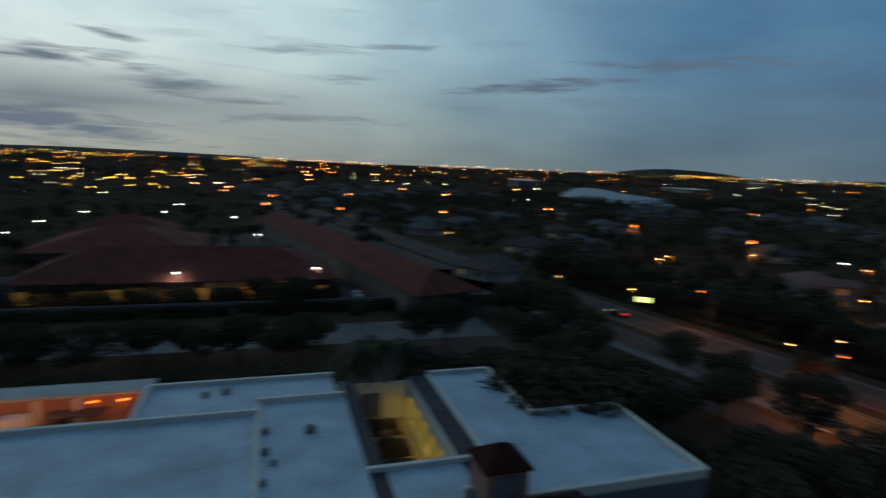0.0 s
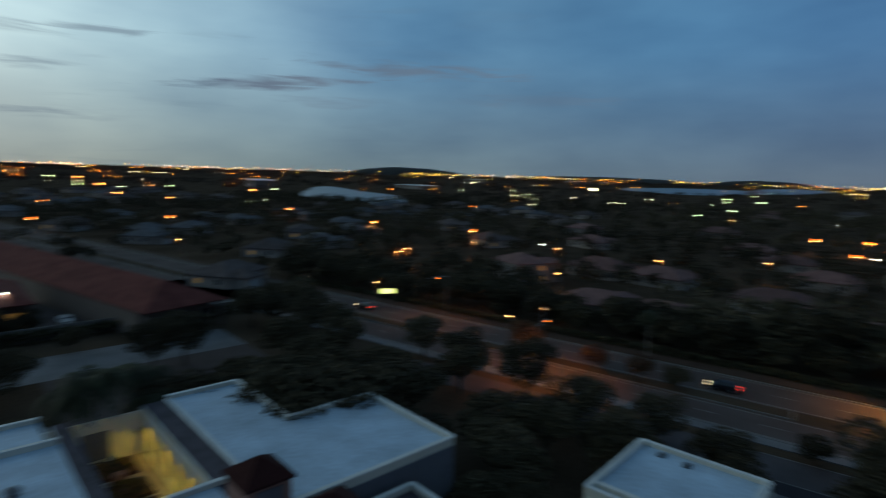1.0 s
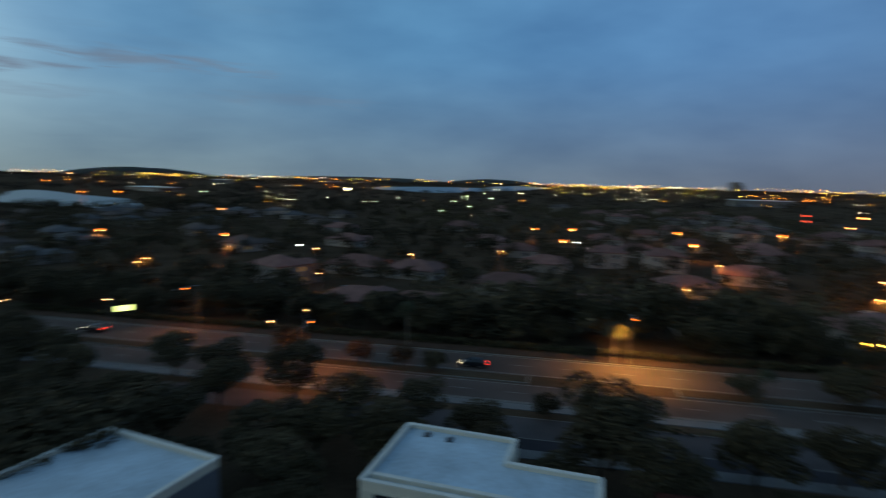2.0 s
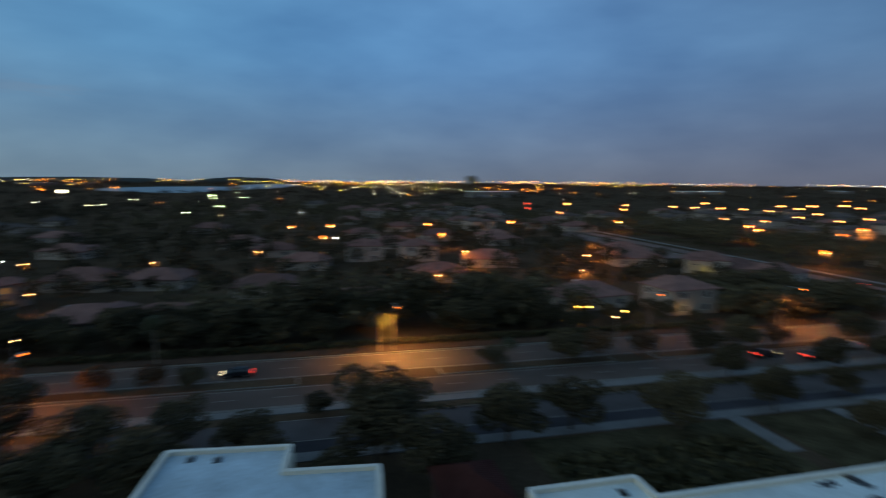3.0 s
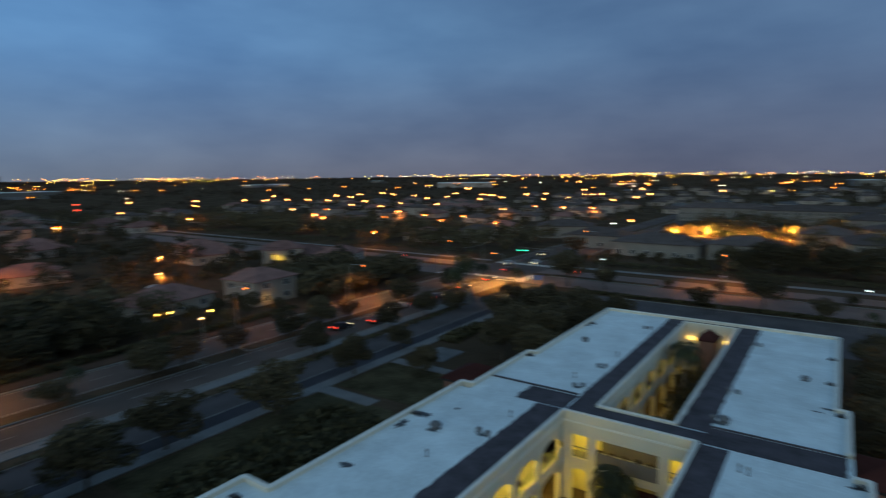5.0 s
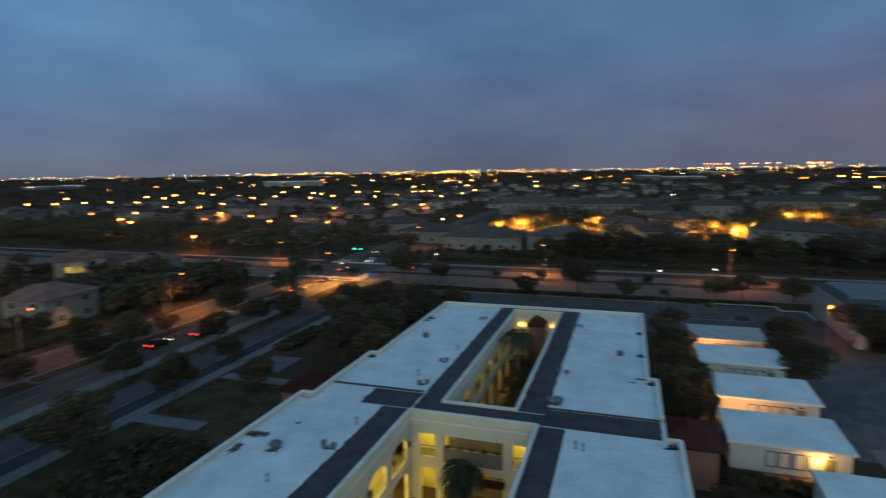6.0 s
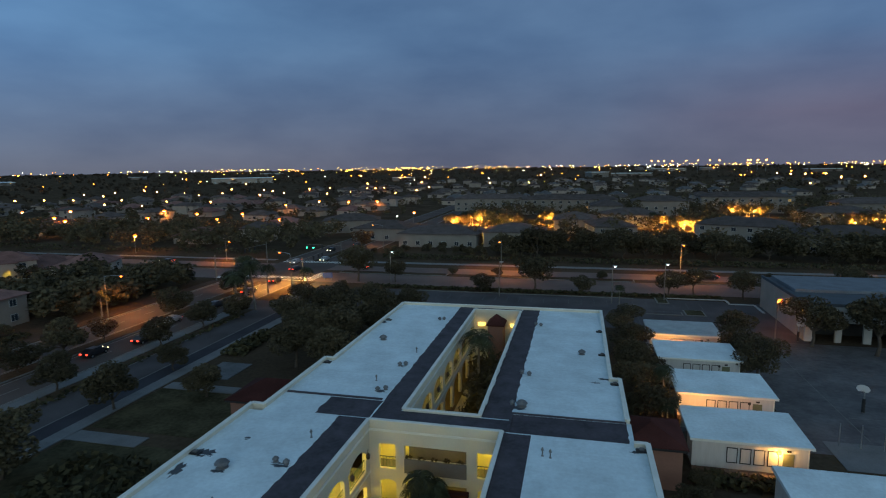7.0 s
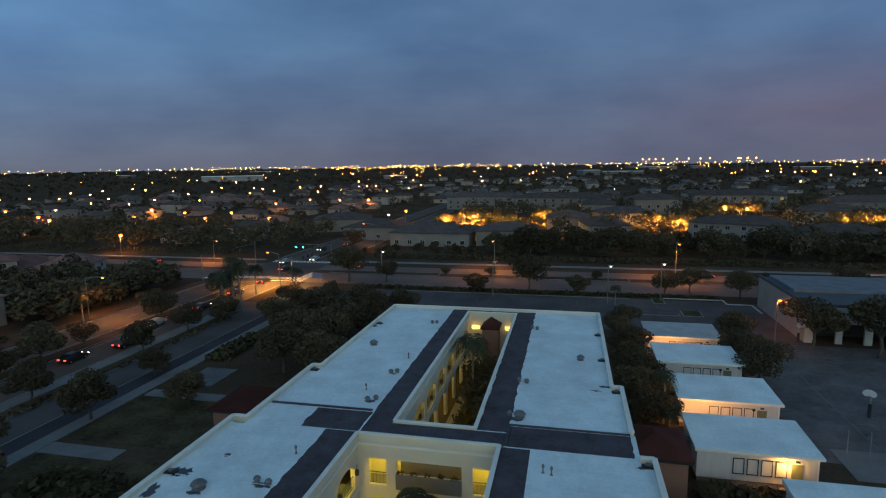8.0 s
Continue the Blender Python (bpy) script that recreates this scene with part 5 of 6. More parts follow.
# south of the school
COURT_OAKS = ((-18.6, 4.6, 1.22), (-22.8, 5.2, 1.22), (-17.9, 0.2, 1.25), (-12.5, -6.2, 1.2), (-20, 4.6, 1.4), (-23.8, 5.2, 1.4), (-19.2, -1.0, 1.4), (-24.5, -1.5, 1.4), (-28.5, 4.5, 1.35), (-22, 24, 0.75), (-20, 23.2, 0.6), (-26, 22.4, 0.8), (-14, -8, 1.1), (-30, -8, 1.2), (-25, -7.5, 1.2), (-20, -8.5, 1.2), (-27.8, 9, 1.0), (-36, 2, 1.1), (-38, -8, 1.0), (-33, -16, 1.0), (-26, -14, 0.9), (-41, -22, 1.1), (-34, -27, 1.0), (-10, -52, 0.6), (2, -33, 1.0), (6, -31, 0.95), (11, -34, 1.05), (16, -32, 0.95), (24, -34, 1.0), (31, -33, 1.05), (37, -32, 0.9), (44, -34, 1.0), (20, -38, 0.8), (40, -38, 0.85), (-1, -38, 0.7))
LAWN_OAKS = ((6, -16, 0.8), (12, -15, 0.75), (18, -16, 0.8), (25, -16, 0.8), (32, -17, 0.8), (1, -15, 0.7), (-22, -36, 1.1), (-18, -38, 0.95), (-44, -38, 1.1), (-50, -50, 1.1), (-39, -50, 1.0), (-29, 12, 0.85), (-33, 20, 0.95), (-28, 25, 0.8), (-24, 24.5, 0.6), (-38, 14, 1.0), (-42, 26, 1.0), (-24, 32, 0.8))
for u, v, s in COURT_OAKS + LAWN_OAKS:
    q = south(u, v)
    plant(OAKS, [(q.x, q.y, s)])
for u, v, s in ((-4.2, -5.2, 1.25), (-6.5, -7.0, 1.2), (-8.5, -5.0, 1.15), (-2.0, -7.5, 1.1), (-9.5, -9.5, 1.1)):
    q = south(u, v)
    plant(PALMS, [(q.x, q.y, s)])
rs = np.random.default_rng(77)
tagged(new("shrub_bed", quads("shrub_bed", leaves(rs, cloud(rs, 900, [(-3.8, v, 4.5, 2.0, w, 0.55) for v, w in ((-0.7, 1.4), (3.7, 1.3), (7.2, 1.3), (11.8, 2.0))]), 0.2), M_HEDGE)), "dark low shrubs in the court planting beds", "shrubs", kind="stuff").matrix_world = SOUTH
plant(OAKS, [(-50, -22, 1.0), (-57, -30, 1.05), (-48, -30, 0.95), (-62, -22, 0.8), (-56, -14, 0.85), (-64, -40, 1.05), (-50, -12, 0.8), (-59, -48, 0.9), (-66, -52, 0.95), (-30, -22, 0.7), (-66, -80, 1.0), (-62, -92, 1.05), (-69, -101, 1.0), (-69, -62, 0.9)])
plant(ROUND, [(-67.5, -6, 0.6), (-49, -5, 0.8), (-51.5, 8.5, 0.6)])

# thick planting on the far side of the avenue, and woods between the houses
for y in range(-135, 132, 6):
    low_row = y > 42
    if not (78 < y < 90 or 2 < y < 16):
        plant(SMALL, [(-101.5 + RT.uniform(-2.5, 2), y + RT.uniform(-2, 2), RT.uniform(0.35, 0.5) if low_row else RT.uniform(0.7, 1.0))])
    plant(SMALL, [(-109 + RT.uniform(-3, 3), y + RT.uniform(-2.5, 2.5), RT.uniform(0.4, 0.55) if low_row else RT.uniform(0.75, 1.0) if y < -12 else RT.uniform(1.1, 1.45))])
for x in range(-60, 170, 7):
    low = x < -26
    plant(SMALL, [(x + RT.uniform(-2, 2), 187 + RT.uniform(-4, 5), RT.uniform(0.3, 0.42) if low else RT.uniform(0.7, 1.4))])
    if x % 21 == 0:
        plant(PALMS, [(x + RT.uniform(-2, 2), 179 + RT.uniform(-1, 2), RT.uniform(0.9, 1.15))])
    if not low:
        plant(SMALL, [(x + RT.uniform(-2, 2), 200 + RT.uniform(-4, 4), RT.uniform(0.7, 1.05))])


def hedge(x0, x1, y0, y1, h, n, label, seed, m=None):
    rng = np.random.default_rng(seed)
    c = np.stack([rng.uniform(x0, x1, n), rng.uniform(y0, y1, n), rng.uniform(0, 1, n) ** 0.6 * h], 1)
    ob = tagged(new("hedge", quads("hedge", leaves(rng, c, 0.4), M_HEDGE)), label, "hedge", kind="stuff")
    if m is not None:
        ob.matrix_world = m
    return ob


hedge(-98.5, -97.0, -130, 78, 1.1, 4200, "low dark hedge along the avenue verge", 1)
hedge(-62, 160, 173.0, 175.5, 1.6, 4200, "dark hedge behind the cross street path", 2)
hedge(-700, -100, 173.0, 175.5, 2.2, 4200, "dark hedge behind the cross street path", 3)
hedge(-40, 88, -62.8, -61.2, 2.2, 3600, "dark hedge along the boundary wall", 4, SOUTH)
hedge(-55.5, -51.5, 75.5, 88, 1.0, 700, "clipped dark shrubs beside the forecourt", 5)
hedge(-67.8, -66.0, 8, 100, 0.5, 500, "thin dark ground cover in the verge", 6)
hedge(12.6, 24, 50.6, 52.6, 0.9, 500, "low dark shrubs in front of a portable", 7)
hedge(-50, 33, 130.2, 131.6, 0.7, 1800, "dark hedge between the parking lot and the street", 10)
hedge(-26, 6, 82.2, 84.5, 1.6, 900, "dark shrubs behind the school", 11)
hedge(-31, -28.3, 17, 40, 2.0, 1500, "dark shrubs against the school wall", 8)
hedge(-50, -32, 18, 43, 1.0, 2600, "low dark shrubs spread over the lawn", 12)
hedge(-44, -31, 17, 30, 1.2, 1600, "dark shrubs on the lawn beside the school", 9)


# ---- street lamps, signals, cars ----
def street_lamp(x, y, h=8.8, arm=(3.0, 0), bulb=E_SOD, watts=0, colour=SODIUM, label="sodium street lamp on a concrete pole", size=0.24, cone=158):
    ob = thing("street_lamp", label, "street lamp", pose(x, y, 0), "street lamps")
    bm = bmesh.new()
    tube(bm, [(0, 0, 0), (0, 0, h)], [0.13, 0.08], 8)
    part("pole", bm, M_POLE, ob)
    ax, ay = arm
    bm = bmesh.new()
    tube(bm, [(0, 0, h - 0.15), (ax * 0.5, ay * 0.5, h + 0.15), (ax, ay, h + 0.2)], [0.06, 0.05, 0.04], 6)
    part("arm", bm, M_STEEL, ob)
    hd = part("head", turn(soft_box(-0.5, 0.5, -0.2, 0.2, 0.08, 0.26, 0.06), pose(ax, ay, h)), M_STEEL, ob)
    bm = bmesh.new()
    bmesh.ops.create_icosphere(bm, subdivisions=2, radius=size)
    for v in bm.verts:
        v.co.z *= 0.7
    part("glass", turn(bm, pose(ax, ay, h)), bulb, hd, "glowing lamp glass")
    if watts:
        lamp("street_light", "SPOT" if cone else "POINT", (x + ax, y + ay, h - 0.45), colour if watts < 9000 else (1.0, 0.46, 0.08), watts, 0.3, cone=cone)
    return ob


for x, y, arm, w in ((-94.4, 7.6, (4.2, 0), 14500), (-94.3, 92.8, (4.2, 0), 8000), (-70.0, 126.6, (-3.6, 1.0), 27000), (-69.5, 196.0, (-4, 0), 3500),
                     (-94.2, -75.0, (4, 0), 1900), (-70.2, -42.0, (-3.5, 0), 4600), (-20.0, 158.0, (0, -3.4), 8500), (28.6, 158.0, (0, -3.4), 8500), (80.0, 158.0, (0, -3.4), 7000), (-94.5, 60.0, (3.5, 0), 1200)):
    street_lamp(x, y, 8.8, arm, E_SOD, w)
street_lamp(-113.0, 162.0, 6.6, (2.4, -1.6), E_SOD, 6500)
street_lamp(34.5, 100.4, 7.4, (0.3, -0.3), E_SOD, 1300, label="orange lamp on a tall thin pole by the playground", size=0.34, cone=0)
for x, y, lit in ((-46.3, 136.0, 1), (-16.2, 126.0, 0), (9.0, 123.4, 1), (20.4, 127.5, 1)):
    street_lamp(x, y, 8.2 if lit else 8.0, (0.5, 0), E_LOT if lit else M_STEEL, 120 if lit else 0, COOL, "pale parking lot lamp on a concrete pole", 0.26)


def traffic_signal(x, y, dx, dy, lens):
    ob = thing("traffic_signal", "traffic signal mast with hanging lights over the crossing", "traffic light", pose(x, y, 0), "traffic signals")
    bm = bmesh.new()
    tube(bm, [(0, 0, 0), (0, 0, 7.2)], [0.16, 0.12], 8)
    part("mast", bm, M_POLE, ob)
    bm = bmesh.new()
    tube(bm, [(0, 0, 6.4), (dx, dy, 6.7)], [0.08, 0.05], 6)
    part("arm", bm, M_POLE, ob)
    for f in (0.55, 0.8, 1.0):
        hx, hy = dx * f, dy * f
        lit = lens is not M_DARK and f > 0.6
        hd = part("signal_head", turn(soft_box(-0.2, 0.2, -0.2, 0.2, 5.4, 6.5, 0.05), pose(hx, hy, 0)), M_DARK, ob)
        for k, z in enumerate((6.25, 5.95, 5.65)):
            on = lit and k == 2
            bm = bmesh.new()
            bmesh.ops.create_icosphere(bm, subdivisions=2, radius=0.24 if on else 0.13)
            part("lens", turn(bm, pose(hx + (0.0 if abs(dx) > abs(dy) else 0.15), hy - (0.16 if abs(dx) > abs(dy) else 0.0), z)), lens if on else M_DARK, hd)
    return ob


traffic_signal(-69.6, 157.6, -11.5, 0, E_GREEN)
traffic_signal(-95.0, 130.8, 12, 0, M_DARK)
traffic_signal(-69.0, 131.0, 0, 12, M_DARK)
traffic_signal(-95.5, 158.0, 0, -12, M_DARK)


def car_proto(paint, label, head=True, tail=True):
    ob = thing("car", label, "car", group="cars on the roads")
    bm = bmesh.new()
    prof = [(-2.2, 0.35), (2.15, 0.35), (2.2, 0.72), (1.25, 0.92), (0.55, 1.42), (-1.05, 1.45), (-1.75, 1.0), (-2.2, 0.9)]
    a = [bm.verts.new((x, -0.88 if z < 1.1 else -0.68, z)) for x, z in prof]
    b = [bm.verts.new((x, 0.88 if z < 1.1 else 0.68, z)) for x, z in prof]
    bm.faces.new(a)
    bm.faces.new(b[::-1])
    for i in range(len(prof)):
        j = (i + 1) % len(prof)
        bm.faces.new((a[j], a[i], b[i], b[j]))
    bmesh.ops.bevel(bm, geom=bm.edges[:], offset=0.06, segments=2, affect="EDGES")
    body = part("body", bm, paint, ob)
    bm = bmesh.new()
    for s in (-1, 1):
        v = [bm.verts.new(p) for p in ((1.05, s * 0.8, 0.98), (0.5, s * 0.715, 1.36), (-1.0, s * 0.715, 1.38), (-1.5, s * 0.8, 1.02))]
        bm.faces.new(v if s < 0 else v[::-1])
    part("side_glass", bm, M_GLASS, body)
    part("windscreen", boxes((0.72, 0.98, -0.6, 0.6, 1.1, 1.28)), M_GLASS, body)
    for x in (-1.35, 1.35):
        for y in (-0.82, 0.82):
            bm = bmesh.new()
            tube(bm, [(x, y - 0.1, 0.33), (x, y + 0.1, 0.33)], [0.33, 0.33], 14)
            w = part("wheel", bm, M_TYRE, ob)
            bm = bmesh.new()
            tube(bm, [(x, y - 0.11, 0.33), (x, y + 0.11, 0.33)], [0.19, 0.19], 10)
            part("rim", bm, M_STEEL, w)
    for y in (-0.62, 0.62):
        part("headlight", soft_box(2.12, 2.26, y - 0.2, y + 0.2, 0.58, 0.76, 0.03), E_HEAD if head else M_GLASS, body)
        part("tail_light", soft_box(-2.27, -2.14, y - 0.2, y + 0.2, 0.7, 0.9, 0.03), E_TAIL if tail else M_RED, body)
    return ob


CARS = [car_proto(M_BLUE, "dark car with lit lamps on the road"), car_proto(M_SILV, "silver car with lit lamps on the road"), car_proto(M_WHITE, "white parked car, lamps off", False, False), car_proto(M_BLUE, "dark parked car, lamps off", False, False)]
DRIVEN = [(0, -85.6, -18.3, -90), (1, -86.6, 160.0, -90), (0, -77.4, 131.5, 90), (0, -80.4, 148.4, 80), (1, -77.5, 91.2, -90), (0, -76.6, 104.4, 90), (0, -77.0, 118.0, 90), (0, -73.8, 79.5, 90), (0, -81.6, 200.0, 90), (0, -86.0, 186, -90),
        (1, -79.3, 166.0, -90), (0, -62, 154.0, 180), (0, 60, 140.5, 0), (0, 35, 154.5, 180), (0, -76.5, 71.5, 90), (0, -86.5, -92.0, -90), (0, -118, 140.0, 0), (0, -130, 154.5, 180)]
PARKED = [(2, -39.8, -126.3, 80), (3, -34.5, -128.0, 80), (2, -30.0, -123.0, -100), (3, -20, -121, 78), (2, -12, -122.5, 78), (3, 5, -126, 78), (0, -154.5, -113.0, -146), (2, -52, -112, 0), (3, -128.5, 44, 20), (2, -148, 72, 70)]
used = set()
for k, x, y, rz in DRIVEN + PARKED:
    m = pose(x, y, 0.02, 0, 0, rz)
    if k not in used:
        used.add(k)
        CARS[k].matrix_world = m
    else:
        copy_thing(CARS[k], m)
lamp("headlight_pool", "POINT", (-75.2, 125.8, 1.0), (1, 0.8, 0.5), 120, 0.3)


def lit_sign(x, y, rz):
    ob = thing("lit_sign", "glowing pale yellow sign board on two posts", "sign", pose(x, y, 0, 0, 0, rz))
    for u in (-1.1, 1.1):
        part("post", soft_box(u - 0.09, u + 0.09, -0.09, 0.09, 0, 3.4, 0.02), M_DARK, ob)
    part("cabinet", soft_box(-1.6, 1.6, -0.16, 0.16, 3.4, 4.7, 0.04), M_DARK, ob)
    part("face", soft_box(-1.5, 1.5, 0.15, 0.2, 3.5, 4.6, 0.02), E_SIGN, ob, "glowing yellowish face")
    return ob


lit_sign(-90.2, -88.5, -42)
BOARD = thing("blue_sign", "small blue sign board beside the crossing", "sign", pose(-64.6, 136.6, 0, 0, 0, 20))
for u in (-0.9, 0.9):
    part("post", soft_box(u - 0.05, u + 0.05, -0.05, 0.05, 0, 0.9, 0.01), M_STEEL, BOARD)
part("board", soft_box(-1.3, 1.3, -0.06, 0.06, 0.7, 2.1, 0.02), M_BLUES, BOARD)


# ---- houses ----
def add_window(parent, x, y, z, w, h, face, lit=False):
    """A framed pane on a wall; face 0: towards -y, 1: +x, 2: +y, 3: -x."""
    m = pose(x, y, z, 0, 0, face * 90)
    bm = boxes((-w / 2 - 0.1, w / 2 + 0.1, -0.08, 0, -0.1, 0), (-w / 2 - 0.1, w / 2 + 0.1, -0.08, 0, h, h + 0.1), (-w / 2 - 0.1, -w / 2, -0.08, 0, 0, h), (w / 2, w / 2 + 0.1, -0.08, 0, 0, h), (-0.03, 0.03, -0.06, 0, 0, h))
    f = part("window", turn(bm, m), M_FRAME, parent)
    part("pane", turn(boxes((-w / 2, w / 2, -0.03, 0, 0, h)), m), E_WIN if lit else M_GLASS, f, "lit window pane" if lit else "")
    return f


def house_proto(w, d, h, rise, roof, label, lit=0, wing=True, cat="house", plain=False):
    ob = thing("house", label, cat)
    body = part("wall", boxes((-w / 2, w / 2, -d / 2, d / 2, 0, h)), M_WALLH, ob)
    part("roof", hip(-w / 2, w / 2, -d / 2, d / 2, h, rise, 0.6), roof, ob)
    if wing:
        part("wing_wall", boxes((w * 0.05, w * 0.42, d / 2, d / 2 + 4.5, 0, h * 0.96)), M_WALLH, ob)
        part("wing_roof", hip(w * 0.05, w * 0.42, d / 2 - 3, d / 2 + 4.5, h * 0.96, rise * 0.62, 0.55), roof, ob)
        if not plain:
            part("garage_door", boxes((w * 0.09, w * 0.38, d / 2 + 4.5, d / 2 + 4.55, 0, 2.2)), M_FRAME, ob, "pale panelled garage door")
    floors = [1.0] + ([4.0] if h > 5 else [])
    c = 0
    for z in floors:
        for face, ln, px, py in ((0, w, 0, -d / 2), (1, d, w / 2, 0), (2, w * 0.45, -w * 0.27, d / 2), (3, d, -w / 2, 0)):
            if plain and face in (1, 2):
                continue
            n = 1 if plain else max(1, int(ln / 5.5))
            for i in range(n):
                o = (i + 0.5) * ln / n - ln / 2
                x, y = (px + o, py) if face in (0, 2) else (px, py + o)
                if plain:
                    part("window", turn(boxes((-0.9, 0.9, -0.06, 0, 0, 1.4)), pose(x, y, z, 0, 0, face * 90)), E_WIN if lit and c == 1 else M_GLASS, body)
                else:
                    add_window(body, x, y, z, 1.5, 1.3, face, lit and c % 7 == 3)
                c += 1
    if plain:
        return ob
    part("front_door", boxes((-w * 0.05, w * 0.03, d / 2, d / 2 + 0.05, 0, 2.1)), M_DOOR, ob)
    return ob


HOUSES = [house_proto(16, 11, 3.0, 2.6, M_TERRA, "pale stucco house with terracotta hipped tile roof"),
          house_proto(13, 11, 5.8, 2.4, M_TERRA, "two-storey pale house with terracotta hipped tile roof", 1),
          house_proto(18, 12, 3.1, 2.9, M_TERRA, "long pale house with terracotta hipped tile roof", 1),
          house_proto(16, 12, 3.0, 2.6, M_PALE, "low house with a pale hipped tile roof"),
          house_proto(17, 12, 3.0, 2.8, M_GREYT, "low house with a dim grey hipped tile roof", 1),
          house_proto(16, 12, 3.0, 2.7, M_GREYT, "low house with a dim grey tile roof in an estate", plain=True),
          house_proto(17, 12, 3.0, 2.8, M_TERRA, "low house with a terracotta tile roof in an estate", plain=True),
          house_proto(16, 11, 3.0, 2.6, M_PALE, "low house with a pale tile roof in an estate", plain=True),
          house_proto(13, 11, 5.6, 2.4, M_GREYT, "two-storey house with a dim grey tile roof", 1, plain=True)]
hused = set()
taken = []


def put_house(k, x, y, rz, s=1.0):
    m = pose(x, y, 0, 0, 0, rz) @ Matrix.Diagonal((s, s, s, 1))
    taken.append((x, y))
    if k not in hused:
        hused.add(k)
        HOUSES[k].matrix_world = m
        return HOUSES[k]
    return copy_thing(HOUSES[k], Matrix.Identity(4) @ m)


NEAR_HOUSES = [(1, -211, 14, 90), (1, -208, 34, 90), (2, -189, 56.5, 80), (2, -122, 60, 100), (1, -113, 80, 95), (2, -168, -67, 80), (0, -119, -50, 95), (0, -117, -35, 85), (2, -332, -60, 85), (0, -194, -8, 80),
               (1, -448, 44, 90), (2, -152, 129, 100), (2, -181, 111, 80), (0, -207, 121, 90), (2, -338, 140, 90), (0, -272, 87, 90), (2, -315, 155, 85), (0, -328, 46, 90), (2, -276, 58, 95), (0, -228, -20, 90)]
LANE_HOUSES = [(0, -166, -48, 80), (0, -120, 28, 90), (0, -126, 4, 90), (0, -163, 32, 85), (1, -143, -82, 60), (0, -150, -18, 85), (0, -290, 20, 90), (2, -372, 96, 85), (0, -385, 20, 95), (2, -255, -35, 90), (2, -141, 134, 110), (1, -154.8, 121.0, 52), (0, -248, 30, 80), (0, -252, 83, 90)]
for k, x, y, rz in NEAR_HOUSES + LANE_HOUSES:
    put_house(k, x, y, rz)
for k, x, y, rz in ((3, -119, -249, 20), (3, -180, -271, 70), (3, -150, -175, 60), (4, -123, -172, 30), (3, -110, -380, 40), (3, -172, -290, 60), (3, -213, -225, 50), (4, -84, -139, 20), (3, -228, -268, 60), (4, -106, -292, 20), (3, -142, -327, 30), (3, -138, -247, 20),
                    (3, -190, -196, 60), (3, -110, -230, 30), (4, -166, -205, 50), (4, -206, -130, 60), (4, -250, -180, 50), (0, -235, -95, 70), (0, -290, -120, 80)):
    put_house(k, x, y, rz)
RH = random.Random(11)


def lit_porch(m):
    """A tall entrance porch with two arches, lit yellow inside."""
    ob = thing("entrance_porch", "pale entrance porch with two tall arches glowing yellow", "porch", m)
    part("front_wall", arcade(7.6, 5.6, 0.35, [(1.0, 3.3, 0.0, 4.6, 1.0), (4.3, 6.3, 0.0, 3.8, 0.9)]), M_WALLH, ob)
    part("side_wall", boxes((0, 0.3, 0.35, 2.6, 0, 5.6)), M_WALLH, ob)
    part("side_wall", boxes((7.3, 7.6, 0.35, 2.6, 0, 5.6)), M_WALLH, ob)
    part("back_wall", boxes((0, 7.6, 2.6, 2.8, 0, 5.6)), M_CEIL, ob)
    part("roof", hip(0, 7.6, 0, 2.8, 5.6, 0.9, 0.4), M_TERRA, ob)
    lamp("porch_light", "POINT", tuple(m @ Vector((3.8, 1.4, 3.4))), YELLOW, 2600, 0.3)
    return ob


lit_porch(pose(-152.8, 112.4, 0, 0, 0, 52))
lamp("house_light", "POINT", (-106.2, 77.0, 1.8), (1.0, 0.55, 0.12), 60, 0.2)


def clear(x, y, d):
    return all((x - a) ** 2 + (y - b) ** 2 > d * d for a, b in taken)


def estate(x0, x1, y0, y1, kinds, n, gap=21):
    """Rows of houses with gardens over a stretch of the plan."""
    for _ in range(n):
        for _ in range(12):
            x, y = RH.uniform(x0, x1), RH.uniform(y0, y1)
            if clear(x, y, gap):
                put_house(RH.choice(kinds), x, y, RH.choice((0, 90, 180, 270)) + RH.uniform(-12, 12))
                break


estate(-470, -130, 190, 470, (5, 5, 8, 6), 62)
estate(-620, -330, -60, 180, (6, 6, 8), 26)
estate(-420, -220, -330, -140, (7, 5), 18)
estate(-330, -90, -640, -400, (7, 5, 5), 24)
estate(-120, 130, 400, 640, (5, 7), 26)
estate(-330, -110, 500, 760, (5,), 24, 24)
estate(130, 430, 380, 860, (5, 7, 8), 36, 24)
estate(-260, 330, 660, 1050, (5, 7, 8), 44, 26)


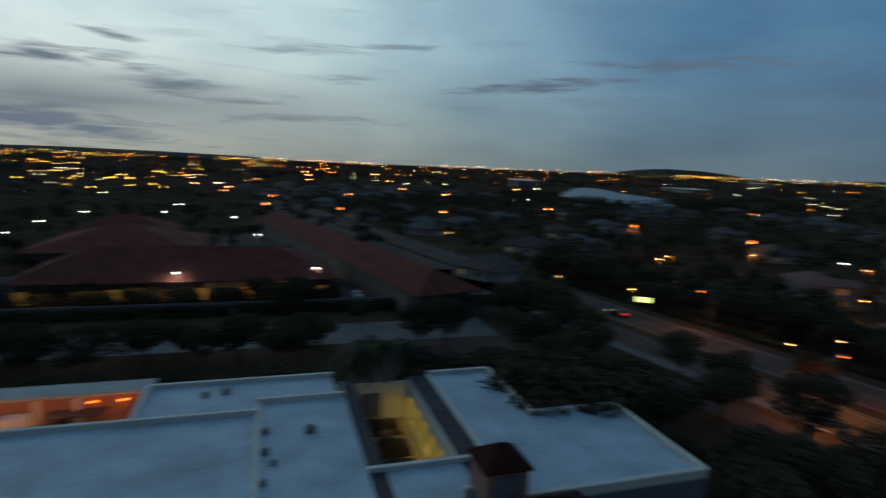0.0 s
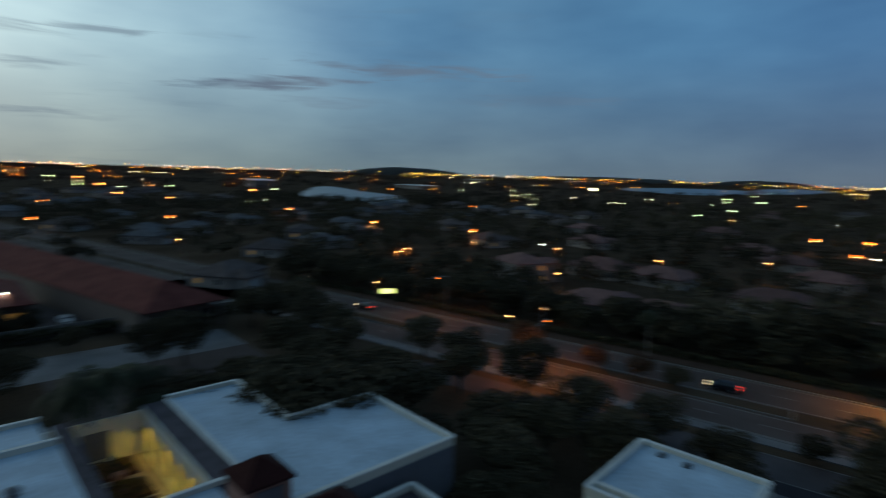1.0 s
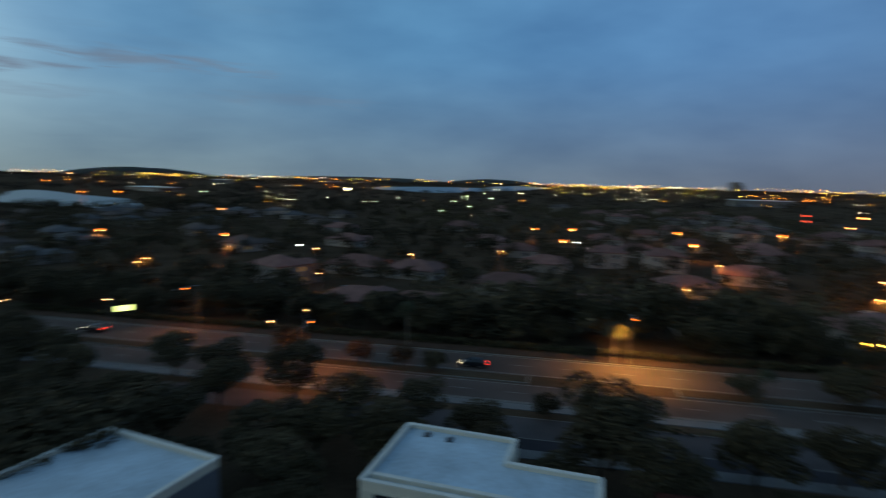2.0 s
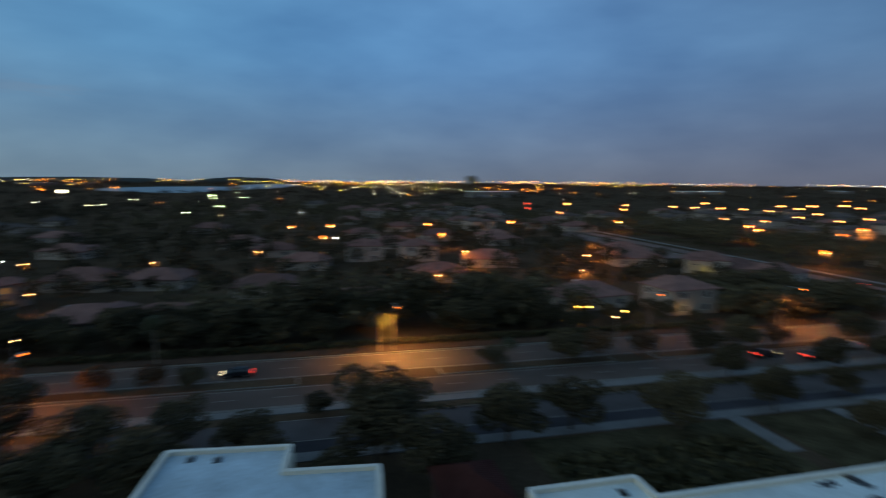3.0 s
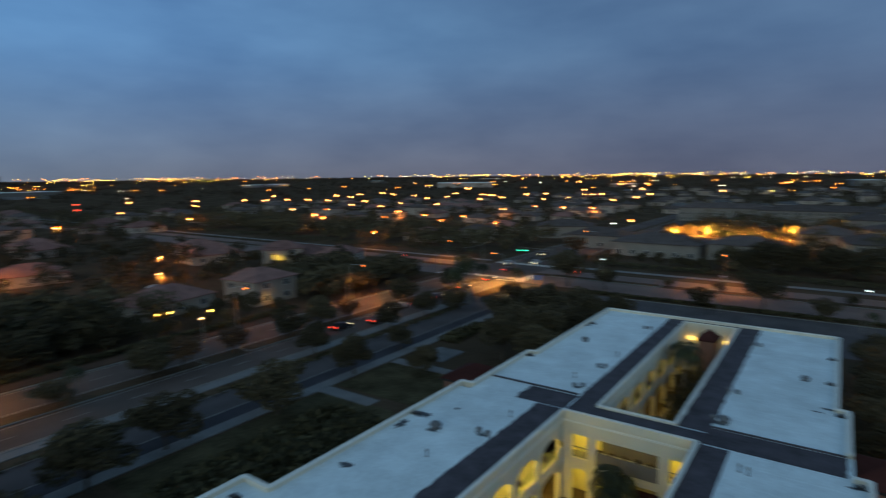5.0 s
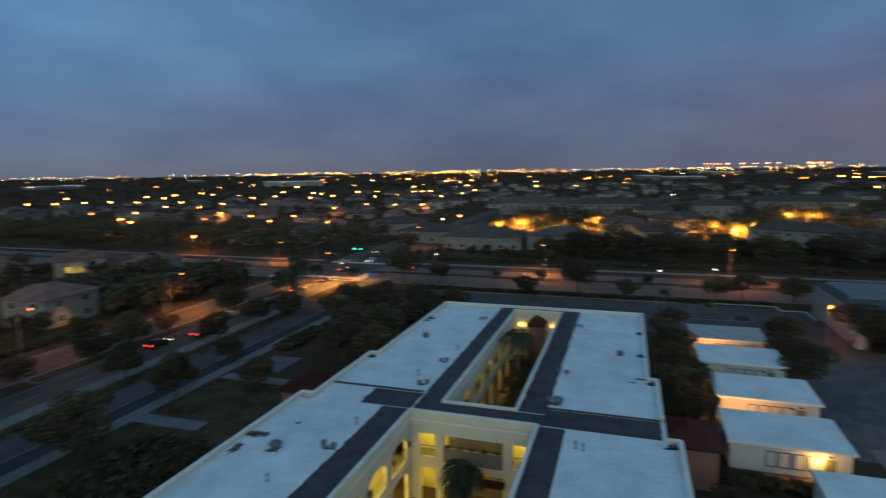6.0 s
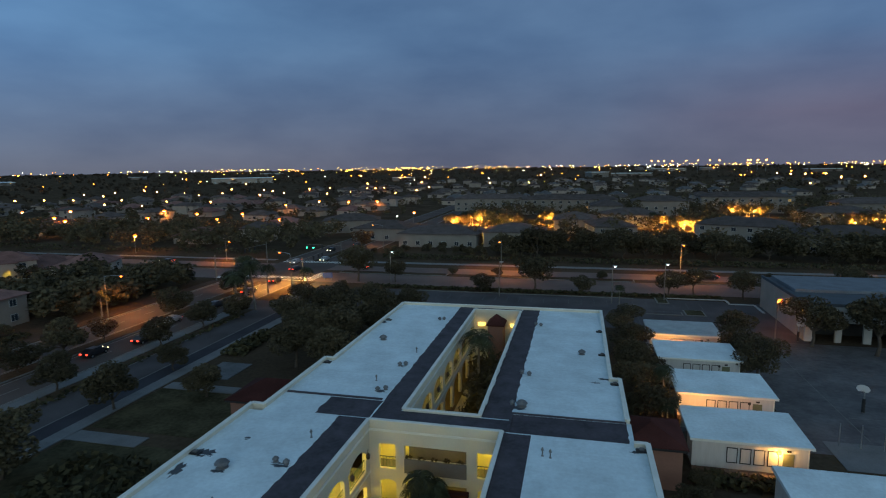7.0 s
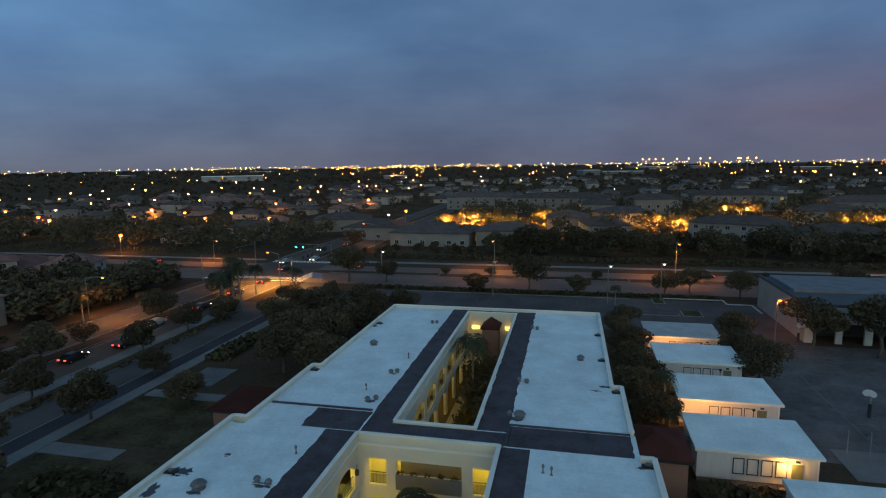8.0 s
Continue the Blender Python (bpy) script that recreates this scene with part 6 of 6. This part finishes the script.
# ---- apartments north of the cross street ----
def apartment(x, y, w, d, h, rz, label, roof=M_GREYT, lit=0):
    ob = thing("apartment_building", label, "apartment building", pose(x, y, 0, 0, 0, rz), "apartment buildings")
    body = part("wall", boxes((-w / 2, w / 2, -d / 2, d / 2, 0, h)), M_APT, ob)
    part("roof", hip(-w / 2, w / 2, -d / 2, d / 2, h, 2.8, 0.7), roof, ob)
    floors = int(h / 3)
    for f in range(floors):
        z = 0.9 + f * 3.0
        n = max(2, int(w / 5))
        for i in range(n):
            o = (i + 0.5) * w / n - w / 2
            add_window(body, o, -d / 2, z, 1.5, 1.4, 0, lit and (i * 3 + f * 5) % 11 == 4)
            if f and i % 3 == 1:
                b = part("balcony", turn(boxes((-1.5, 1.5, -1.2, 0, -0.2, 0), (-1.5, 1.5, -1.2, -1.1, 0, 0.9)), pose(o, -d / 2, f * 3.0)), M_APT, ob)
        for i in range(max(1, int(d / 6))):
            o = (i + 0.5) * d / max(1, int(d / 6)) - d / 2
            add_window(body, -w / 2, o, z, 1.4, 1.4, 3)
    taken.append((x, y))
    return ob


AP = "pale stucco apartment block with grey hipped tile roof"
FAR_BLOCKS = ((-4, 352, 56, 16, 9, 0, 1), (16, 318, 16, 24, 8, 0, 0), (47, 348, 30, 18, 8.5, 0, 0), (98, 372, 50, 18, 9.5, 0, 1), (-55, 378, 50, 16, 8, 5, 0), (66, 240, 34, 18, 6, -25, 1), (0, 262, 18, 22, 6, 0, 0), (14, 234, 16, 22, 6, 10, 0), (26, 284, 26, 18, 6.2, 10, 1), (-50, 212, 30, 22, 5, 0, 0))
NEAR_BLOCKS = ((-22, 214, 22, 18, 5.5, 0, 0), (-104, 250, 26, 18, 5.5, 20, 0), (90, 215, 30, 18, 5.5, 0, 0), (150, 330, 40, 18, 8.5, 0, 0), (170, 280, 40, 18, 6.5, 0, 1), (120, 300, 30, 16, 6.2, 10, 1), (-78, 225, 24, 18, 5, 0, 0))
for x, y, w, d, h, rz, lit in FAR_BLOCKS + NEAR_BLOCKS:
    apartment(x, y, w, d, h, rz, AP, lit=lit)
AMBER = (1.0, 0.45, 0.07)
for i, (x, y, wts) in enumerate(((-45, 270, 9000), (-29, 243, 9000), (-24, 254, 6000), (-52, 284, 6000), (-57, 262, 3500), (-13, 283, 5000), (45, 252, 9000), (52, 262, 5000), (39, 266, 5000), (84, 338, 9000), (93, 330, 5000), (66, 261, 4000), (112, 300, 4500), (118, 276, 7000), (127, 276, 7000), (140, 274, 6000))):
    p = street_lamp(x, y, 4.2, (0.3, 0), E_SOD, wts * 6.0, AMBER, "amber garden lamp among palms by the apartments", 0.3, 0)
    taken += [(x, y - 6), (x + 4, y - 14), (x - 2, y - 22), (x + 3, y - 31)]
    plant(PALMS, [(x - 4.5, y + 2.5, 0.85), (x + 8, y + 1.0, 0.8)])
    plant(OAKS, [(x - 1.2, y + 3.6, 0.95), (x + 4.5, y + 4.2, 0.85)])

# ---- shopping centre to the south ----
def mall(u, v, w, d, h, rise, label, lit=True):
    ob = thing("shopping_building", label, "shopping centre", SOUTH @ pose(u, v, 0), "shopping buildings")
    part("wall", boxes((-w / 2, w / 2, -d / 2, d / 2 - 3, 0, h)), M_WALL, ob)
    part("roof", hip(-w / 2, w / 2, -d / 2, d / 2, h, rise, 0.8), M_MALL, ob)
    n = int(w / 5)
    bm = None
    for i in range(n + 1):
        x = -w / 2 + i * w / n
        part("column", soft_box(x - 0.3, x + 0.3, d / 2 - 0.6, d / 2, 0, h, 0.05), M_WALL, ob)
    for i in range(n):
        x = -w / 2 + (i + 0.5) * w / n
        part("shop_window", boxes((x - 1.9, x + 1.9, d / 2 - 3, d / 2 - 2.95, 0.3, 3.0)), E_WIN if lit and i % 3 != 1 else M_GLASS, ob, "lit shop window" if lit and i % 3 != 1 else "")
    return ob


ML = "long shopping building with red tiled roof and lit arcade"
mall(24, -83, 62, 24, 5.0, 5.5, ML)
mall(46, -126, 40, 34, 5.0, 5.5, ML, False)
long_mall = mall(0, 0, 15, 148, 5.0, 3.8, "long narrow shopping building with red tiled roof", False)
long_mall.matrix_world = pose(-50, -178, 0, 0, 0, 1)
mall(52, -158, 30, 24, 5.0, 5.0, ML, False)
lamp("arcade_light", "AREA", tuple(south(24, -69.5) + Vector((0, 0, 4.6))), (1.0, 0.72, 0.35), 380, 50, 1.5)
for u in range(-4, 56, 8):
    q = south(u + 1, -66.8)
    plant(SMALL, [(q.x, q.y, RT.uniform(0.45, 0.7))])
    q = south(u + 4, -67.5)
    plant(ROUND, [(q.x, q.y, RT.uniform(0.7, 1.15))])

# ---- lamps and trees spread through the estates ----
RL = random.Random(3)
# street lamps of the housing estates, district by district
SOUTH_LAMPS = [(-53, -427), (-58, -314), (-76, -378), (-88, -282), (-133, -396), (-137, -261), (-97, -184), (-217, -274), (-87, -113), (-195, -188), (-94, -95), (-128, -117), (-136, -119), (-105, -88), (-346, -227), (-200, -135), (-167, -113), (-87, -55), (-96, -53), (-174, -84), (-136, -67), (-122, -55), (-172, -50), (-406, -66)]
WEST_LAMPS = [(-192, -23), (-289, -15), (-236, -1), (-295, 5), (-298, 57), (-241, 52), (-145, 28), (-182, 46), (-310, 110), (-192, 100), (-165, 83), (-136, 67), (-302, 175), (-92, 51)]
NORTH_LAMPS = [(-318, 263), (-261, 232), (-294, 273), (-238, 217), (-157, 171), (-207, 236), (-233, 280), (-198, 261), (-166, 234), (-172, 264), (-134, 235), (-183, 331), (-177, 368), (-155, 366), (-134, 368), (-82, 279)]
FAR_WEST_LAMPS = [(-54, -714), (-44, -528), (-64, -473), (-118, -642), (-276, -1029), (-226, -830), (-179, -658), (-385, -964), (-281, -659), (-213, -476), (-215, -400), (-357, -498), (-393, 180), (-543, 259), (-508, 305), (-429, 256), (-480, 340), (-457, 347), (-543, 426), (-444, 364), (-426, 374)]
FAR_NORTH_LAMPS = [(-475, 461), (-397, 374), (-426, 434), (-320, 326), (-475, 500), (-353, 377), (-477, 544), (-284, 320), (-434, 513), (-299, 362), (-382, 489), (-334, 447), (-260, 360), (-334, 482), (-384, 572), (-488, 765), (-333, 555), (-276, 453), (-308, 530), (-272, 488), (-289, 575), (-276, 600), (-220, 472), (-210, 503), (-539, 1364), (-287, 749), (-223, 581), (-218, 593), (-212, 605), (-348, 1092), (-158, 481), (-223, 800), (-155, 539), (-310, 1141), (-164, 620), (-113, 744), (-82, 1290), (379, 1238), (373, 1145), (238, 669), (392, 1132), (426, 1136), (364, 917), (401, 935), (457, 985)]
ESTATE_LAMPS = SOUTH_LAMPS + WEST_LAMPS + NORTH_LAMPS
PROTO_LAMP = street_lamp(*NORTH_LAMPS[0], 6.3, (0.6, 0), E_CORE, 0, label="sodium lamp over a street among houses", size=0.52)
# glowing bowl added to imitate the lens halo round the lamp core
bowl = bmesh.new()
tube(bowl, [(0.6, 0, 6.22), (0.6, 0, 6.5), (0.6, 0, 6.86), (0.6, 0, 7.02)], [0.5, 0.85, 0.75, 0.28], 12)
part("refractor", bowl, E_HALO, PROTO_LAMP, "glowing orange bowl added as the halo round the lamp")
LOW_LAMP = street_lamp(*SOUTH_LAMPS[-1], 5.2, (0.6, 0), E_CORE, 0, label="small sodium lamp beside a house drive", size=0.2)
for x, y in ESTATE_LAMPS:
    d = math.hypot(x, y + 5)
    if (x, y) in (NORTH_LAMPS[0], SOUTH_LAMPS[-1]):
        continue
    if d < 235:
        copy_thing(LOW_LAMP, pose(x, y, 0, 0, 0, RL.uniform(0, 360)) @ Matrix.Diagonal((1, 1, 0.9 if d < 150 else 1.2, 1)))
    else:
        s = min(1.1, d / 310)
        copy_thing(PROTO_LAMP, pose(x, y, 0, 0, 0, RL.uniform(0, 360)) @ Matrix.Diagonal((s, s, 1, 1)))
taken += ESTATE_LAMPS
for x, y in ESTATE_LAMPS:
    if math.hypot(x, y) < 400 and x < -125:
        lamp("estate_light", "POINT", (x + 0.6, y, 5.6), SODIUM, 3200 if y > 0 else 420, 0.4)
SHOP_LAMPS = [(-8, -264), (-3, -131), (-16, -301), (-31, -239), (-30, -186), (-32, -156), (-31, -128), (36, -204), (31, -234), (20, -266)]
FAR_WHITE = [(-532, -292), (-501, -263), (-484, -243), (-391, -202), (-557, -237), (-498, -175), (-502, -167), (-620, -176)]
FAR_YELLOW = [(-12, -488), (-17, -451), (-62, 743), (81, -561), (41, -470), (48, -569), (43, -608), (26, -439), (10, -673), (16, -598), (4, -467)]
plant(ROUND, [(-33.2, -124.6, 0.75), (-23.0, -116.5, 1.25), (-36.0, -150.0, 0.7), (-20.5, -160.0, 0.8)])
for x, y in SHOP_LAMPS:
    street_lamp(x, y, 7.0, (0.4, 0), E_WHT, 420 if y > -160 else 0, COOL, "white lamp on a tall parking lot pole", 0.26, 0)
for x, y in ((-180, -93), (-231, 4), (-84, 257), (-407, -10)):
    street_lamp(x, y, 6.5, (0.4, 0), E_WHT, 0, COOL, "pale white lamp on a pole among houses", 0.3, 0)


def wall_lantern(x, y, z, material, size, label):
    ob = thing("wall_lantern", label, "lamp", pose(x, y, z), "house lamps")
    part("bracket", soft_box(-0.4, 0.0, -0.06, 0.06, 0.1, 0.2, 0.02), M_DARK, ob)
    part("glass", soft_box(-size, size, -size, size, -size, size, size * 0.4), material, ob)
    return ob


for x, y in ((-117, 53), (-108, 51), (-107.5, 53.4), (-102, 59)):
    wall_lantern(x, y, 3.0, E_YELF, 0.17, "yellow house lamp glowing beside a drive")
    lamp("house_light", "POINT", (x + 0.6, y - 0.4, 2.8), YELLOW, 22, 0.2)


def dry(x, y):
    """True where the near lake leaves room for trees."""
    c, q = math.cos(radians(52)), math.sin(radians(52))
    a, b = (x + 515) * c + (y + 530) * q, -(x + 515) * q + (y + 530) * c
    return (a / 232) ** 2 + (b / 66) ** 2 > 1


def grove(n, x0, x1, y0, y1, label, seed, low=5.0, high=9.0, gap=8.0, k=110, size=0.56):
    """Trees between the houses, joined into one mass of leaf clumps."""
    rng = np.random.default_rng(seed)
    xy = [(x, y) for x, y in zip(rng.uniform(x0, x1, n), rng.uniform(y0, y1, n)) if clear(x, y, gap) and dry(x, y)]
    c = []
    for x, y in xy:
        h = rng.uniform(low, high)
        r = h * rng.uniform(0.36, 0.55)
        lobes = [(x, y, h * 0.6, r * 0.7, r * 0.7, h * 0.34)] + [(x + rng.uniform(-0.6, 0.6) * r, y + rng.uniform(-0.6, 0.6) * r, h * rng.uniform(0.4, 0.8), r * 0.45, r * 0.45, r * 0.4) for _ in range(4)]
        c.append(cloud(rng, k, lobes))
    return tagged(new("grove", quads("grove", leaves(rng, np.concatenate(c), size), M_LEAF)), label, "trees", kind="stuff")


grove(380, -300, -113, -130, 128, "dark garden trees between the houses", 1)
grove(300, -340, -98, 176, 236, "dense dark trees along the cross street", 8, 6, 10, 7.0)
grove(24, -68, -18, 176, 200, "dark shrubs behind the cross street", 21, 2, 3.5, 7.0)
grove(110, 60, 190, 182, 232, "dark trees behind the cross street", 22, 5, 10, 8.0)
grove(120, -128, -97, 84, 126, "dense dark bushy trees at the street corner", 9, 5.2, 8.2, 5.0)
grove(46, -150, -104, -130, -44, "dark leafy trees round the avenue houses", 42, 5.5, 8.5, 8.0)
grove(80, -140, -104, -42, 56, "tall dark trees between the avenue and the houses", 41, 6.5, 9.3, 6.5)
grove(60, -11.6, -7.3, 60, 75, "dark shrubs in the long courtyard", 10, 3.0, 5.6, 0.5, 70, 0.26)
grove(40, -11.4, -7.3, 49, 60, "low dark planting in the long courtyard", 31, 1.0, 2.4, 0.5, 70, 0.16)
grove(10, -11.4, -7.4, 44.4, 46.6, "low dark planting at the end of the long courtyard", 32, 0.8, 1.6, 0.3, 70, 0.13)
grove(520, -640, -300, -140, 180, "dark trees between far houses", 2, k=70, size=0.75)
grove(330, -480, -100, 180, 480, "dark trees between estate houses", 3, 4, 7.5, 9.0, 80, 0.65)
grove(560, -60, 190, 205, 430, "dark trees round the apartments", 4, 5.5, 11, 8.0, 80, 0.62)
grove(160, -120, 420, 420, 900, "dark trees between far houses", 11, 4, 8, 11.0, 60, 0.9)
grove(520, -300, -98, -420, -125, "dark trees between low houses", 5)
grove(150, -500, -300, -500, -320, "dark trees along the lake shore", 23, 6, 10, 6.0, 80, 0.8)
grove(130, -100, 70, -340, -170, "dark trees round the shops", 6, 4, 7, 14.0)
grove(260, -620, -300, -420, -140, "dark trees round the lake houses", 7, 4, 7.5, 9.0, 70, 0.75)


def woods(name, n, near, far, a0, a1, label, seed, low=3.0, high=8.0):
    """Far tree tops as one mass of leaf clumps over a ring of the plan."""
    rng = np.random.default_rng(seed)
    a = np.radians(rng.uniform(a0, a1, n))
    d = np.sqrt(rng.uniform(near ** 2, far ** 2, n))
    patch = np.sin(d * 0.011 + 3 * a) + np.sin(d * 0.023 * np.cos(a * 5)) > -0.75
    a, d = a[patch], d[patch]
    x, y = -d * np.sin(a), d * np.cos(a)
    lakes = ((-1650, -330, 470, 190), (-2350, -160, 760, 125))
    keep = dry(x, y)
    for cx, cy, rx, ry in lakes:
        keep &= ((x - cx) / rx) ** 2 + ((y - cy) / ry) ** 2 > 1
    x, y, d = x[keep], y[keep], d[keep]
    k = 14
    hgt = rng.uniform(low, high, len(x))
    c = np.repeat(np.stack([x, y, hgt * 0.5], 1), k, 0)
    r = np.repeat(hgt * 0.62, k)[:, None]
    c = c + rng.normal(size=c.shape) * r * np.array([0.6, 0.6, 0.42])
    c[:, 2] = np.clip(c[:, 2], 0.3, None)
    size = np.repeat(1.1 + d / 900, k)
    v = leaves(rng, c, 1.0) - c[:, None]
    v = c[:, None] + v * size[:, None, None]
    return tagged(new(name, quads(name, v, M_WOOD)), label, "woods", kind="stuff")


woods("far_woods", 3000, 320, 1300, -45, 215, "dark mass of distant tree tops", 7)
woods("far_woods", 6000, 1300, 4300, -45, 215, "dark mass of far tree tops at the horizon", 8, 5, 10)


def warehouse(x, y, w, d, h, rz, material, label):
    ob = thing("warehouse", label, "warehouse", pose(x, y, 0, 0, 0, rz))
    part("wall", boxes((-w / 2, w / 2, -d / 2, d / 2, 0, h)), material, ob)
    part("roof", boxes((-w / 2 - 0.5, w / 2 + 0.5, -d / 2 - 0.5, d / 2 + 0.5, h, h + 0.6)), M_MEMB, ob)
    n = int(w / 12)
    for i in range(n):
        o = (i + 0.5) * w / n - w / 2
        part("loading_door", boxes((o - 2, o + 2, -d / 2 - 0.1, -d / 2, 0, 4.5)), M_STEEL, ob)
    return ob


warehouse(-670, 1040, 116, 60, 10, 32, M_WALLH, "long pale warehouse with a white flat roof")
RW = random.Random(9)
for i in range(18):
    a = math.radians(RW.uniform(-30, 150))
    d = RW.uniform(900, 2600)
    warehouse(-d * math.sin(a), d * math.cos(a), RW.uniform(40, 110), RW.uniform(25, 50), RW.uniform(6, 11), RW.uniform(0, 180), RW.choice((M_WALL, M_POLE)), "distant pale flat-roofed commercial building")
TWR = thing("tower_block", "lone dark tower block on the horizon", "tower block", pose(-3700, 1080, 0, 0, 0, 20))
part("wall", boxes((-34, 34, -18, 18, 0, 52), (34, 52, -18, 18, 0, 38)), M_POLE, TWR)
part("roof", boxes((-20, 16, -10, 10, 52, 58)), M_POLE, TWR)


def city_lights(material, n, near, far, a0, a1, label, seed, zlo=9, zhi=16, power=1.0, size=0.0011, clusters=0):
    """Tiny lamps far away, as loose faceted beads."""
    rng = np.random.default_rng(seed)
    a = np.radians(rng.uniform(a0, a1, n))
    if clusters:
        hub = np.radians(rng.uniform(a0, a1, clusters))
        pick = rng.integers(0, clusters, n)
        a = np.where(rng.random(n) < 0.75, hub[pick] + rng.normal(0, 0.035, n), a)
    d = near + (far - near) * rng.random(n) ** power
    c = np.stack([-d * np.sin(a), d * np.cos(a), rng.uniform(zlo, zhi, n)], 1)
    r = (d * size * rng.uniform(0.6, 1.25, n))[:, None, None]
    octa = np.array([(1, 0, 0), (0, 1, 0), (-1, 0, 0), (0, -1, 0), (0, 0, 1), (0, 0, -1)], float)
    v = (c[:, None] + octa[None] * r).reshape(-1, 3)
    f = np.array([(0, 1, 4), (1, 2, 4), (2, 3, 4), (3, 0, 4), (1, 0, 5), (2, 1, 5), (3, 2, 5), (0, 3, 5)])
    faces = (f[None] + (np.arange(n) * 6)[:, None, None]).reshape(-1, 3)
    me = bpy.data.meshes.new("city_lights")
    me.from_pydata(v.tolist(), [], faces.tolist())
    me.materials.append(material)
    return tagged(new("city_lights", me), label, "lights", kind="stuff")


for mt in (E_SOD, E_EST, E_CORE, E_HALO, E_WHT, E_HEAD, E_TAIL, E_GREEN, E_RED, E_SODF, E_YELF, E_WHTF, E_GRNF):
    mt.cycles.emission_sampling = "NONE"
city_lights(E_SODF, 340, 1500, 4500, -40, 200, "far orange street lights along the horizon", 1, 10, 20, 0.8, 0.0005)
city_lights(E_YELF, 700, 1500, 4600, -40, 200, "far yellow street lights along the horizon", 2, 10, 22, 0.95, 0.0005, 34)
city_lights(E_WHTF, 280, 1400, 4500, -40, 200, "far white lights along the horizon", 3, 8, 20, 0.8, 0.0005, 24)
city_lights(E_SODF, 60, 800, 1600, -40, 75, "orange lights of far estates", 4, 6, 10, 0.9, 0.0007)
city_lights(E_SODF, 24, 500, 1500, 75, 155, "orange lights of far estates", 14, 5, 9, 0.9, 0.0008)
city_lights(E_SODF, 70, 700, 1900, 140, 205, "orange lights of far estates", 15, 6, 11, 0.9, 0.0006)
city_lights(E_WHTF, 50, 500, 1600, -40, 200, "white lights of far estates", 5, 5, 10, 0.9, 0.0007)
city_lights(E_GRNF, 22, 420, 1000, 95, 200, "greenish white lamps of far grounds", 7, 5, 9, 1.0, 0.0009, 5)

city_lights(E_YELF, 44, 380, 1300, 170, 204, "yellow lights of streets beyond the shops", 23, 5, 9, 0.9, 0.0009)
city_lights(E_WHTF, 24, 350, 1000, 172, 204, "white lights of streets beyond the shops", 24, 5, 9, 0.9, 0.0008)
city_lights(E_WHTF, 20, 1000, 1900, 74, 96, "bright white lights of a far shopping street", 21, 5, 9, 0.9, 0.0005, 9)
city_lights(E_YELF, 20, 1100, 1900, 70, 94, "yellow lights of a far shopping street", 22, 5, 9, 0.9, 0.0006, 7)


def beads(rows, material, z, size, label):
    """Lamps of far streets, each at its own place, as faceted beads."""
    bm = bmesh.new()
    for x, y in rows:
        bmesh.ops.create_icosphere(bm, subdivisions=1, radius=size * math.hypot(x, y), matrix=Matrix.Translation((x, y, z)))
    return tagged(mesh_ob("city_lights", bm, material), label, "lights", kind="stuff")


beads(FAR_WEST_LAMPS, E_EST, 6.5, 0.0012, "sodium street lamps of the estates beyond the avenue")
beads(FAR_NORTH_LAMPS, E_EST, 6.5, 0.0012, "sodium street lamps of the estates beyond the crossing")
beads(FAR_WHITE, E_WHTF, 8.0, 0.0008, "white lamps over distant grounds")
beads(FAR_YELLOW, E_YELF, 7.0, 0.0009, "yellow lamps beyond the shops")
beads([(-543, 214), (-540, 213), (-448, 176)], E_RED, 7.0, 0.0016, "red lamps of a far crossing")


def flood_mast(x, y, h, s, material):
    ob = thing("flood_mast", "tall sports ground mast with glowing flood lamps", "flood light", pose(x, y, 0), "flood masts")
    bm = bmesh.new()
    tube(bm, [(0, 0, 0), (0, 0, h)], [0.4, 0.2], 6)
    part("mast", bm, M_STEEL, ob)
    bm = bmesh.new()
    bmesh.ops.create_icosphere(bm, subdivisions=2, radius=s)
    part("lamp_cluster", turn(bm, pose(0, 0, h)), material, ob)
    return ob


for x in (220, 240, 257, 280, 319, 351, 383, 409):
    flood_mast(x, math.sqrt(1900 ** 2 - x * x), 34, 1.8, E_FLOOD)
for x in (482, 488, 506, 527):
    flood_mast(x, math.sqrt(1900 ** 2 - x * x), 33, 2.2, E_FLOOD)
flood_mast(-920, -350, 9, 2.2, E_WHTF)
